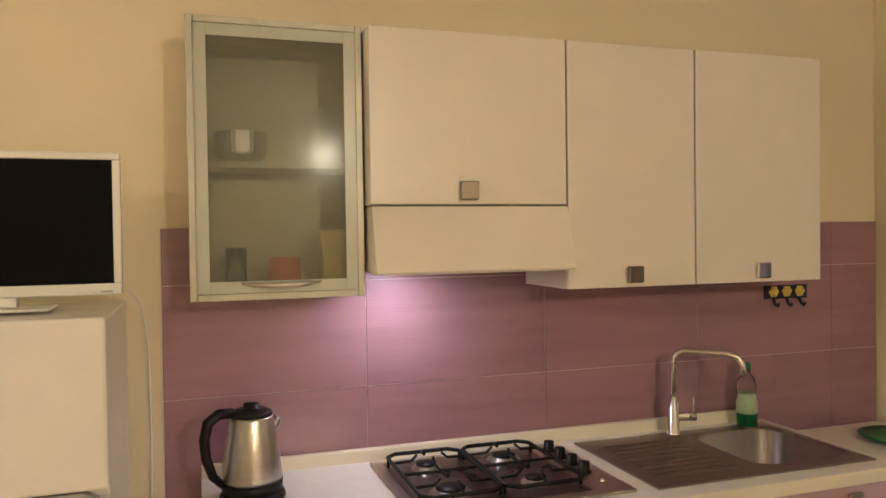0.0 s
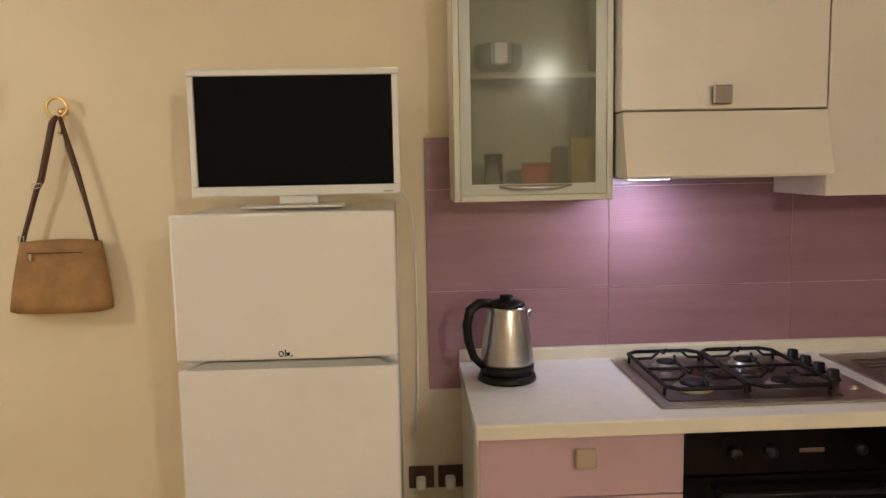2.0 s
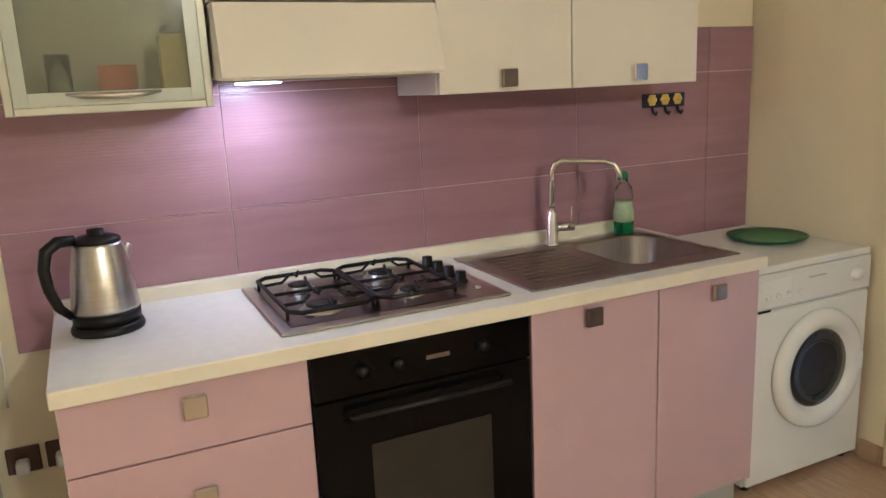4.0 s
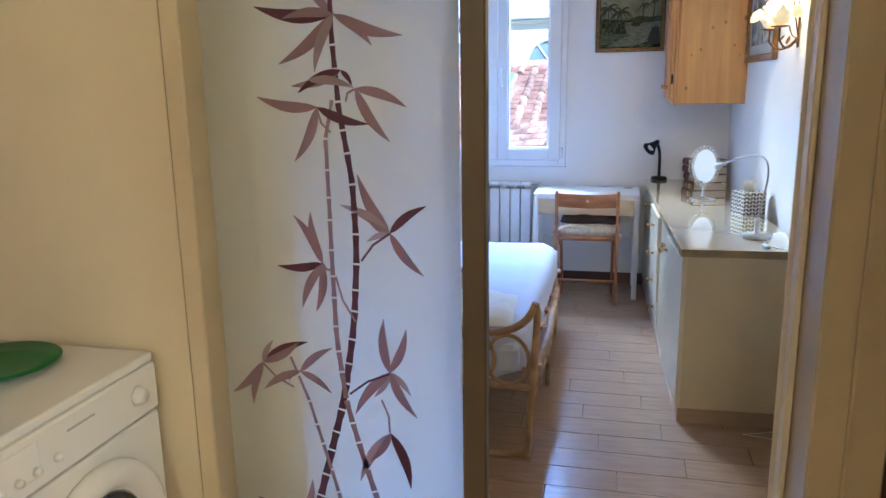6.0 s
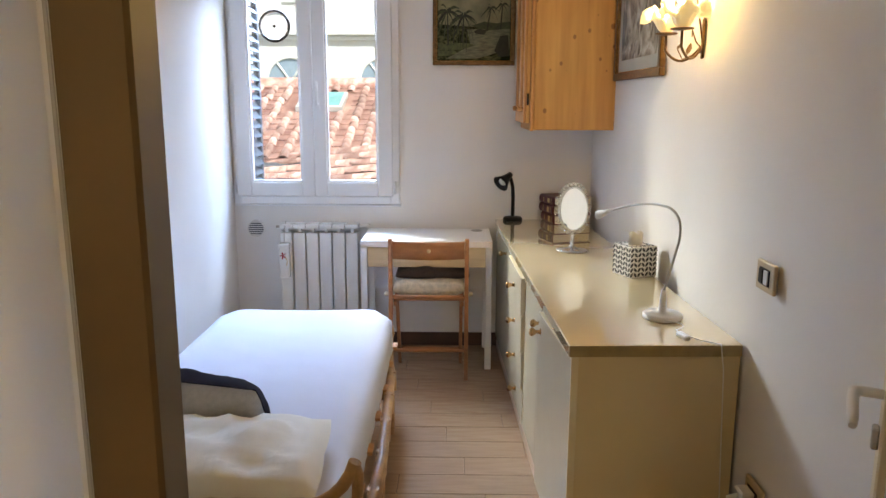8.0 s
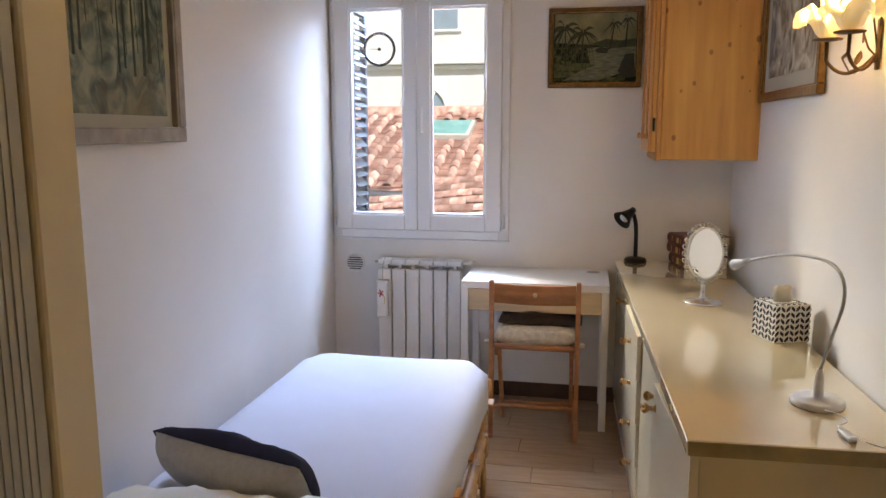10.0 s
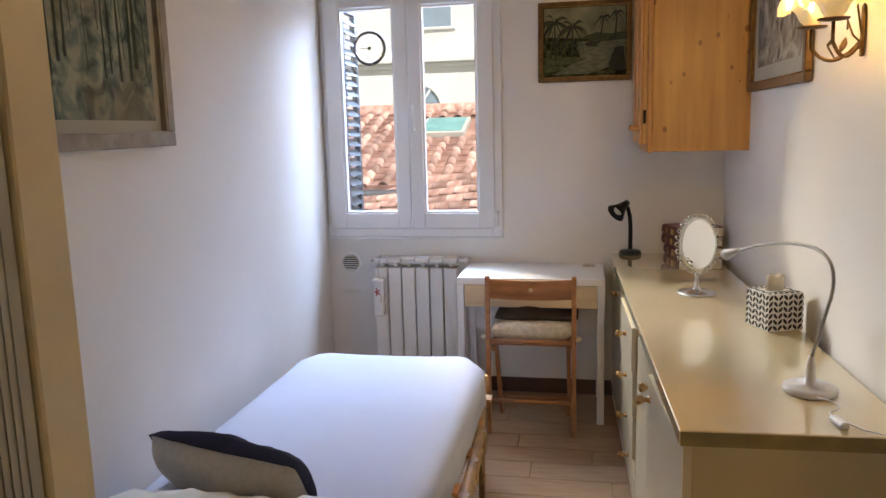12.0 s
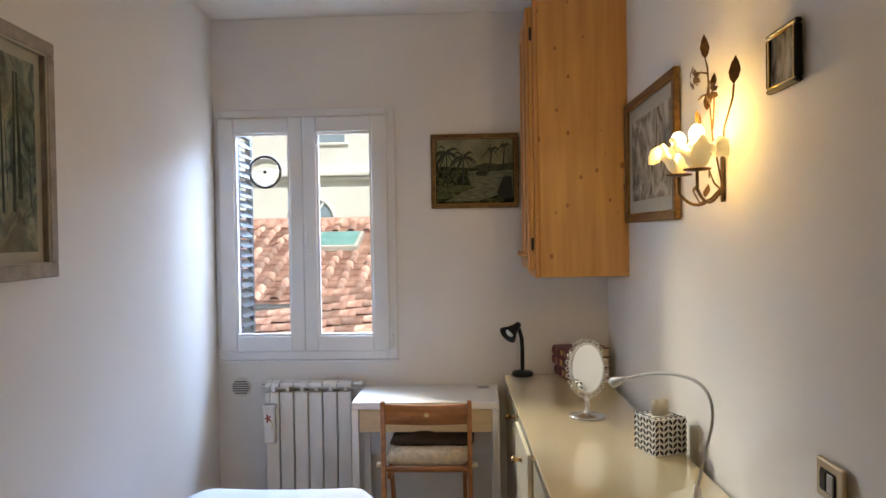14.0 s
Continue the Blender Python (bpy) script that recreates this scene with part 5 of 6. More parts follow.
    for x in (4.75, 5.55):
        y = y + (inner - y) * (0.33 if x > 5 else 0)
        cane([(x, y, 0.012), (x, y, 0.25)], 0.013, "leg")
        cane(bow((x - 0.12, y, 0.25), (x, y, 0.22), (x, y, 0.08), 6), 0.009, "brace")
        cane(bow((x + 0.12, y, 0.25), (x, y, 0.22), (x, y, 0.08), 6), 0.009, "brace")
for k in range(7):
    x = bx0 + 0.16 + k * 0.28
    part("slat", Box(x, by0 + 0.03, 0.325, x + 0.07, by1 - 0.03, 0.337), "pine_trim", bed)

# mattress under a white sheet: a rounded slab, sides hanging a little wider
bm = bmesh.new()
nx, ny = 46, 30
mx0, mx1, my0, my1, mz0, mz1 = 4.03, 5.93, 1.235, 2.085, 0.338, 0.510
grid = {}
for i in range(nx + 1):
    for j in range(ny + 1):
        u, v = 2 * i / nx - 1, 2 * j / ny - 1
        su_, sv_ = math.copysign(min(1, abs(u) * 1.10), u), math.copysign(min(1, abs(v) * 1.16), v)
        eu, ev = max(0, abs(u) - 0.909) / 0.091, max(0, abs(v) - 0.862) / 0.138
        e = max(eu, ev)
        x = (mx0 + mx1) / 2 + su_ * (mx1 - mx0) / 2
        y = (my0 + my1) / 2 + sv_ * (my1 - my0) / 2
        corner = max(0, abs(su_) - 0.86) / 0.14 * max(0, abs(sv_) - 0.72) / 0.28
        x -= math.copysign(corner * 0.055, u)
        y -= math.copysign(corner * 0.075, v)
        z = mz1 - 0.16 * e ** 1.0 if e > 0 else mz1
        near = max(0, abs(sv_) - 0.80) / 0.20
        nearx = max(0, abs(su_) - 0.92) / 0.08
        z -= 0.030 * max(near, nearx) ** 2
        fold = noise.noise(Vector((x * 3.2, y * 3.2, 0.3))) * 0.007 + noise.noise(Vector((x * 11, y * 9, 1.7))) * 0.003
        z += fold * (1 - e)
        if e > 0:
            y += math.copysign(0.012 * e * noise.noise(Vector((x * 9, 0.4, z * 2))), v) if ev >= eu else 0
            z += 0.02 * e * noise.noise(Vector((x * 2.5, y, 3.0)))
        grid[i, j] = bm.verts.new((x, y, z))
for i in range(nx):
    for j in range(ny):
        bm.faces.new((grid[i, j], grid[i + 1, j], grid[i + 1, j + 1], grid[i, j + 1])).smooth = True
bmesh.ops.recalc_face_normals(bm, faces=bm.faces[:])
mt = thing("mattress", (4.95, 1.65, 0.34), "single mattress under a smooth white cotton sheet", "mattress")
part("core", Box(mx0 + 0.02, my0 + 0.02, 0.338, mx1 - 0.02, my1 - 0.02, 0.46, 0.02), "sheet", mt)
sheet_ob = part("sheet", bm, "sheet", mt, "white fitted sheet")

# pillow and cushion
def stuffed(w, h, t, crease=0.006, seed=0.0, half=0):
    """A sewn cushion in its own plane: thin pointed corners, full middle. half: 1 front face, -1 back face, 0 both."""
    bm = bmesh.new()
    n, m = 26, 20
    for side in ((1, -1) if not half else (half,)):
        grid = {}
        for i in range(n + 1):
            for j in range(m + 1):
                u, v = 2 * i / n - 1, 2 * j / m - 1
                full = (max(0, 1 - u ** 2) ** 0.36) * (max(0, 1 - v ** 2) ** 0.36)
                x = u * w / 2 * (1 - 0.055 * (1 - v * v) * abs(u) ** 3 * -1 - 0.05 * (1 - abs(v)) * abs(u))
                y = v * h / 2 * (1 - 0.07 * (1 - abs(u)) * abs(v))
                z = side * full * t / 2 + noise.noise(Vector((x * 8 + seed, y * 8, seed + side))) * crease * 3 * full + noise.noise(Vector((x * 22 + seed, y * 18, 2 + seed))) * crease * (0.3 + full)
                grid[i, j] = bm.verts.new((x, y, z))
        for i in range(n):
            for j in range(m):
                q = (grid[i, j], grid[i + 1, j], grid[i + 1, j + 1], grid[i, j + 1])
                bm.faces.new(q if side > 0 else q[::-1]).smooth = True
    return bm


po = solid("pillow", stuffed(0.74, 0.46, 0.13, 0.012, 3.0), "pillow", "soft white rumpled pillow at the head of the bed", "pillow")
po.matrix_basis = pose(4.215, 1.665, 0.560, 0, 0, 94)
cu = thing("cushion", (4.53, 1.77, 0.52), "grey and dark plum cushion leaning on the pillow", "cushion")
CM = pose(4.535, 1.760, 0.590, 0, 0, 0) @ pose(0, 0, 0, 0, 0, 90 - 16) @ pose(0, 0, 0, -118, 0, 0) @ pose(0, 0, 0, 0, 180, 0)
part("grey_side", turned(stuffed(0.50, 0.18, 0.16, 0.006, 5.0, -1), CM @ pose(0, 0, 0.001)), "cush_grey", cu)
part("plum_side", turned(stuffed(0.51, 0.190, 0.19, 0.006, 5.0, 1), CM @ pose(0, 0, -0.001)), "cush_dark", cu, "dark plum back")

# ---- desk and chair ----
dk = thing("desk", (6.65, 1.09, 0), "white desk with a birch drawer", "desk")
part("tabletop", Box(6.435, 0.722, 0.715, 6.872, 1.460, 0.750, 0.002), "desk_white", dk)
for y0 in (0.722, 1.425):
    for x0 in (6.435, 6.825):
        part("leg", Box(x0, y0, 0.0, x0 + 0.045, y0 + 0.035, 0.7145, 0.0015), "desk_white", dk)
    part("side_rail", Box(6.481, y0 + 0.006, 0.60, 6.824, y0 + 0.03, 0.7145), "desk_white", dk)
d = part("drawer", Box(6.442, 0.759, 0.600, 6.458, 1.423, 0.712, 0.0015), "birch", dk, "pale birch drawer front")
part("back_panel", Box(6.83, 0.758, 0.38, 6.842, 1.424, 0.7145), "desk_white", dk)
part("cable_port", lathe(bmesh.new(), [(0.035, 0), (0.034, 0.002), (0.0, 0.002)], (6.80, 0.80, 0.7503), 20), "grey_pl", dk)
ch = thing("folding_chair", (6.4, 1.07, 0), "brown wooden folding chair facing the desk", "chair")
cx, ya, yb = 6.262, 0.868, 1.279
for y in (ya, yb):
    part("back_leg", turned(Box(-0.014, -0.011, 0, 0.014, 0.011, 0.795, 0.003), pose(cx, y, 0.003, 0, -0.6, 0)), "chairwood", ch)
    yi = y + (0.028 if y < 1 else -0.028)
    part("front_leg", turned(Box(-0.013, -0.010, 0, 0.013, 0.010, 0.53, 0.003), pose(6.545, yi, 0.0035, 0, -25, 0)), "chairwood", ch)
    part("seat_rail", Box(6.275, y - 0.010 + (0.024 if y < 1 else -0.024), 0.42, 6.62, y + 0.010 + (0.024 if y < 1 else -0.024), 0.446, 0.002), "chairwood", ch)
bm = bmesh.new()
n = 12
pf, pb = [], []
for i in range(n + 1):
    t = i / n
    y = ya + 0.012 + t * (yb - ya - 0.024)
    dx = 0.022 * (1 - (2 * t - 1) ** 2)
    dz = 0.012 * (2 * t - 1) ** 2
    for store, off in ((pf, -0.008), (pb, 0.008)):
        store.append((bm.verts.new((cx + dx + off, y, 0.682 + dz * 0.5 - 0.006 * math.sin(math.pi * t))), bm.verts.new((cx + dx + off, y, 0.770 + dz))))
for i in range(n):
    bm.faces.new((pf[i][0], pf[i + 1][0], pf[i + 1][1], pf[i][1])).smooth = True
    bm.faces.new((pb[i][1], pb[i + 1][1], pb[i + 1][0], pb[i][0])).smooth = True
    bm.faces.new((pf[i][1], pf[i + 1][1], pb[i + 1][1], pb[i][1]))
    bm.faces.new((pb[i][0], pb[i + 1][0], pf[i + 1][0], pf[i][0]))
bmesh.ops.recalc_face_normals(bm, faces=bm.faces[:])
br = part("backrest", bm, "chairwood", ch)
part("backrest_plug", lathe(bmesh.new(), [(0, -0.004), (0.011, -0.003), (0.011, 0.0)], (cx + 0.012, 1.073, 0.726), 12, "x"), "birch", br)
part("stretcher", tube(bmesh.new(), [(cx, ya, 0.172), (cx, yb, 0.172)], 0.010, 8), "chairwood", ch)
part("stretcher", tube(bmesh.new(), [(6.515, ya + 0.03, 0.10), (6.515, yb - 0.03, 0.10)], 0.010, 8), "chairwood", ch)
part("stretcher", tube(bmesh.new(), [(cx, ya, 0.475), (cx, yb, 0.475)], 0.011, 8), "chairwood", ch)
for i in range(6):
    x = 6.29 + i * 0.055
    part("seat_slat", Box(x, ya + 0.012, 0.4465, x + 0.045, yb - 0.012, 0.458, 0.002), "chairwood", ch)
cs = thing("seat_cushion", (6.44, 1.07, 0.46), "shaggy cream and brown cushion tied to the chair", "cushion")
bm = bmesh.new()
soft(bm, 6.285, 0.872, 0.4585, 6.62, 1.275, 0.555, (18, 18), 4.0, 0.012, 7.0)
part("pad", bm, "fur", cs)
bm = bmesh.new()
soft(bm, 6.36, 0.85, 0.538, 6.64, 1.262, 0.592, (22, 22), 3.0, 0.035, 9.0)
part("brown_pelt", bm, "fur_dark", cs, "dark brown shaggy top")
for y in (ya - 0.012, yb + 0.012):
    part("tie", Box(6.244, y - 0.022, 0.484, 6.284, y + 0.022, 0.502, 0.004), "fur", cs)
dsk = thing("desk_socket", (WX, 1.13, 0.60), "dark double wall socket under the desk", "socket")
part("plate", Box(WX - 0.014, 1.09, 0.36, WX - 0.001, 1.19, 0.42, 0.003), "black", dsk)

# ---- dresser ----
dr = thing("dresser", (5.7, 0.33, 0), "long cream lacquered dresser with brass knobs", "dresser")
DX0, DX1 = 4.465, 6.850
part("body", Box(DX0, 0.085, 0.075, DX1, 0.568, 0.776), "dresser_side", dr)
part("plinth", Box(DX0 + 0.012, 0.09, 0.0, DX1, 0.578, 0.0745), "base", dr)
part("top", Box(DX0 - 0.010, 0.083, 0.7785, DX1, 0.600, 0.815, 0.003), "dresser", dr, "glossy cream top")
M["edge_gold"] = mat("aged_edge_band", (0.34, 0.25, 0.10), 0.3, vary=0.3, scale=12)
part("edge_band", Box(DX0 - 0.0125, 0.085, 0.7795, DX0 - 0.0102, 0.598, 0.8135), "edge_gold", dr, "darker olive-gold edge band")


def front(x0, x1, z0, z1, kx, kz, swing=0.0, out=0.0):
    """A lacquered front from x0 to x1, hinged at x0 and swung by some degrees, or pulled out."""
    m = pose(x0, 0.569 + out, 0, 0, 0, swing)
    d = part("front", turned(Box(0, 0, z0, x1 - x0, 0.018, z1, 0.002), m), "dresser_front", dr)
    part("edge_strip", turned(Box(0.002, -0.0005, z1 + 0.0003, x1 - x0 - 0.002, 0.0175, z1 + 0.0022), m), "cream", d)
    k = lathe(bmesh.new(), [(0.013, 0.0), (0.008, 0.003), (0.006, 0.016), (0.013, 0.024), (0.016, 0.031), (0.013, 0.038), (0.006, 0.042), (0, 0.043)], (kx - x0, 0.0182, kz), 18, "y")
    part("knob", turned(k, m), "brass_dark", d, "brass knob")


front(4.468, 4.998, 0.085, 0.762, 4.955, 0.700, 2.2)
front(5.004, 5.508, 0.085, 0.762, 5.06, 0.700)
for z0, z1, pull in ((0.085, 0.250, 0.004), (0.254, 0.420, 0.012), (0.424, 0.590, 0.016), (0.594, 0.762, 0.020)):
    front(5.515, 6.015, z0, z1, 5.75, (z0 + z1) / 2, 0, pull)
    part("drawer_box", Box(5.525, 0.5685, z0 + 0.02, 6.005, 0.5688 + pull, z1 - 0.02), "birch", dr)
front(6.022, 6.845, 0.085, 0.762, 6.30, 0.715)
part("end_strip", Box(DX0 - 0.004, 0.5695, 0.076, DX0 + 0.0025, 0.590, 0.777), "cream", dr)
for o in (dr, *dr.children_recursive):
    if o.type == "MESH":
        o.data.transform(pose(DX0, 0.085, 0, 0, 0, 2.15) @ pose(-DX0, -0.085, 0))

# things on the dresser
bl = thing("black_desk_lamp", (6.795, 0.585, 0.818), "small black desk lamp with bent gooseneck on dresser", "lamp")
LX, LY = 6.795, 0.585
part("base", lathe(bmesh.new(), [(0.058, 0), (0.058, 0.014), (0.050, 0.022), (0.012, 0.028), (0, 0.028)], (LX, LY, 0.8155), 24), "black", bl)
part("neck", tube(bmesh.new(), [(LX, LY, 0.84), (LX, LY, 0.96), (LX - 0.003, LY + 0.004, 1.02), (LX - 0.010, LY + 0.016, 1.065), (LX - 0.03, LY + 0.042, 1.075)], 0.011, 10), "black", bl)
SM = look((LX - 0.028, LY + 0.04, 1.075), (LX - 0.10, LY + 0.13, 1.0))
shade = turned(lathe(bmesh.new(), [(0.016, 0.035), (0.020, 0.01), (0.034, -0.03), (0.052, -0.062), (0.050, -0.063), (0.030, -0.030), (0.0, -0.005)], (0, 0, 0), 20), SM)
part("shade", shade, "black", bl)
part("bulb", turned(lathe(bmesh.new(), [(0, -0.058), (0.022, -0.05), (0.026, -0.035), (0.015, -0.012), (0, -0.008)], (0, 0, 0), 16), SM), "white_gloss", bl)
for i, (dx, dy, w_, h, lean) in enumerate(((0.0, 0.0, 0.235, 0.056, 13), (0.004, 0.004, 0.240, 0.054, 15), (-0.012, 0.006, 0.245, 0.050, 16))):
    z = 0.8155 + sum((0.0565, 0.0545, 0.0505)[:i])
    b = thing("book", (6.63, 0.365, z), "thick dark red book with gilt spine in a stack", "book", "stack of books")
    x0, x1, y0, y1 = 6.63 + dx, 6.835 + dx, 0.365 - w_ + dy, 0.365 + dy
    bm = Box(x0, y0, z, x1, y1 - 0.012, z + 0.004)
    box(bm, x0, y0, z + h - 0.004, x1, y1 - 0.012, z + h)
    spine = [(x0, y1 - 0.012 + 0.013 * math.sin(math.pi * k / 8), z + h / 2 - h / 2 * math.cos(math.pi * k / 8)) for k in range(9)]
    prism(bm, spine, (x1 - x0, 0, 0))
    part("cover", bm, "book", b)
    part("page_block", Box(x0 + 0.004, y0 + 0.005, z + 0.0043, x1 - 0.004, y1 - 0.0125, z + h - 0.0043), "paper", b)
    for gx in (0.025, 0.050, 0.135):
        part("gilt_band", Box(x0 + gx, y1, z + 0.012, x0 + gx + (0.004 if gx != 0.050 else 0.03), y1 + 0.0018, z + h - 0.012), "gold_print", b)
    b.matrix_basis = b.matrix_basis @ pose(0, 0, 0, 0, 0, lean)

mi = thing("vanity_mirror", (5.865, 0.372, 0.817), "oval table mirror in an ornate silver frame", "mirror")
MX, MY = 5.865, 0.372
MM = pose(MX, MY, 1.018, 0, 4, 12)
part("foot", lathe(bmesh.new(), [(0.075, 0), (0.076, 0.006), (0.06, 0.010), (0.02, 0.016), (0.008, 0.03), (0.012, 0.045), (0.007, 0.06), (0.011, 0.075), (0.006, 0.085), (0, 0.085)], (MX, MY, 0.8155), 28), "silver", mi)
part("stem", tube(bmesh.new(), [(MX, MY, 0.890), (MX + 0.006, MY, 0.905), (MX + 0.004, MY, 0.918)], [0.006, 0.009, 0.006], 8), "silver", mi)
oval = lambda ry, rz, x=0.0, n=40: [(x, ry * math.cos(2 * math.pi * i / n), rz * math.sin(2 * math.pi * i / n)) for i in range(n)]
bm = prism(bmesh.new(), oval(0.066, 0.098, -0.010), (0.006, 0, 0))
part("mirror_glass", turned(bm, MM), "mirror", mi, "oval mirror glass")
bm = tube(bmesh.new(), oval(0.070, 0.102), 0.0075, 8, True)
part("rim", turned(bm, MM), "silver", mi)
bm = bmesh.new()
for i in range(26):
    a = 2 * math.pi * i / 26
    c = Vector((0, 0.083 * math.cos(a), 0.116 * math.sin(a)))
    tube(bm, [c + Vector((0, 0.0085 * math.cos(b), 0.0085 * math.sin(b))) for b in (2 * math.pi * k / 8 for k in range(8))], 0.0028, 5, True)
part("filigree", turned(bm, MM), "silver", mi)
part("back_plate", turned(prism(bmesh.new(), oval(0.070, 0.102, -0.002), (0.006, 0, 0)), MM), "silver", mi)

# tissue box with leaf pattern
M["tissue"] = mat("thin_tissue", (0.60, 0.55, 0.44), 0.9, vary=0.04)
tb = thing("tissue_box", (5.372, 0.19, 0.816), "black and white leaf-patterned cube tissue box", "tissue box")
TBM = pose(5.372, 0.190, 0.8155, 0, 0, 22) @ Matrix.Scale(0.89, 4)
S = 0.070
box_body = part("carton", turned(Box(-S, -S, 0, S, S, 0.142, 0.002), TBM), "pattern_white", tb)
def box_leaf(c, u, v, lean):
    pts = []
    for k in range(8):
        a = 2 * math.pi * k / 8
        pts.append(c + u * (0.0072 * math.cos(a) * (1 - 0.3 * abs(math.sin(a)))) + v * (0.0108 * math.sin(a)) + u * lean * 0.006 * math.sin(a))
    return pts


for side in range(4):
    rot = Matrix.Rotation(radians(90 * side), 4, "Z")
    bm = bmesh.new()
    for cidx in range(7):
        for r in range(6):
            c = Vector((-S - 0.0002, -S + 0.012 + cidx * 0.0203, 0.014 + r * 0.0228))
            prism(bm, box_leaf(c, Vector((0, 1, 0)), Vector((0, 0, 1)), 1 if cidx % 2 else -1), (-0.0005, 0, 0))
    part("leaf_print", turned(bm, TBM @ rot), "pattern_black", box_body)
bm = bmesh.new()
for cidx in range(7):
    for r in range(6):
        x, y = -S + 0.012 + cidx * 0.0203, -S + 0.016 + r * 0.0228
        if abs(x) < 0.03 and abs(y) < 0.045:
            continue
        prism(bm, box_leaf(Vector((x, y, 0.1422)), Vector((1, 0, 0)), Vector((0, 1, 0)), 1 if cidx % 2 else -1), (0, 0, 0.0005))
part("leaf_print", turned(bm, TBM), "pattern_black", box_body)
bm = bmesh.new()
n = 16
low = [bm.verts.new((0.022 * math.cos(2 * math.pi * k / n), 0.036 * math.sin(2 * math.pi * k / n), 0.1425)) for k in range(n)]
high = [bm.verts.new((0.012 * math.cos(2 * math.pi * k / n) * (1 + 0.5 * (k % 2)), 0.026 * math.sin(2 * math.pi * k / n) * (1 + 0.4 * (k % 2)), 0.195 + 0.012 * math.sin(k * 2.3))) for k in range(n)]
for k in range(n):
    bm.faces.new((low[k], low[(k + 1) % n], high[(k + 1) % n], high[k])).smooth = True
bm.faces.new(high)
bm.faces.new(low[::-1])
part("tissue", turned(bm, TBM), "tissue", tb, "thin tissue standing out")

# white gooseneck lamp
gl = thing("gooseneck_lamp", (4.73, 0.247, 0.817), "white clip lamp with long bent grey gooseneck", "lamp")
GLX, GLY = 4.845, 0.215
part("base", lathe(bmesh.new(), [(0.067, 0), (0.069, 0.004), (0.068, 0.015), (0.062, 0.019), (0.015, 0.022), (0.011, 0.075), (0.008, 0.10), (0, 0.10)], (GLX, GLY, 0.7755), 32), "white_gloss", gl)
arch = bow((GLX, GLY, 0.87), (GLX - 0.02, GLY - 0.01, 0.94), (4.745, 0.205, 1.06), 6) + bow((4.745, 0.205, 1.06), (4.69, 0.205, 1.165), (4.86, 0.215, 1.165), 8)[1:] + bow((4.86, 0.215, 1.165), (5.08, 0.24, 1.165), (5.30, 0.325, 1.085), 8)[1:]
fine = [a.lerp(b, k / 8) for a, b in zip(arch, arch[1:]) for k in range(8)]
part("gooseneck", tube(bmesh.new(), fine, [0.0050 if k % 2 else 0.0040 for k in range(len(fine))], 8), "grey_pl", gl, "ribbed grey gooseneck")
part("head", tube(bmesh.new(), [(5.29, 0.322, 1.089), (5.315, 0.332, 1.08), (5.345, 0.344, 1.069), (5.365, 0.352, 1.061)], [0.007, 0.010, 0.016, 0.019], 16), "grey_pl", gl)
for o in gl.children:
    o.data.transform(Matrix.Translation((0.152, 0.044, 0.0832)) @ Matrix.Scale(0.945, 4))
cord = bow((4.664, 0.248, 0.826), (4.585, 0.19, 0.835), (4.575, 0.245, 0.822), 8) + [(4.545, 0.247, 0.822), (4.48, 0.20, 0.819), (4.448, 0.150, 0.818), (4.441, 0.14, 0.74), (4.445, 0.12, 0.3), (4.44, 0.12, 0.008), (4.38, 0.30, 0.004), (4.34, 0.14, 0.006), (4.31, 0.10, 0.10), (4.285, 0.105, 0.40)]
part("cord", tube(bmesh.new(), cord, 0.0018, 6), "white_pl", gl)
part("cord_switch", turned(Box(-0.028, -0.010, 0.0, 0.028, 0.010, 0.015, 0.004), pose(4.512, 0.243, 0.8155, 0, 0, 12)), "white_pl", gl)

# ---- pine wall cabinet ----
pc = thing("pine_wall_cabinet", (6.6, 0.3, 1.37), "knotty pine wall cabinet with panelled doors", "cabinet")
part("body", Box(6.335, 0.083, 1.370, 6.877, 0.522, 2.690, 0.003), "pine", pc)
part("face_frame", Box(6.331, 0.5225, 1.366, 6.877, 0.542, 2.694, 0.003), "pine_trim", pc)
for x0, x1 in ((6.345, 6.605), (6.612, 6.870)):
    d = part("cabinet_door", Box(x0, 0.5425, 1.405, x1, 0.562, 2.66, 0.003), "pine", pc)
    bm = bmesh.new()
    for b in ((x0, 1.405, x0 + 0.05, 2.66), (x1 - 0.05, 1.405, x1, 2.66), (x0 + 0.0505, 1.405, x1 - 0.0505, 1.465), (x0 + 0.0505, 2.60, x1 - 0.0505, 2.66)):
        box(bm, b[0], 0.5622, b[1], b[2], 0.576, b[3], 0.003)
    part("door_rail", bm, "pine_trim", d)
    part("knob", lathe(bmesh.new(), [(0.008, 0), (0.007, 0.012), (0.015, 0.022), (0.012, 0.032), (0, 0.034)], (x0 + 0.03, 0.576, 1.48), 14, "y"), "pine_trim", d)
for z in (1.50, 2.50):
    part("hinge", tube(bmesh.new(), [(6.334, 0.555, z), (6.334, 0.555, z + 0.06)], 0.006, 8), "black", pc)


# ---- pictures ----
def framed(name, label, m, w, h, border, depth, frame_mat, art, mount=0.0, lip=None):
    """A framed picture in its own plane: x to the right, z up, y out of the wall."""
    o = thing(name, m.translation, label, "picture")
    bm = bmesh.new()
    for b in ((-w / 2, -h / 2, w / 2, -h / 2 + border), (-w / 2, h / 2 - border, w / 2, h / 2), (-w / 2, -h / 2 + border + 0.0003, -w / 2 + border, h / 2 - border - 0.0003), (w / 2 - border, -h / 2 + border + 0.0003, w / 2, h / 2 - border - 0.0003)):
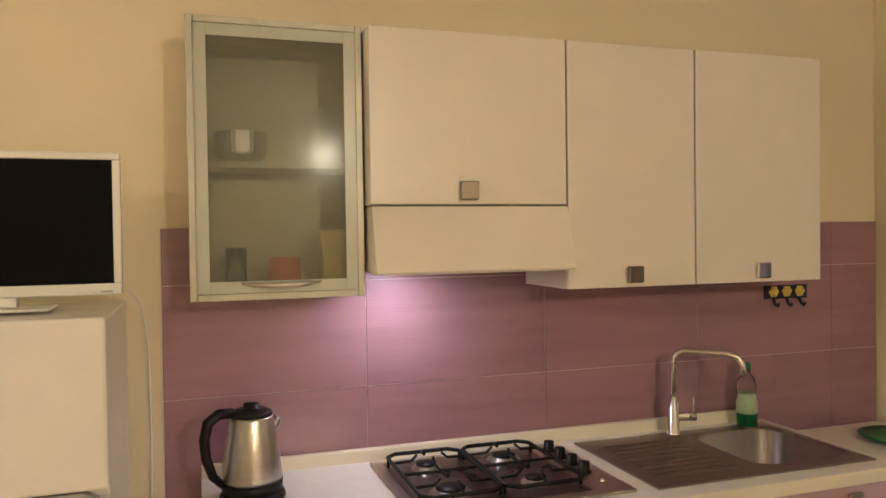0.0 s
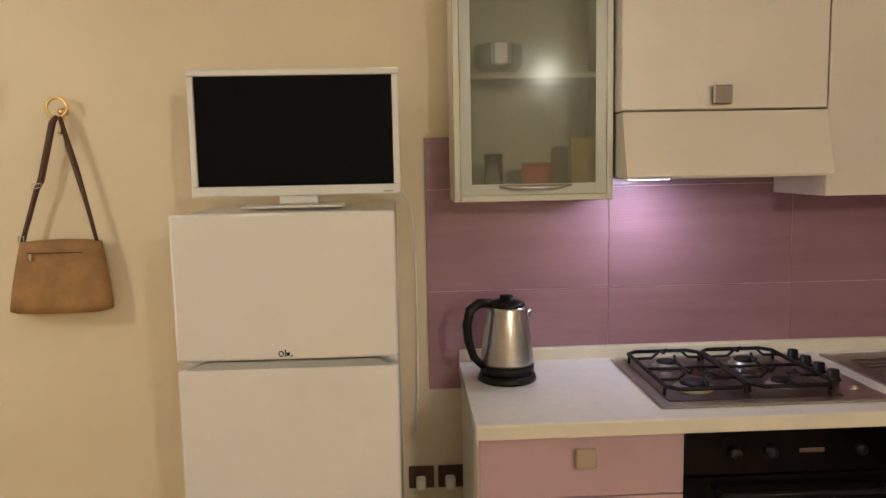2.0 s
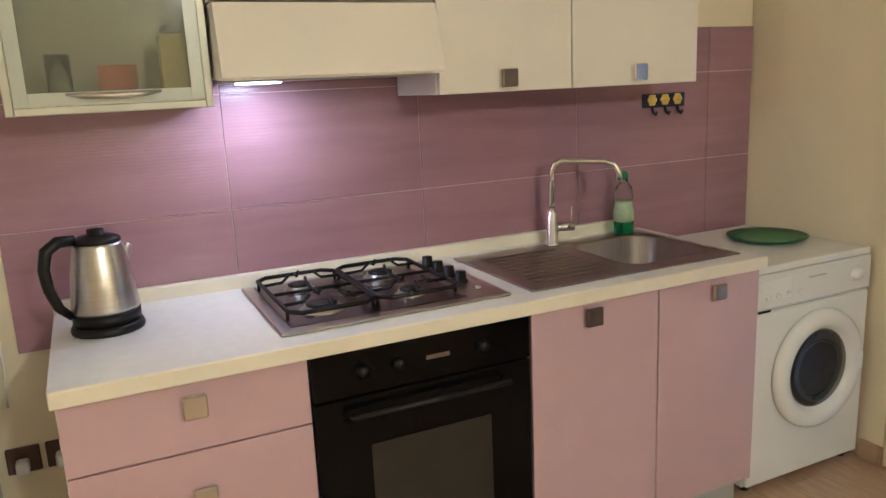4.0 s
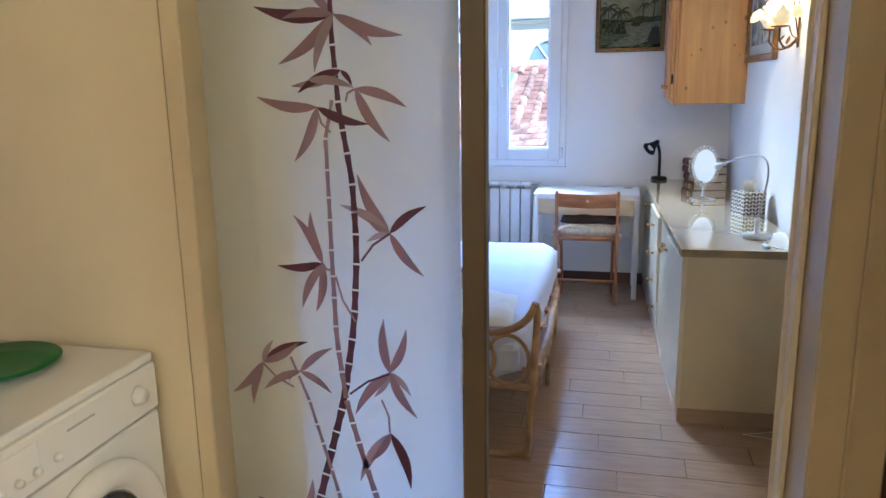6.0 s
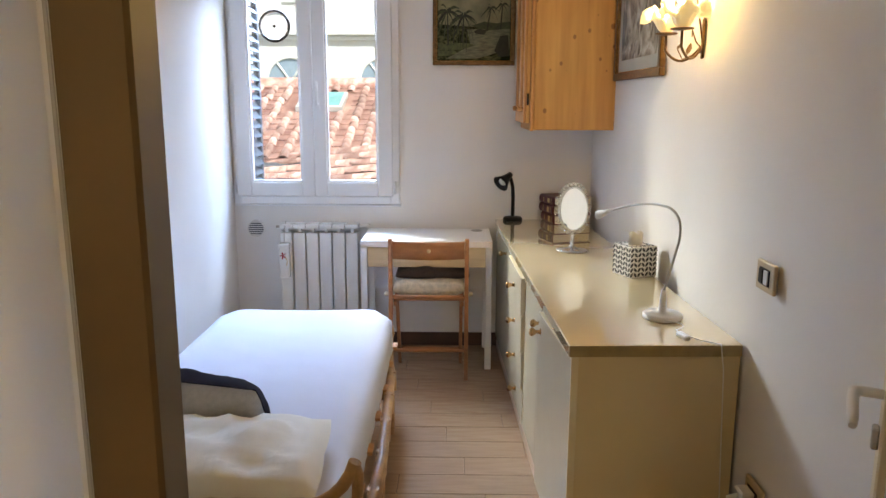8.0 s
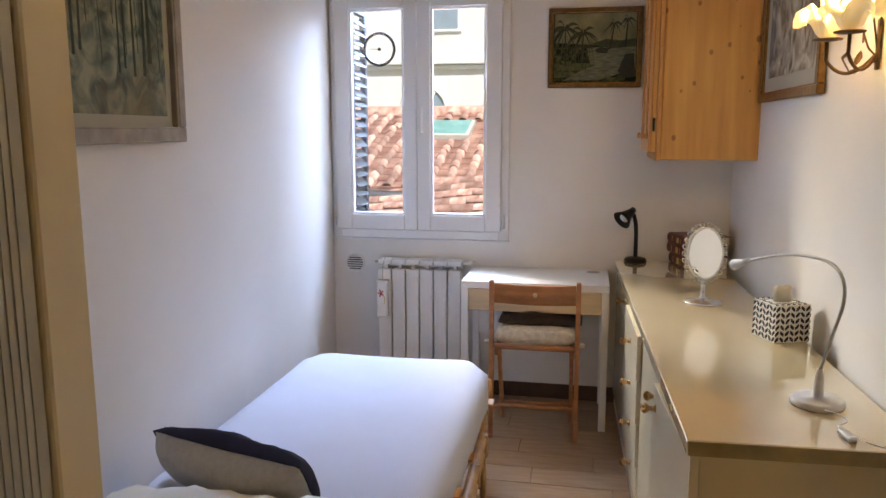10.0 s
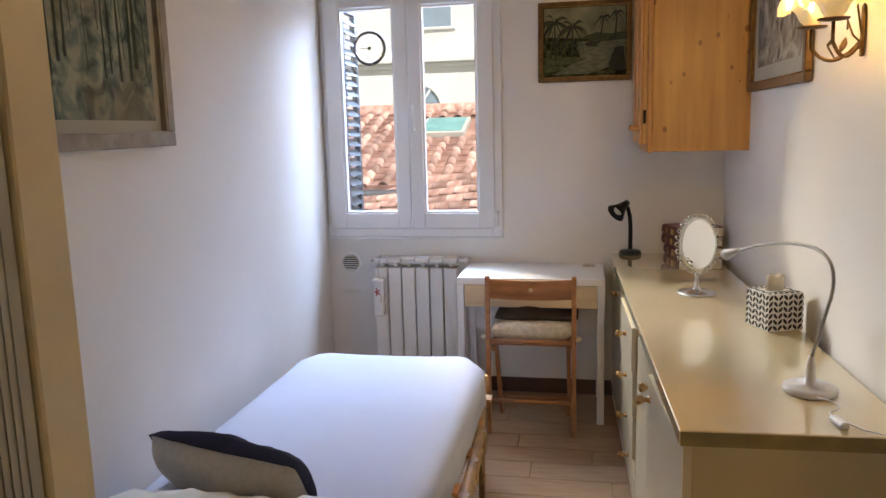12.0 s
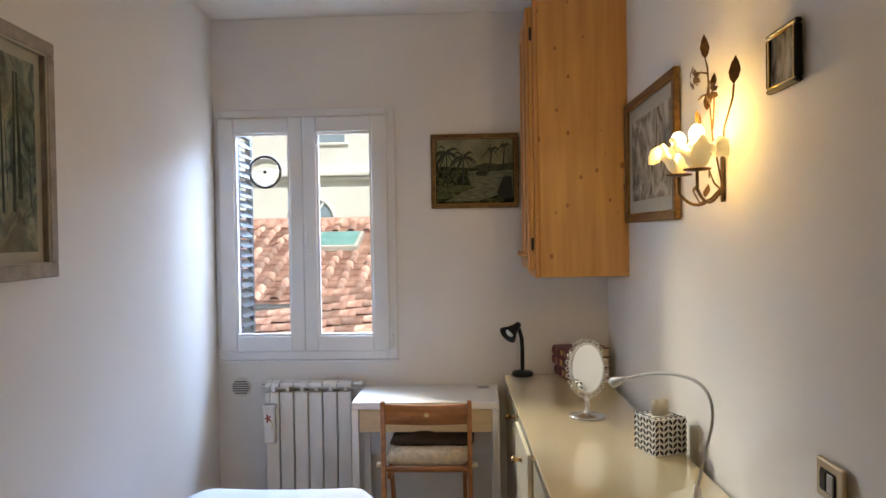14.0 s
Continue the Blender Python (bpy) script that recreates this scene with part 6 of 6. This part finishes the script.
        box(bm, b[0], 0.002, b[1], b[2], depth, b[3], 0.004)
    part("frame", turned(bm, m), frame_mat, o)
    iw, ih = w / 2 - border, h / 2 - border
    if lip:
        part("lip", turned(tube(bmesh.new(), [(-iw, depth * 0.8, -ih), (iw, depth * 0.8, -ih), (iw, depth * 0.8, ih), (-iw, depth * 0.8, ih)], 0.004, 6, True), m), lip, o)
    if mount:
        part("mount", turned(Box(-iw - 0.001, 0.003, -ih - 0.001, iw + 0.001, 0.009, ih + 0.001), m), "mat_grey", o)
    art_ob = part("picture_surface", turned(Box(-iw + mount, 0.004, -ih + mount, iw - mount, 0.011, ih - mount), m), art, o)
    return o, art_ob


pm = pose(WX, 0.828, 1.930, 0, 0, 90)
po_, art = framed("lagoon_painting", "dark green palm lagoon painting in a gilt frame", pm, 0.482, 0.408, 0.024, 0.026, "bronze", "paint_palm", lip="brass_dark")
M["palm_dark"] = mat("palm_paint", (0.010, 0.014, 0.007), 0.6, vary=0.5, scale=40)
M["palm_green"] = mat("palm_green_paint", (0.030, 0.042, 0.016), 0.6, vary=0.5, scale=40)
M["water_light"] = mat("water_paint", (0.10, 0.11, 0.07), 0.5, vary=0.5, scale=24, stretch=(1, 1, 5))
M["dusk_sky"] = mat("dusk_sky_paint", (0.12, 0.13, 0.07), 0.6, vary=0.35, scale=9, color2=(0.24, 0.23, 0.13))
M["foliage"] = mat("bank_paint", (0.05, 0.065, 0.02), 0.5, vary=0.6, scale=40)


def paint_shape(pts, material, lift=0.0112):
    bm = prism(bmesh.new(), [(-x, lift, z) for x, z in pts], (0, 0.0003, 0))
    part("brush_shape", turned(bm, pm), material, art)


def frond(x, z, angle, length, width, droop, material, lift):
    """One tapering palm frond that bends down towards its tip."""
    left, right = [], []
    for i in range(7):
        t = i / 6
        cx_, cz_ = x + length * t * math.cos(radians(angle)), z + length * t * math.sin(radians(angle)) - droop * t * t
        cx_, cz_ = max(-0.212, min(0.212, cx_)), max(-0.176, min(0.176, cz_))
        w = width * math.sin(math.pi * (0.12 + 0.86 * t)) / 2
        left.append((cx_ - w * 0.3, cz_ + w))
        right.append((cx_ + w * 0.3, cz_ - w - 0.0004))
    paint_shape(left + right[::-1], material, lift)


paint_shape([(-0.21, 0.175), (0.21, 0.175), (0.21, 0.02), (0.05, 0.01), (-0.21, 0.03)], "dusk_sky", 0.0111)
paint_shape([(-0.04, 0.0), (0.21, 0.01), (0.21, -0.11), (0.02, -0.165), (-0.16, -0.165), (-0.02, -0.09)], "water_light", 0.0112)
paint_shape([(-0.02, 0.02), (0.06, 0.045), (0.13, 0.035), (0.21, 0.045), (0.21, 0.005), (0.08, -0.005)], "palm_green", 0.0113)
paint_shape([(-0.21, -0.085), (-0.05, -0.075), (0.01, -0.088), (-0.06, -0.112), (-0.21, -0.118)], "foliage", 0.0114)
paint_shape([(-0.21, -0.122), (-0.12, -0.118), (-0.09, -0.132), (-0.16, -0.150), (-0.21, -0.152)], "foliage", 0.0114)
paint_shape([(0.12, -0.12), (0.145, -0.06), (0.155, -0.035), (0.20, -0.03), (0.21, -0.15), (0.15, -0.155)], "palm_dark", 0.0116)
paint_shape([(0.0, -0.01), (0.03, 0.005), (0.075, -0.005), (0.06, -0.03), (0.01, -0.025)], "palm_dark", 0.0116)
for bx, bz, hx, hz, rr, lush in ((-0.15, -0.09, -0.155, 0.10, 0.115, 16), (-0.07, -0.07, -0.06, 0.075, 0.105, 15), (0.075, -0.01, 0.098, 0.120, 0.062, 11), (0.155, 0.0, 0.165, 0.140, 0.058, 11)):
    paint_shape([(bx - 0.005, bz), (hx - 0.003, hz), (hx + 0.003, hz), (bx + 0.005, bz)], "palm_dark", 0.0118)
    for k in range(lush):
        a = -70 + k * 320 / lush
        frond(hx, hz, a, rr * (0.75 + 0.25 * math.sin(k * 2.3)), rr * 0.13, rr * 0.65, "palm_dark" if k % 3 else "palm_green", 0.0120 + 0.0001 * (k % 5))
for k in range(14):
    frond(-0.165 + 0.011 * k, 0.05 - 0.012 * (k % 4), -95 + 5 * (k % 5), 0.12 + 0.015 * (k % 3), 0.018, 0.0, "palm_dark" if k % 2 else "palm_green", 0.0126 + 0.0001 * (k % 4))
framed("street_print", "faded street view print in a wide gilt frame", pose(5.86, 0.094, 1.895, 0, 0, 0.8), 0.84, 0.545, 0.035, 0.028, "bronze", "paint_street", 0.06, "brass_dark")
framed("small_print", "small grey print in a narrow black-gold frame", pose(4.545, 0.08, 1.985, 0, 0, 0), 0.175, 0.145, 0.012, 0.020, "black", "paint_small", 0.0, "brass")
lm = pose(6.90, 2.290, 0, 0, 0, LEFT_TURN) @ pose(-2.265, 0, 1.83, 0, 0, 180)
lo, lart = framed("woodland_watercolour", "green woodland watercolour in a silver-grey frame", lm, 0.74, 0.72, 0.045, 0.035, "frame_grey", "paint_wood", 0.035, "mat_grey")
M["trunk_paint"] = mat("trunk_paint", (0.06, 0.075, 0.06), 0.9, spec=0.08, vary=0.3)
for x, w_, lean in ((-0.20, 0.010, 0.01), (-0.165, 0.008, -0.01), (-0.11, 0.006, 0.005), (-0.06, 0.004, 0.0), (-0.03, 0.004, 0.0), (0.15, 0.005, -0.008), (0.18, 0.006, 0.0), (0.215, 0.005, 0.004)):
    foot = -0.05 - 0.13 * ((x * 37) % 1)
    bm = prism(bmesh.new(), [(x - w_, 0.0124, foot), (x + w_, 0.0124, foot), (x + lean + w_ * 0.5, 0.0112, 0.235), (x + lean - w_ * 0.5, 0.0112, 0.235)], (0, 0.0006, 0))
    part("brush_shape", turned(bm, lm), "trunk_paint", lart)
for k in range(9):
    x, top = -0.26 + 0.062 * k, 0.05 + 0.12 * math.sin(k * 1.9) ** 2
    bm = prism(bmesh.new(), [(x, 0.0113, top - 0.20), (x + 0.0035, 0.0113, top - 0.20), (x + 0.012, 0.0113, top), (x + 0.010, 0.0113, top)], (0, 0.0004, 0))
    part("brush_shape", turned(bm, lm), "trunk_paint", lart)

# ---- sconce ----
sc = thing("wall_sconce", (4.97, 0.09, 1.75), "lit brass sconce with glass tulips and metal leaves", "wall lamp")
SX = 5.0
part("back_plate", Box(SX - 0.010, 0.084, 1.665, SX + 0.010, 0.092, 1.80, 0.003), "bronze", sc)


def tulip(x, y, z):
    """An arm with a drip tray, a ruffled glass flower and its candle bulb."""
    part("arm", tube(bmesh.new(), bow((SX, 0.090, 1.71), (x * 0.5 + SX * 0.5, y * 0.6 + 0.03, z - 0.19), (x, y, z - 0.11), 10) + [(x, y, z - 0.055)], 0.0048, 8), "bronze", sc)
    part("drip_tray", lathe(bmesh.new(), [(0.008, 0), (0.038, 0.004), (0.040, 0.008), (0.010, 0.004), (0, 0.004)], (x, y, z - 0.06), 20), "bronze", sc)
    bm = bmesh.new()
    rings = []
    n = 60
    for r, h, wav in ((0.015, -0.052, 0), (0.030, -0.036, 0.02), (0.040, -0.008, 0.07), (0.050, 0.010, 0.13), (0.066, 0.014, 0.20), (0.074, 0.004, 0.24)):
        ring = []
        for k in range(n):
            a = 2 * math.pi * k / n
            g = 1 + wav * math.cos(5 * a + x * 40) + wav * 0.35 * math.sin(15 * a)
            ring.append(bm.verts.new((x + r * g * math.cos(a), y + r * g * math.sin(a), z + h + wav * 0.11 * math.cos(5 * a + 1.2 + x * 40) + wav * 0.03 * math.sin(17 * a))))
        rings.append(ring)
    for r, q in zip(rings, rings[1:]):
        for k in range(n):
            bm.faces.new((r[k], r[(k + 1) % n], q[(k + 1) % n], q[k])).smooth = True
    part("glass_flower", bm, "petal", sc, "ruffled frosted glass flower shade").visible_shadow = False
    b = part("bulb", lathe(bmesh.new(), [(0, -0.03), (0.010, -0.028), (0.012, 0.0), (0.021, 0.022), (0.022, 0.040), (0.014, 0.056), (0, 0.062)], (x, y, z + 0.015), 16), "bulb", sc, "lit candle bulb")
    b.visible_shadow = False


tulip(5.04, 0.205, 1.805)
tulip(4.93, 0.182, 1.812)
for pts in ([(SX, 0.09, 1.72), (SX + 0.004, 0.115, 1.86), (SX + 0.002, 0.125, 2.00), (SX + 0.03, 0.12, 2.07), (SX + 0.05, 0.12, 2.10)],
            [(SX + 0.02, 0.122, 2.05), (SX + 0.07, 0.13, 2.065), (SX + 0.11, 0.13, 2.055)],
            [(SX + 0.004, 0.125, 1.985), (SX + 0.05, 0.13, 1.99), (SX + 0.085, 0.13, 1.985)],
            [(SX, 0.115, 1.88), (SX - 0.03, 0.12, 1.95), (SX - 0.06, 0.13, 1.975)],
            [(SX - 0.005, 0.09, 1.78), (SX - 0.10, 0.115, 1.87), (SX - 0.19, 0.12, 1.94), (SX - 0.20, 0.12, 1.975)],
            [(SX, 0.09, 1.69), (SX + 0.05, 0.14, 1.665), (SX + 0.08, 0.15, 1.70)],
            [(SX, 0.09, 1.70), (SX - 0.025, 0.12, 1.72), (SX - 0.01, 0.13, 1.76), (SX + 0.02, 0.12, 1.74)]):
    part("stem", tube(bmesh.new(), pts, 0.0028, 6), "bronze", sc)


def metal_leaf(x, y, z, az, size):
    """A pointed leaf with a raised midrib, seen broadside from the room; az 90 points up."""
    d = Vector((math.cos(radians(az)) * 0.75, math.cos(radians(az)) * -0.5, math.sin(radians(az)))).normalized()
    n = d.cross(Vector((-0.7, 0.7, 0.1))).normalized()
    up = d.cross(n).normalized()
    c = Vector((x, y, z))
    bm = bmesh.new()
    rim = [(0, 0), (0.2, 0.15), (0.45, 0.21), (0.75, 0.13), (1, 0)]
    mid = [bm.verts.new(c + d * size * t + up * 0.004 * math.sin(math.pi * t)) for t, w in rim]
    for sgn in (1, -1):
        side = [mid[0]] + [bm.verts.new(c + d * size * t + n * sgn * size * w) for t, w in rim[1:-1]] + [mid[-1]]
        for k in range(4):
            q = list(dict.fromkeys((mid[k], mid[k + 1], side[k + 1], side[k])))
            bm.faces.new(q if sgn > 0 else q[::-1])
    bmesh.ops.solidify(bm, geom=bm.faces[:], thickness=0.0012)
    part("metal_leaf", bm, "bronze", sc)


for args in ((SX + 0.05, 0.12, 2.10, 100, 0.075), (SX - 0.20, 0.12, 1.975, 75, 0.085), (SX + 0.085, 0.13, 1.985, 20, 0.055), (SX + 0.02, 0.125, 1.94, 80, 0.065), (SX - 0.02, 0.12, 2.00, 70, 0.05), (SX + 0.08, 0.15, 1.70, 30, 0.055), (SX + 0.03, 0.13, 1.68, 50, 0.055), (SX - 0.05, 0.11, 1.80, 40, 0.05), (SX + 0.05, 0.14, 1.90, 120, 0.05)):
    metal_leaf(*args)
for x, z in ((SX + 0.11, 2.055), (SX - 0.06, 1.98)):
    bm = bmesh.new()
    for ring, (count, rad, ln) in enumerate(((5, 0.007, 0.017), (6, 0.016, 0.020))):
        for k in range(count):
            a = 2 * math.pi * k / count + ring * 0.5
            o = Vector((x + rad * math.cos(a), 0.135 + 0.008 * ring, z + rad * math.sin(a)))
            w = Vector((-math.sin(a), 0, math.cos(a))) * ln * 0.55
            v = Vector((math.cos(a), -0.7 + 0.5 * ring, math.sin(a))) * ln
            prism(bm, [o - w * 0.5, o + w * 0.5, o + v * 0.6 + w, o + v, o + v * 0.6 - w], (0, 0.0012, 0))
    part("metal_rose", bm, "bronze", sc)

# switches
def wall_plate(x, z, label, name="light_switch", plug=False):
    o = thing(name, (x, 0.085, z), label, "socket" if plug else "switch")
    part("plate", Box(x - 0.058, 0.0805, z - 0.042, x + 0.058, 0.093, z + 0.042, 0.005, 2), "plate_beige", o)
    part("insert", Box(x - 0.034, 0.0932, z - 0.024, x + 0.034, 0.095, z + 0.024, 0.001), "black", o)
    if plug:
        part("plug", Box(x - 0.025, 0.0955, z - 0.022, x + 0.030, 0.135, z + 0.022, 0.006), "white_pl", o)
        part("plug_tail", tube(bmesh.new(), [(x + 0.0, 0.134, z), (x + 0.0, 0.165, z - 0.002)], [0.010, 0.004], 8), "white_pl", o)
    else:
        part("rocker", Box(x - 0.030, 0.0952, z - 0.020, x - 0.002, 0.099, z + 0.020, 0.002), "grey_pl", o)
        part("rocker", Box(x + 0.002, 0.0952, z - 0.020, x + 0.030, 0.099, z + 0.020, 0.002), "black", o)


wall_plate(4.325, 1.052, "champagne switch plate with dark rockers on white wall")
wall_plate(4.28, 0.425, "champagne wall socket with white plug", "wall_outlet", True)

# ---- outside the window ----
structure("ground", Box(7.2, -60, -9.2, 300, 80, -9.0), "ground", "courtyard ground far below the window", "ground")
fc = thing("facade_building", (22, 5, -9), "white rendered building with arched windows across the roofs", "building")
FXX = 23.0
part("wall", Box(FXX, -12, -9.0, FXX + 6, 24, 6.3), "facade", fc)
part("cornice", Box(FXX - 0.22, -12, 3.22, FXX - 0.002, 24, 3.34, 0.02), "facade", fc)
part("cornice", Box(FXX - 0.12, -12, 3.10, FXX - 0.002, 24, 3.215, 0.02), "facade", fc)
for k in range(-2, 5):
    y = 5.35 - 2.5 * k
    w_ = part("window", prism(bmesh.new(), [(FXX - 0.015, y + 0.62 * math.cos(a), 2.02 + 0.62 * math.sin(a)) for a in (math.pi * i / 16 for i in range(17))], (0.012, 0, 0)), "far_glass", fc)
    bm = bmesh.new()
    arc = [(FXX - 0.03, y + 0.64 * math.cos(a), 2.02 + 0.64 * math.sin(a)) for a in (math.pi * i / 16 for i in range(17))]
    tube(bm, arc, 0.04, 6)
    for a in (55, 125):
        tube(bm, [(FXX - 0.03, y, 2.02), (FXX - 0.03, y + 0.6 * math.cos(radians(a)), 2.02 + 0.6 * math.sin(radians(a)))], 0.03, 6)
    part("glazing_bar", bm, "facade", w_)
for k in range(-2, 4):
    y = 4.9 - 3.0 * k
    w_ = part("window", Box(FXX - 0.03, y - 0.5, 4.15, FXX - 0.002, y + 0.5, 5.9), "far_glass", fc)
    part("window_sill", Box(FXX - 0.06, y - 0.62, 4.06, FXX - 0.002, y + 0.62, 4.145, 0.02), "facade", w_)

# tiled roof that rises away from the window
R0, R1 = Vector((13.2, 0, 0.675)), Vector((16.8, 0, 1.80))
slope = math.degrees(math.atan2(R1.z - R0.z, R1.x - R0.x))
rlen = (R1 - R0).length
rf = thing("roof", (14, 4, 0), "sunlit terracotta barrel-tile roof with a skylight", "roof")
RM = pose(R0.x, 0, R0.z, 0, -slope, 0)
part("pan_layer", turned(Box(0, -2.5, -0.20, rlen, 10.5, -0.005), RM), "roof_pan", rf)
part("wall", Box(R0.x + 0.3, -2.4, -9, R1.x, 10.4, 0.50), "facade_y", rf)
part("gutter", tube(bmesh.new(), [(R0.x - 0.05, -2.5, R0.z - 0.10), (R0.x - 0.05, 10.5, R0.z - 0.10)], 0.07, 8), "zinc", rf)
part("ridge", turned(tube(bmesh.new(), [(rlen, -2.5, 0.02), (rlen, 10.5, 0.02)], 0.13, 10), RM), "roof_tile", rf)


def barrel(length, r0, r1, seg=6, thick=0.014):
    bm = bmesh.new()
    ends = []
    for x, r in ((0, r0), (length, r1)):
        outer = [bm.verts.new((x, r * math.cos(math.pi * k / seg), r * 0.8 * math.sin(math.pi * k / seg))) for k in range(seg + 1)]
        inner = [bm.verts.new((x, (r - thick) * math.cos(math.pi * k / seg), (r - thick) * 0.8 * math.sin(math.pi * k / seg))) for k in range(seg + 1)]
        ends.append((outer, inner))
    (o0, i0), (o1, i1) = ends
    for k in range(seg):
        bm.faces.new((o0[k], o0[k + 1], o1[k + 1], o1[k])).smooth = True
        bm.faces.new((i0[k + 1], i0[k], i1[k], i1[k + 1])).smooth = True
        bm.faces.new((o0[k + 1], o0[k], i0[k], i0[k + 1]))
    # recessed mortar plug, near black: shade of the open tile end put into colour
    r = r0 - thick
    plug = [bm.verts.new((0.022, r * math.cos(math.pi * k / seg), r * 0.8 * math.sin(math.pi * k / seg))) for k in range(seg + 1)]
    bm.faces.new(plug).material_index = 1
    return bm


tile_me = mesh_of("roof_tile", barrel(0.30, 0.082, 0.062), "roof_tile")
tile_me.materials.append(M["tile_end_shade"])
rnd = random.Random(4)
SKY = (2.2, 2.75, 3.05, 3.75)


def lay_tiles(parent, base, y0, y1, x0, x1, hole=None, limit=300):
    n = 0
    y = y0
    while y < y1:
        x = x0
        while x < x1:
            if not (hole and hole[0] - 0.3 < x < hole[2] and hole[1] < y < hole[3]) and n < limit:
                o = new("roof_tile", tile_me)
                o.parent = parent
                o.matrix_parent_inverse = parent.matrix_basis.inverted()
                o.matrix_basis = base @ pose(x + rnd.uniform(-0.02, 0.02), y + rnd.uniform(-0.012, 0.012), 0.005 + rnd.uniform(0, 0.012), rnd.uniform(-5, 5), -2.2 + rnd.uniform(-1.2, 1.2), rnd.uniform(-3, 3))
                n += 1
            x += 0.252
        y += 0.285
    return n


used = lay_tiles(rf, RM, 2.0, 7.4, 0.0, rlen - 0.2, SKY)
bm = bmesh.new()
for k in range(15):
    for i in range(19):
        y = 1.9 + i * 0.285 + rnd.uniform(-0.006, 0.006)
        if not (SKY[0] - 0.25 < k * 0.252 < SKY[2] and SKY[1] < y < SKY[3]):
            lift = rnd.uniform(0.018, 0.034)
            prism(bm, [(k * 0.252, y, lift), (k * 0.252, y, lift - 0.016), (k * 0.252 + 0.27, y, -0.004), (k * 0.252 + 0.27, y, 0.008)], (0, 0.278, 0))
tagged(part("pan_rows", turned(bm, RM), "roof_pan", rf), kind="stuff")
bm = bmesh.new()
for i in range(int((10.4 - 7.8) / 0.262)):
    tube(bm, [(0, 7.8 + i * 0.262, 0.0), (rlen, 7.8 + i * 0.262, 0.0)], 0.095, 8)
for i in range(int(3.7 / 0.262)):
    tube(bm, [(0, 1.72 - i * 0.262, 0.0), (rlen, 1.72 - i * 0.262, 0.0)], 0.095, 8)
tagged(part("tile_rows", turned(bm, RM), "roof_tile", rf), kind="stuff")
sl = part("skylight", turned(Box(SKY[0], SKY[1] + 0.1, 0.0, SKY[2], SKY[3] - 0.1, 0.10, 0.01), RM), "white_lead", rf, "pale lead-framed skylight")
part("skylight_pane", turned(Box(SKY[0] + 0.06, SKY[1] + 0.16, 0.101, SKY[2] - 0.06, SKY[3] - 0.16, 0.112), RM), "teal", sl)
# lower roof close to the window, its ridge running along x
rf2 = thing("roof", (9.5, 3, -0.6), "weathered terracotta roof close below the window", "roof")
RM2 = pose(8.6, 3.7, -0.64, -11, -14.5, 0) @ pose(0, -3.7, 0)
part("pan_layer", turned(Box(0, -1.5, -0.15, 4.4, 7.5, -0.005), RM2), "roof_pan", rf2)
part("wall", Box(8.7, -1.4, -9, 12.8, 7.4, -0.95), "facade_y", rf2)
lay_tiles(rf2, RM2 @ pose(4.3, 0.6, 0.01, 0, 0, 74), 0.05, 3.0, 0.3, 5.6)
part("chimney_cap", Box(11.4, 2.55, -0.05, 11.75, 2.95, 0.38, 0.02), "white_lead", rf2)

# ---- floor planks ----
PW, PL = 0.155, 0.62
plank_me = mesh_of("plank", Box(-PW / 2 + 0.0012, -PL / 2 + 0.0012, -0.012, PW / 2 - 0.0012, PL / 2 - 0.0012, 0.0, 0.0015), "floor")
floor_ob = structure("floor", Box(-3.3, -2.7, -0.0125, 7.08, 2.68, -0.0119), "grout", "beige wood-look porcelain plank floor", "floor")
rest = bmesh.new()
count = 0
i = 0
x = 7.05 - PW / 2
while x > -3.3:
    shift = (i * 0.27) % PL
    y = -2.7 + shift - PL / 2
    low, high = (-2.7, 2.678) if x < 2.9 else (0.081, 2.06 + 0.06 * (x - 3.0))
    while y < high + PL / 2:
        y0, y1 = max(y - PL / 2, low), min(y + PL / 2, high)
        if y1 - y0 < 0.01:
            y += PL
            continue
        near = x > 1.9 and y > -0.4
        if near and count < 300 and y1 - y0 > PL - 1e-6:
            o = new("plank", plank_me)
            o.parent = floor_ob
            o.matrix_basis = pose(x, y, rnd.uniform(-0.0004, 0.0004))
            count += 1
        else:
            box(rest, x - PW / 2 + 0.0012, y0 + 0.0012, -0.0115, x + PW / 2 - 0.0012, y1 - 0.0012, 0.0)
        y += PL
    x -= PW
    i += 1
tagged(part("planks", rest, "floor", floor_ob), kind="stuff")

# ---- backsplash tiles ----
bs = structure("backsplash", Box(-0.066, 2.6685, 0.81, 2.793, 2.679, 1.695), "tile_grout", "glossy mauve tile backsplash with pale joints", "backsplash")
xs = (-0.066, 0.574, 1.232, 1.890, 2.548, 2.793)
zs = (0.81, 1.160, 1.516, 1.695)
for x0, x1 in zip(xs, xs[1:]):
    for z0, z1 in zip(zs, zs[1:]):
        part("tile", Box(x0 + 0.0012, 2.6652, z0 + 0.0012, x1 - 0.0012, 2.6684, z1 - 0.0012, 0.0006), "tile", bs)
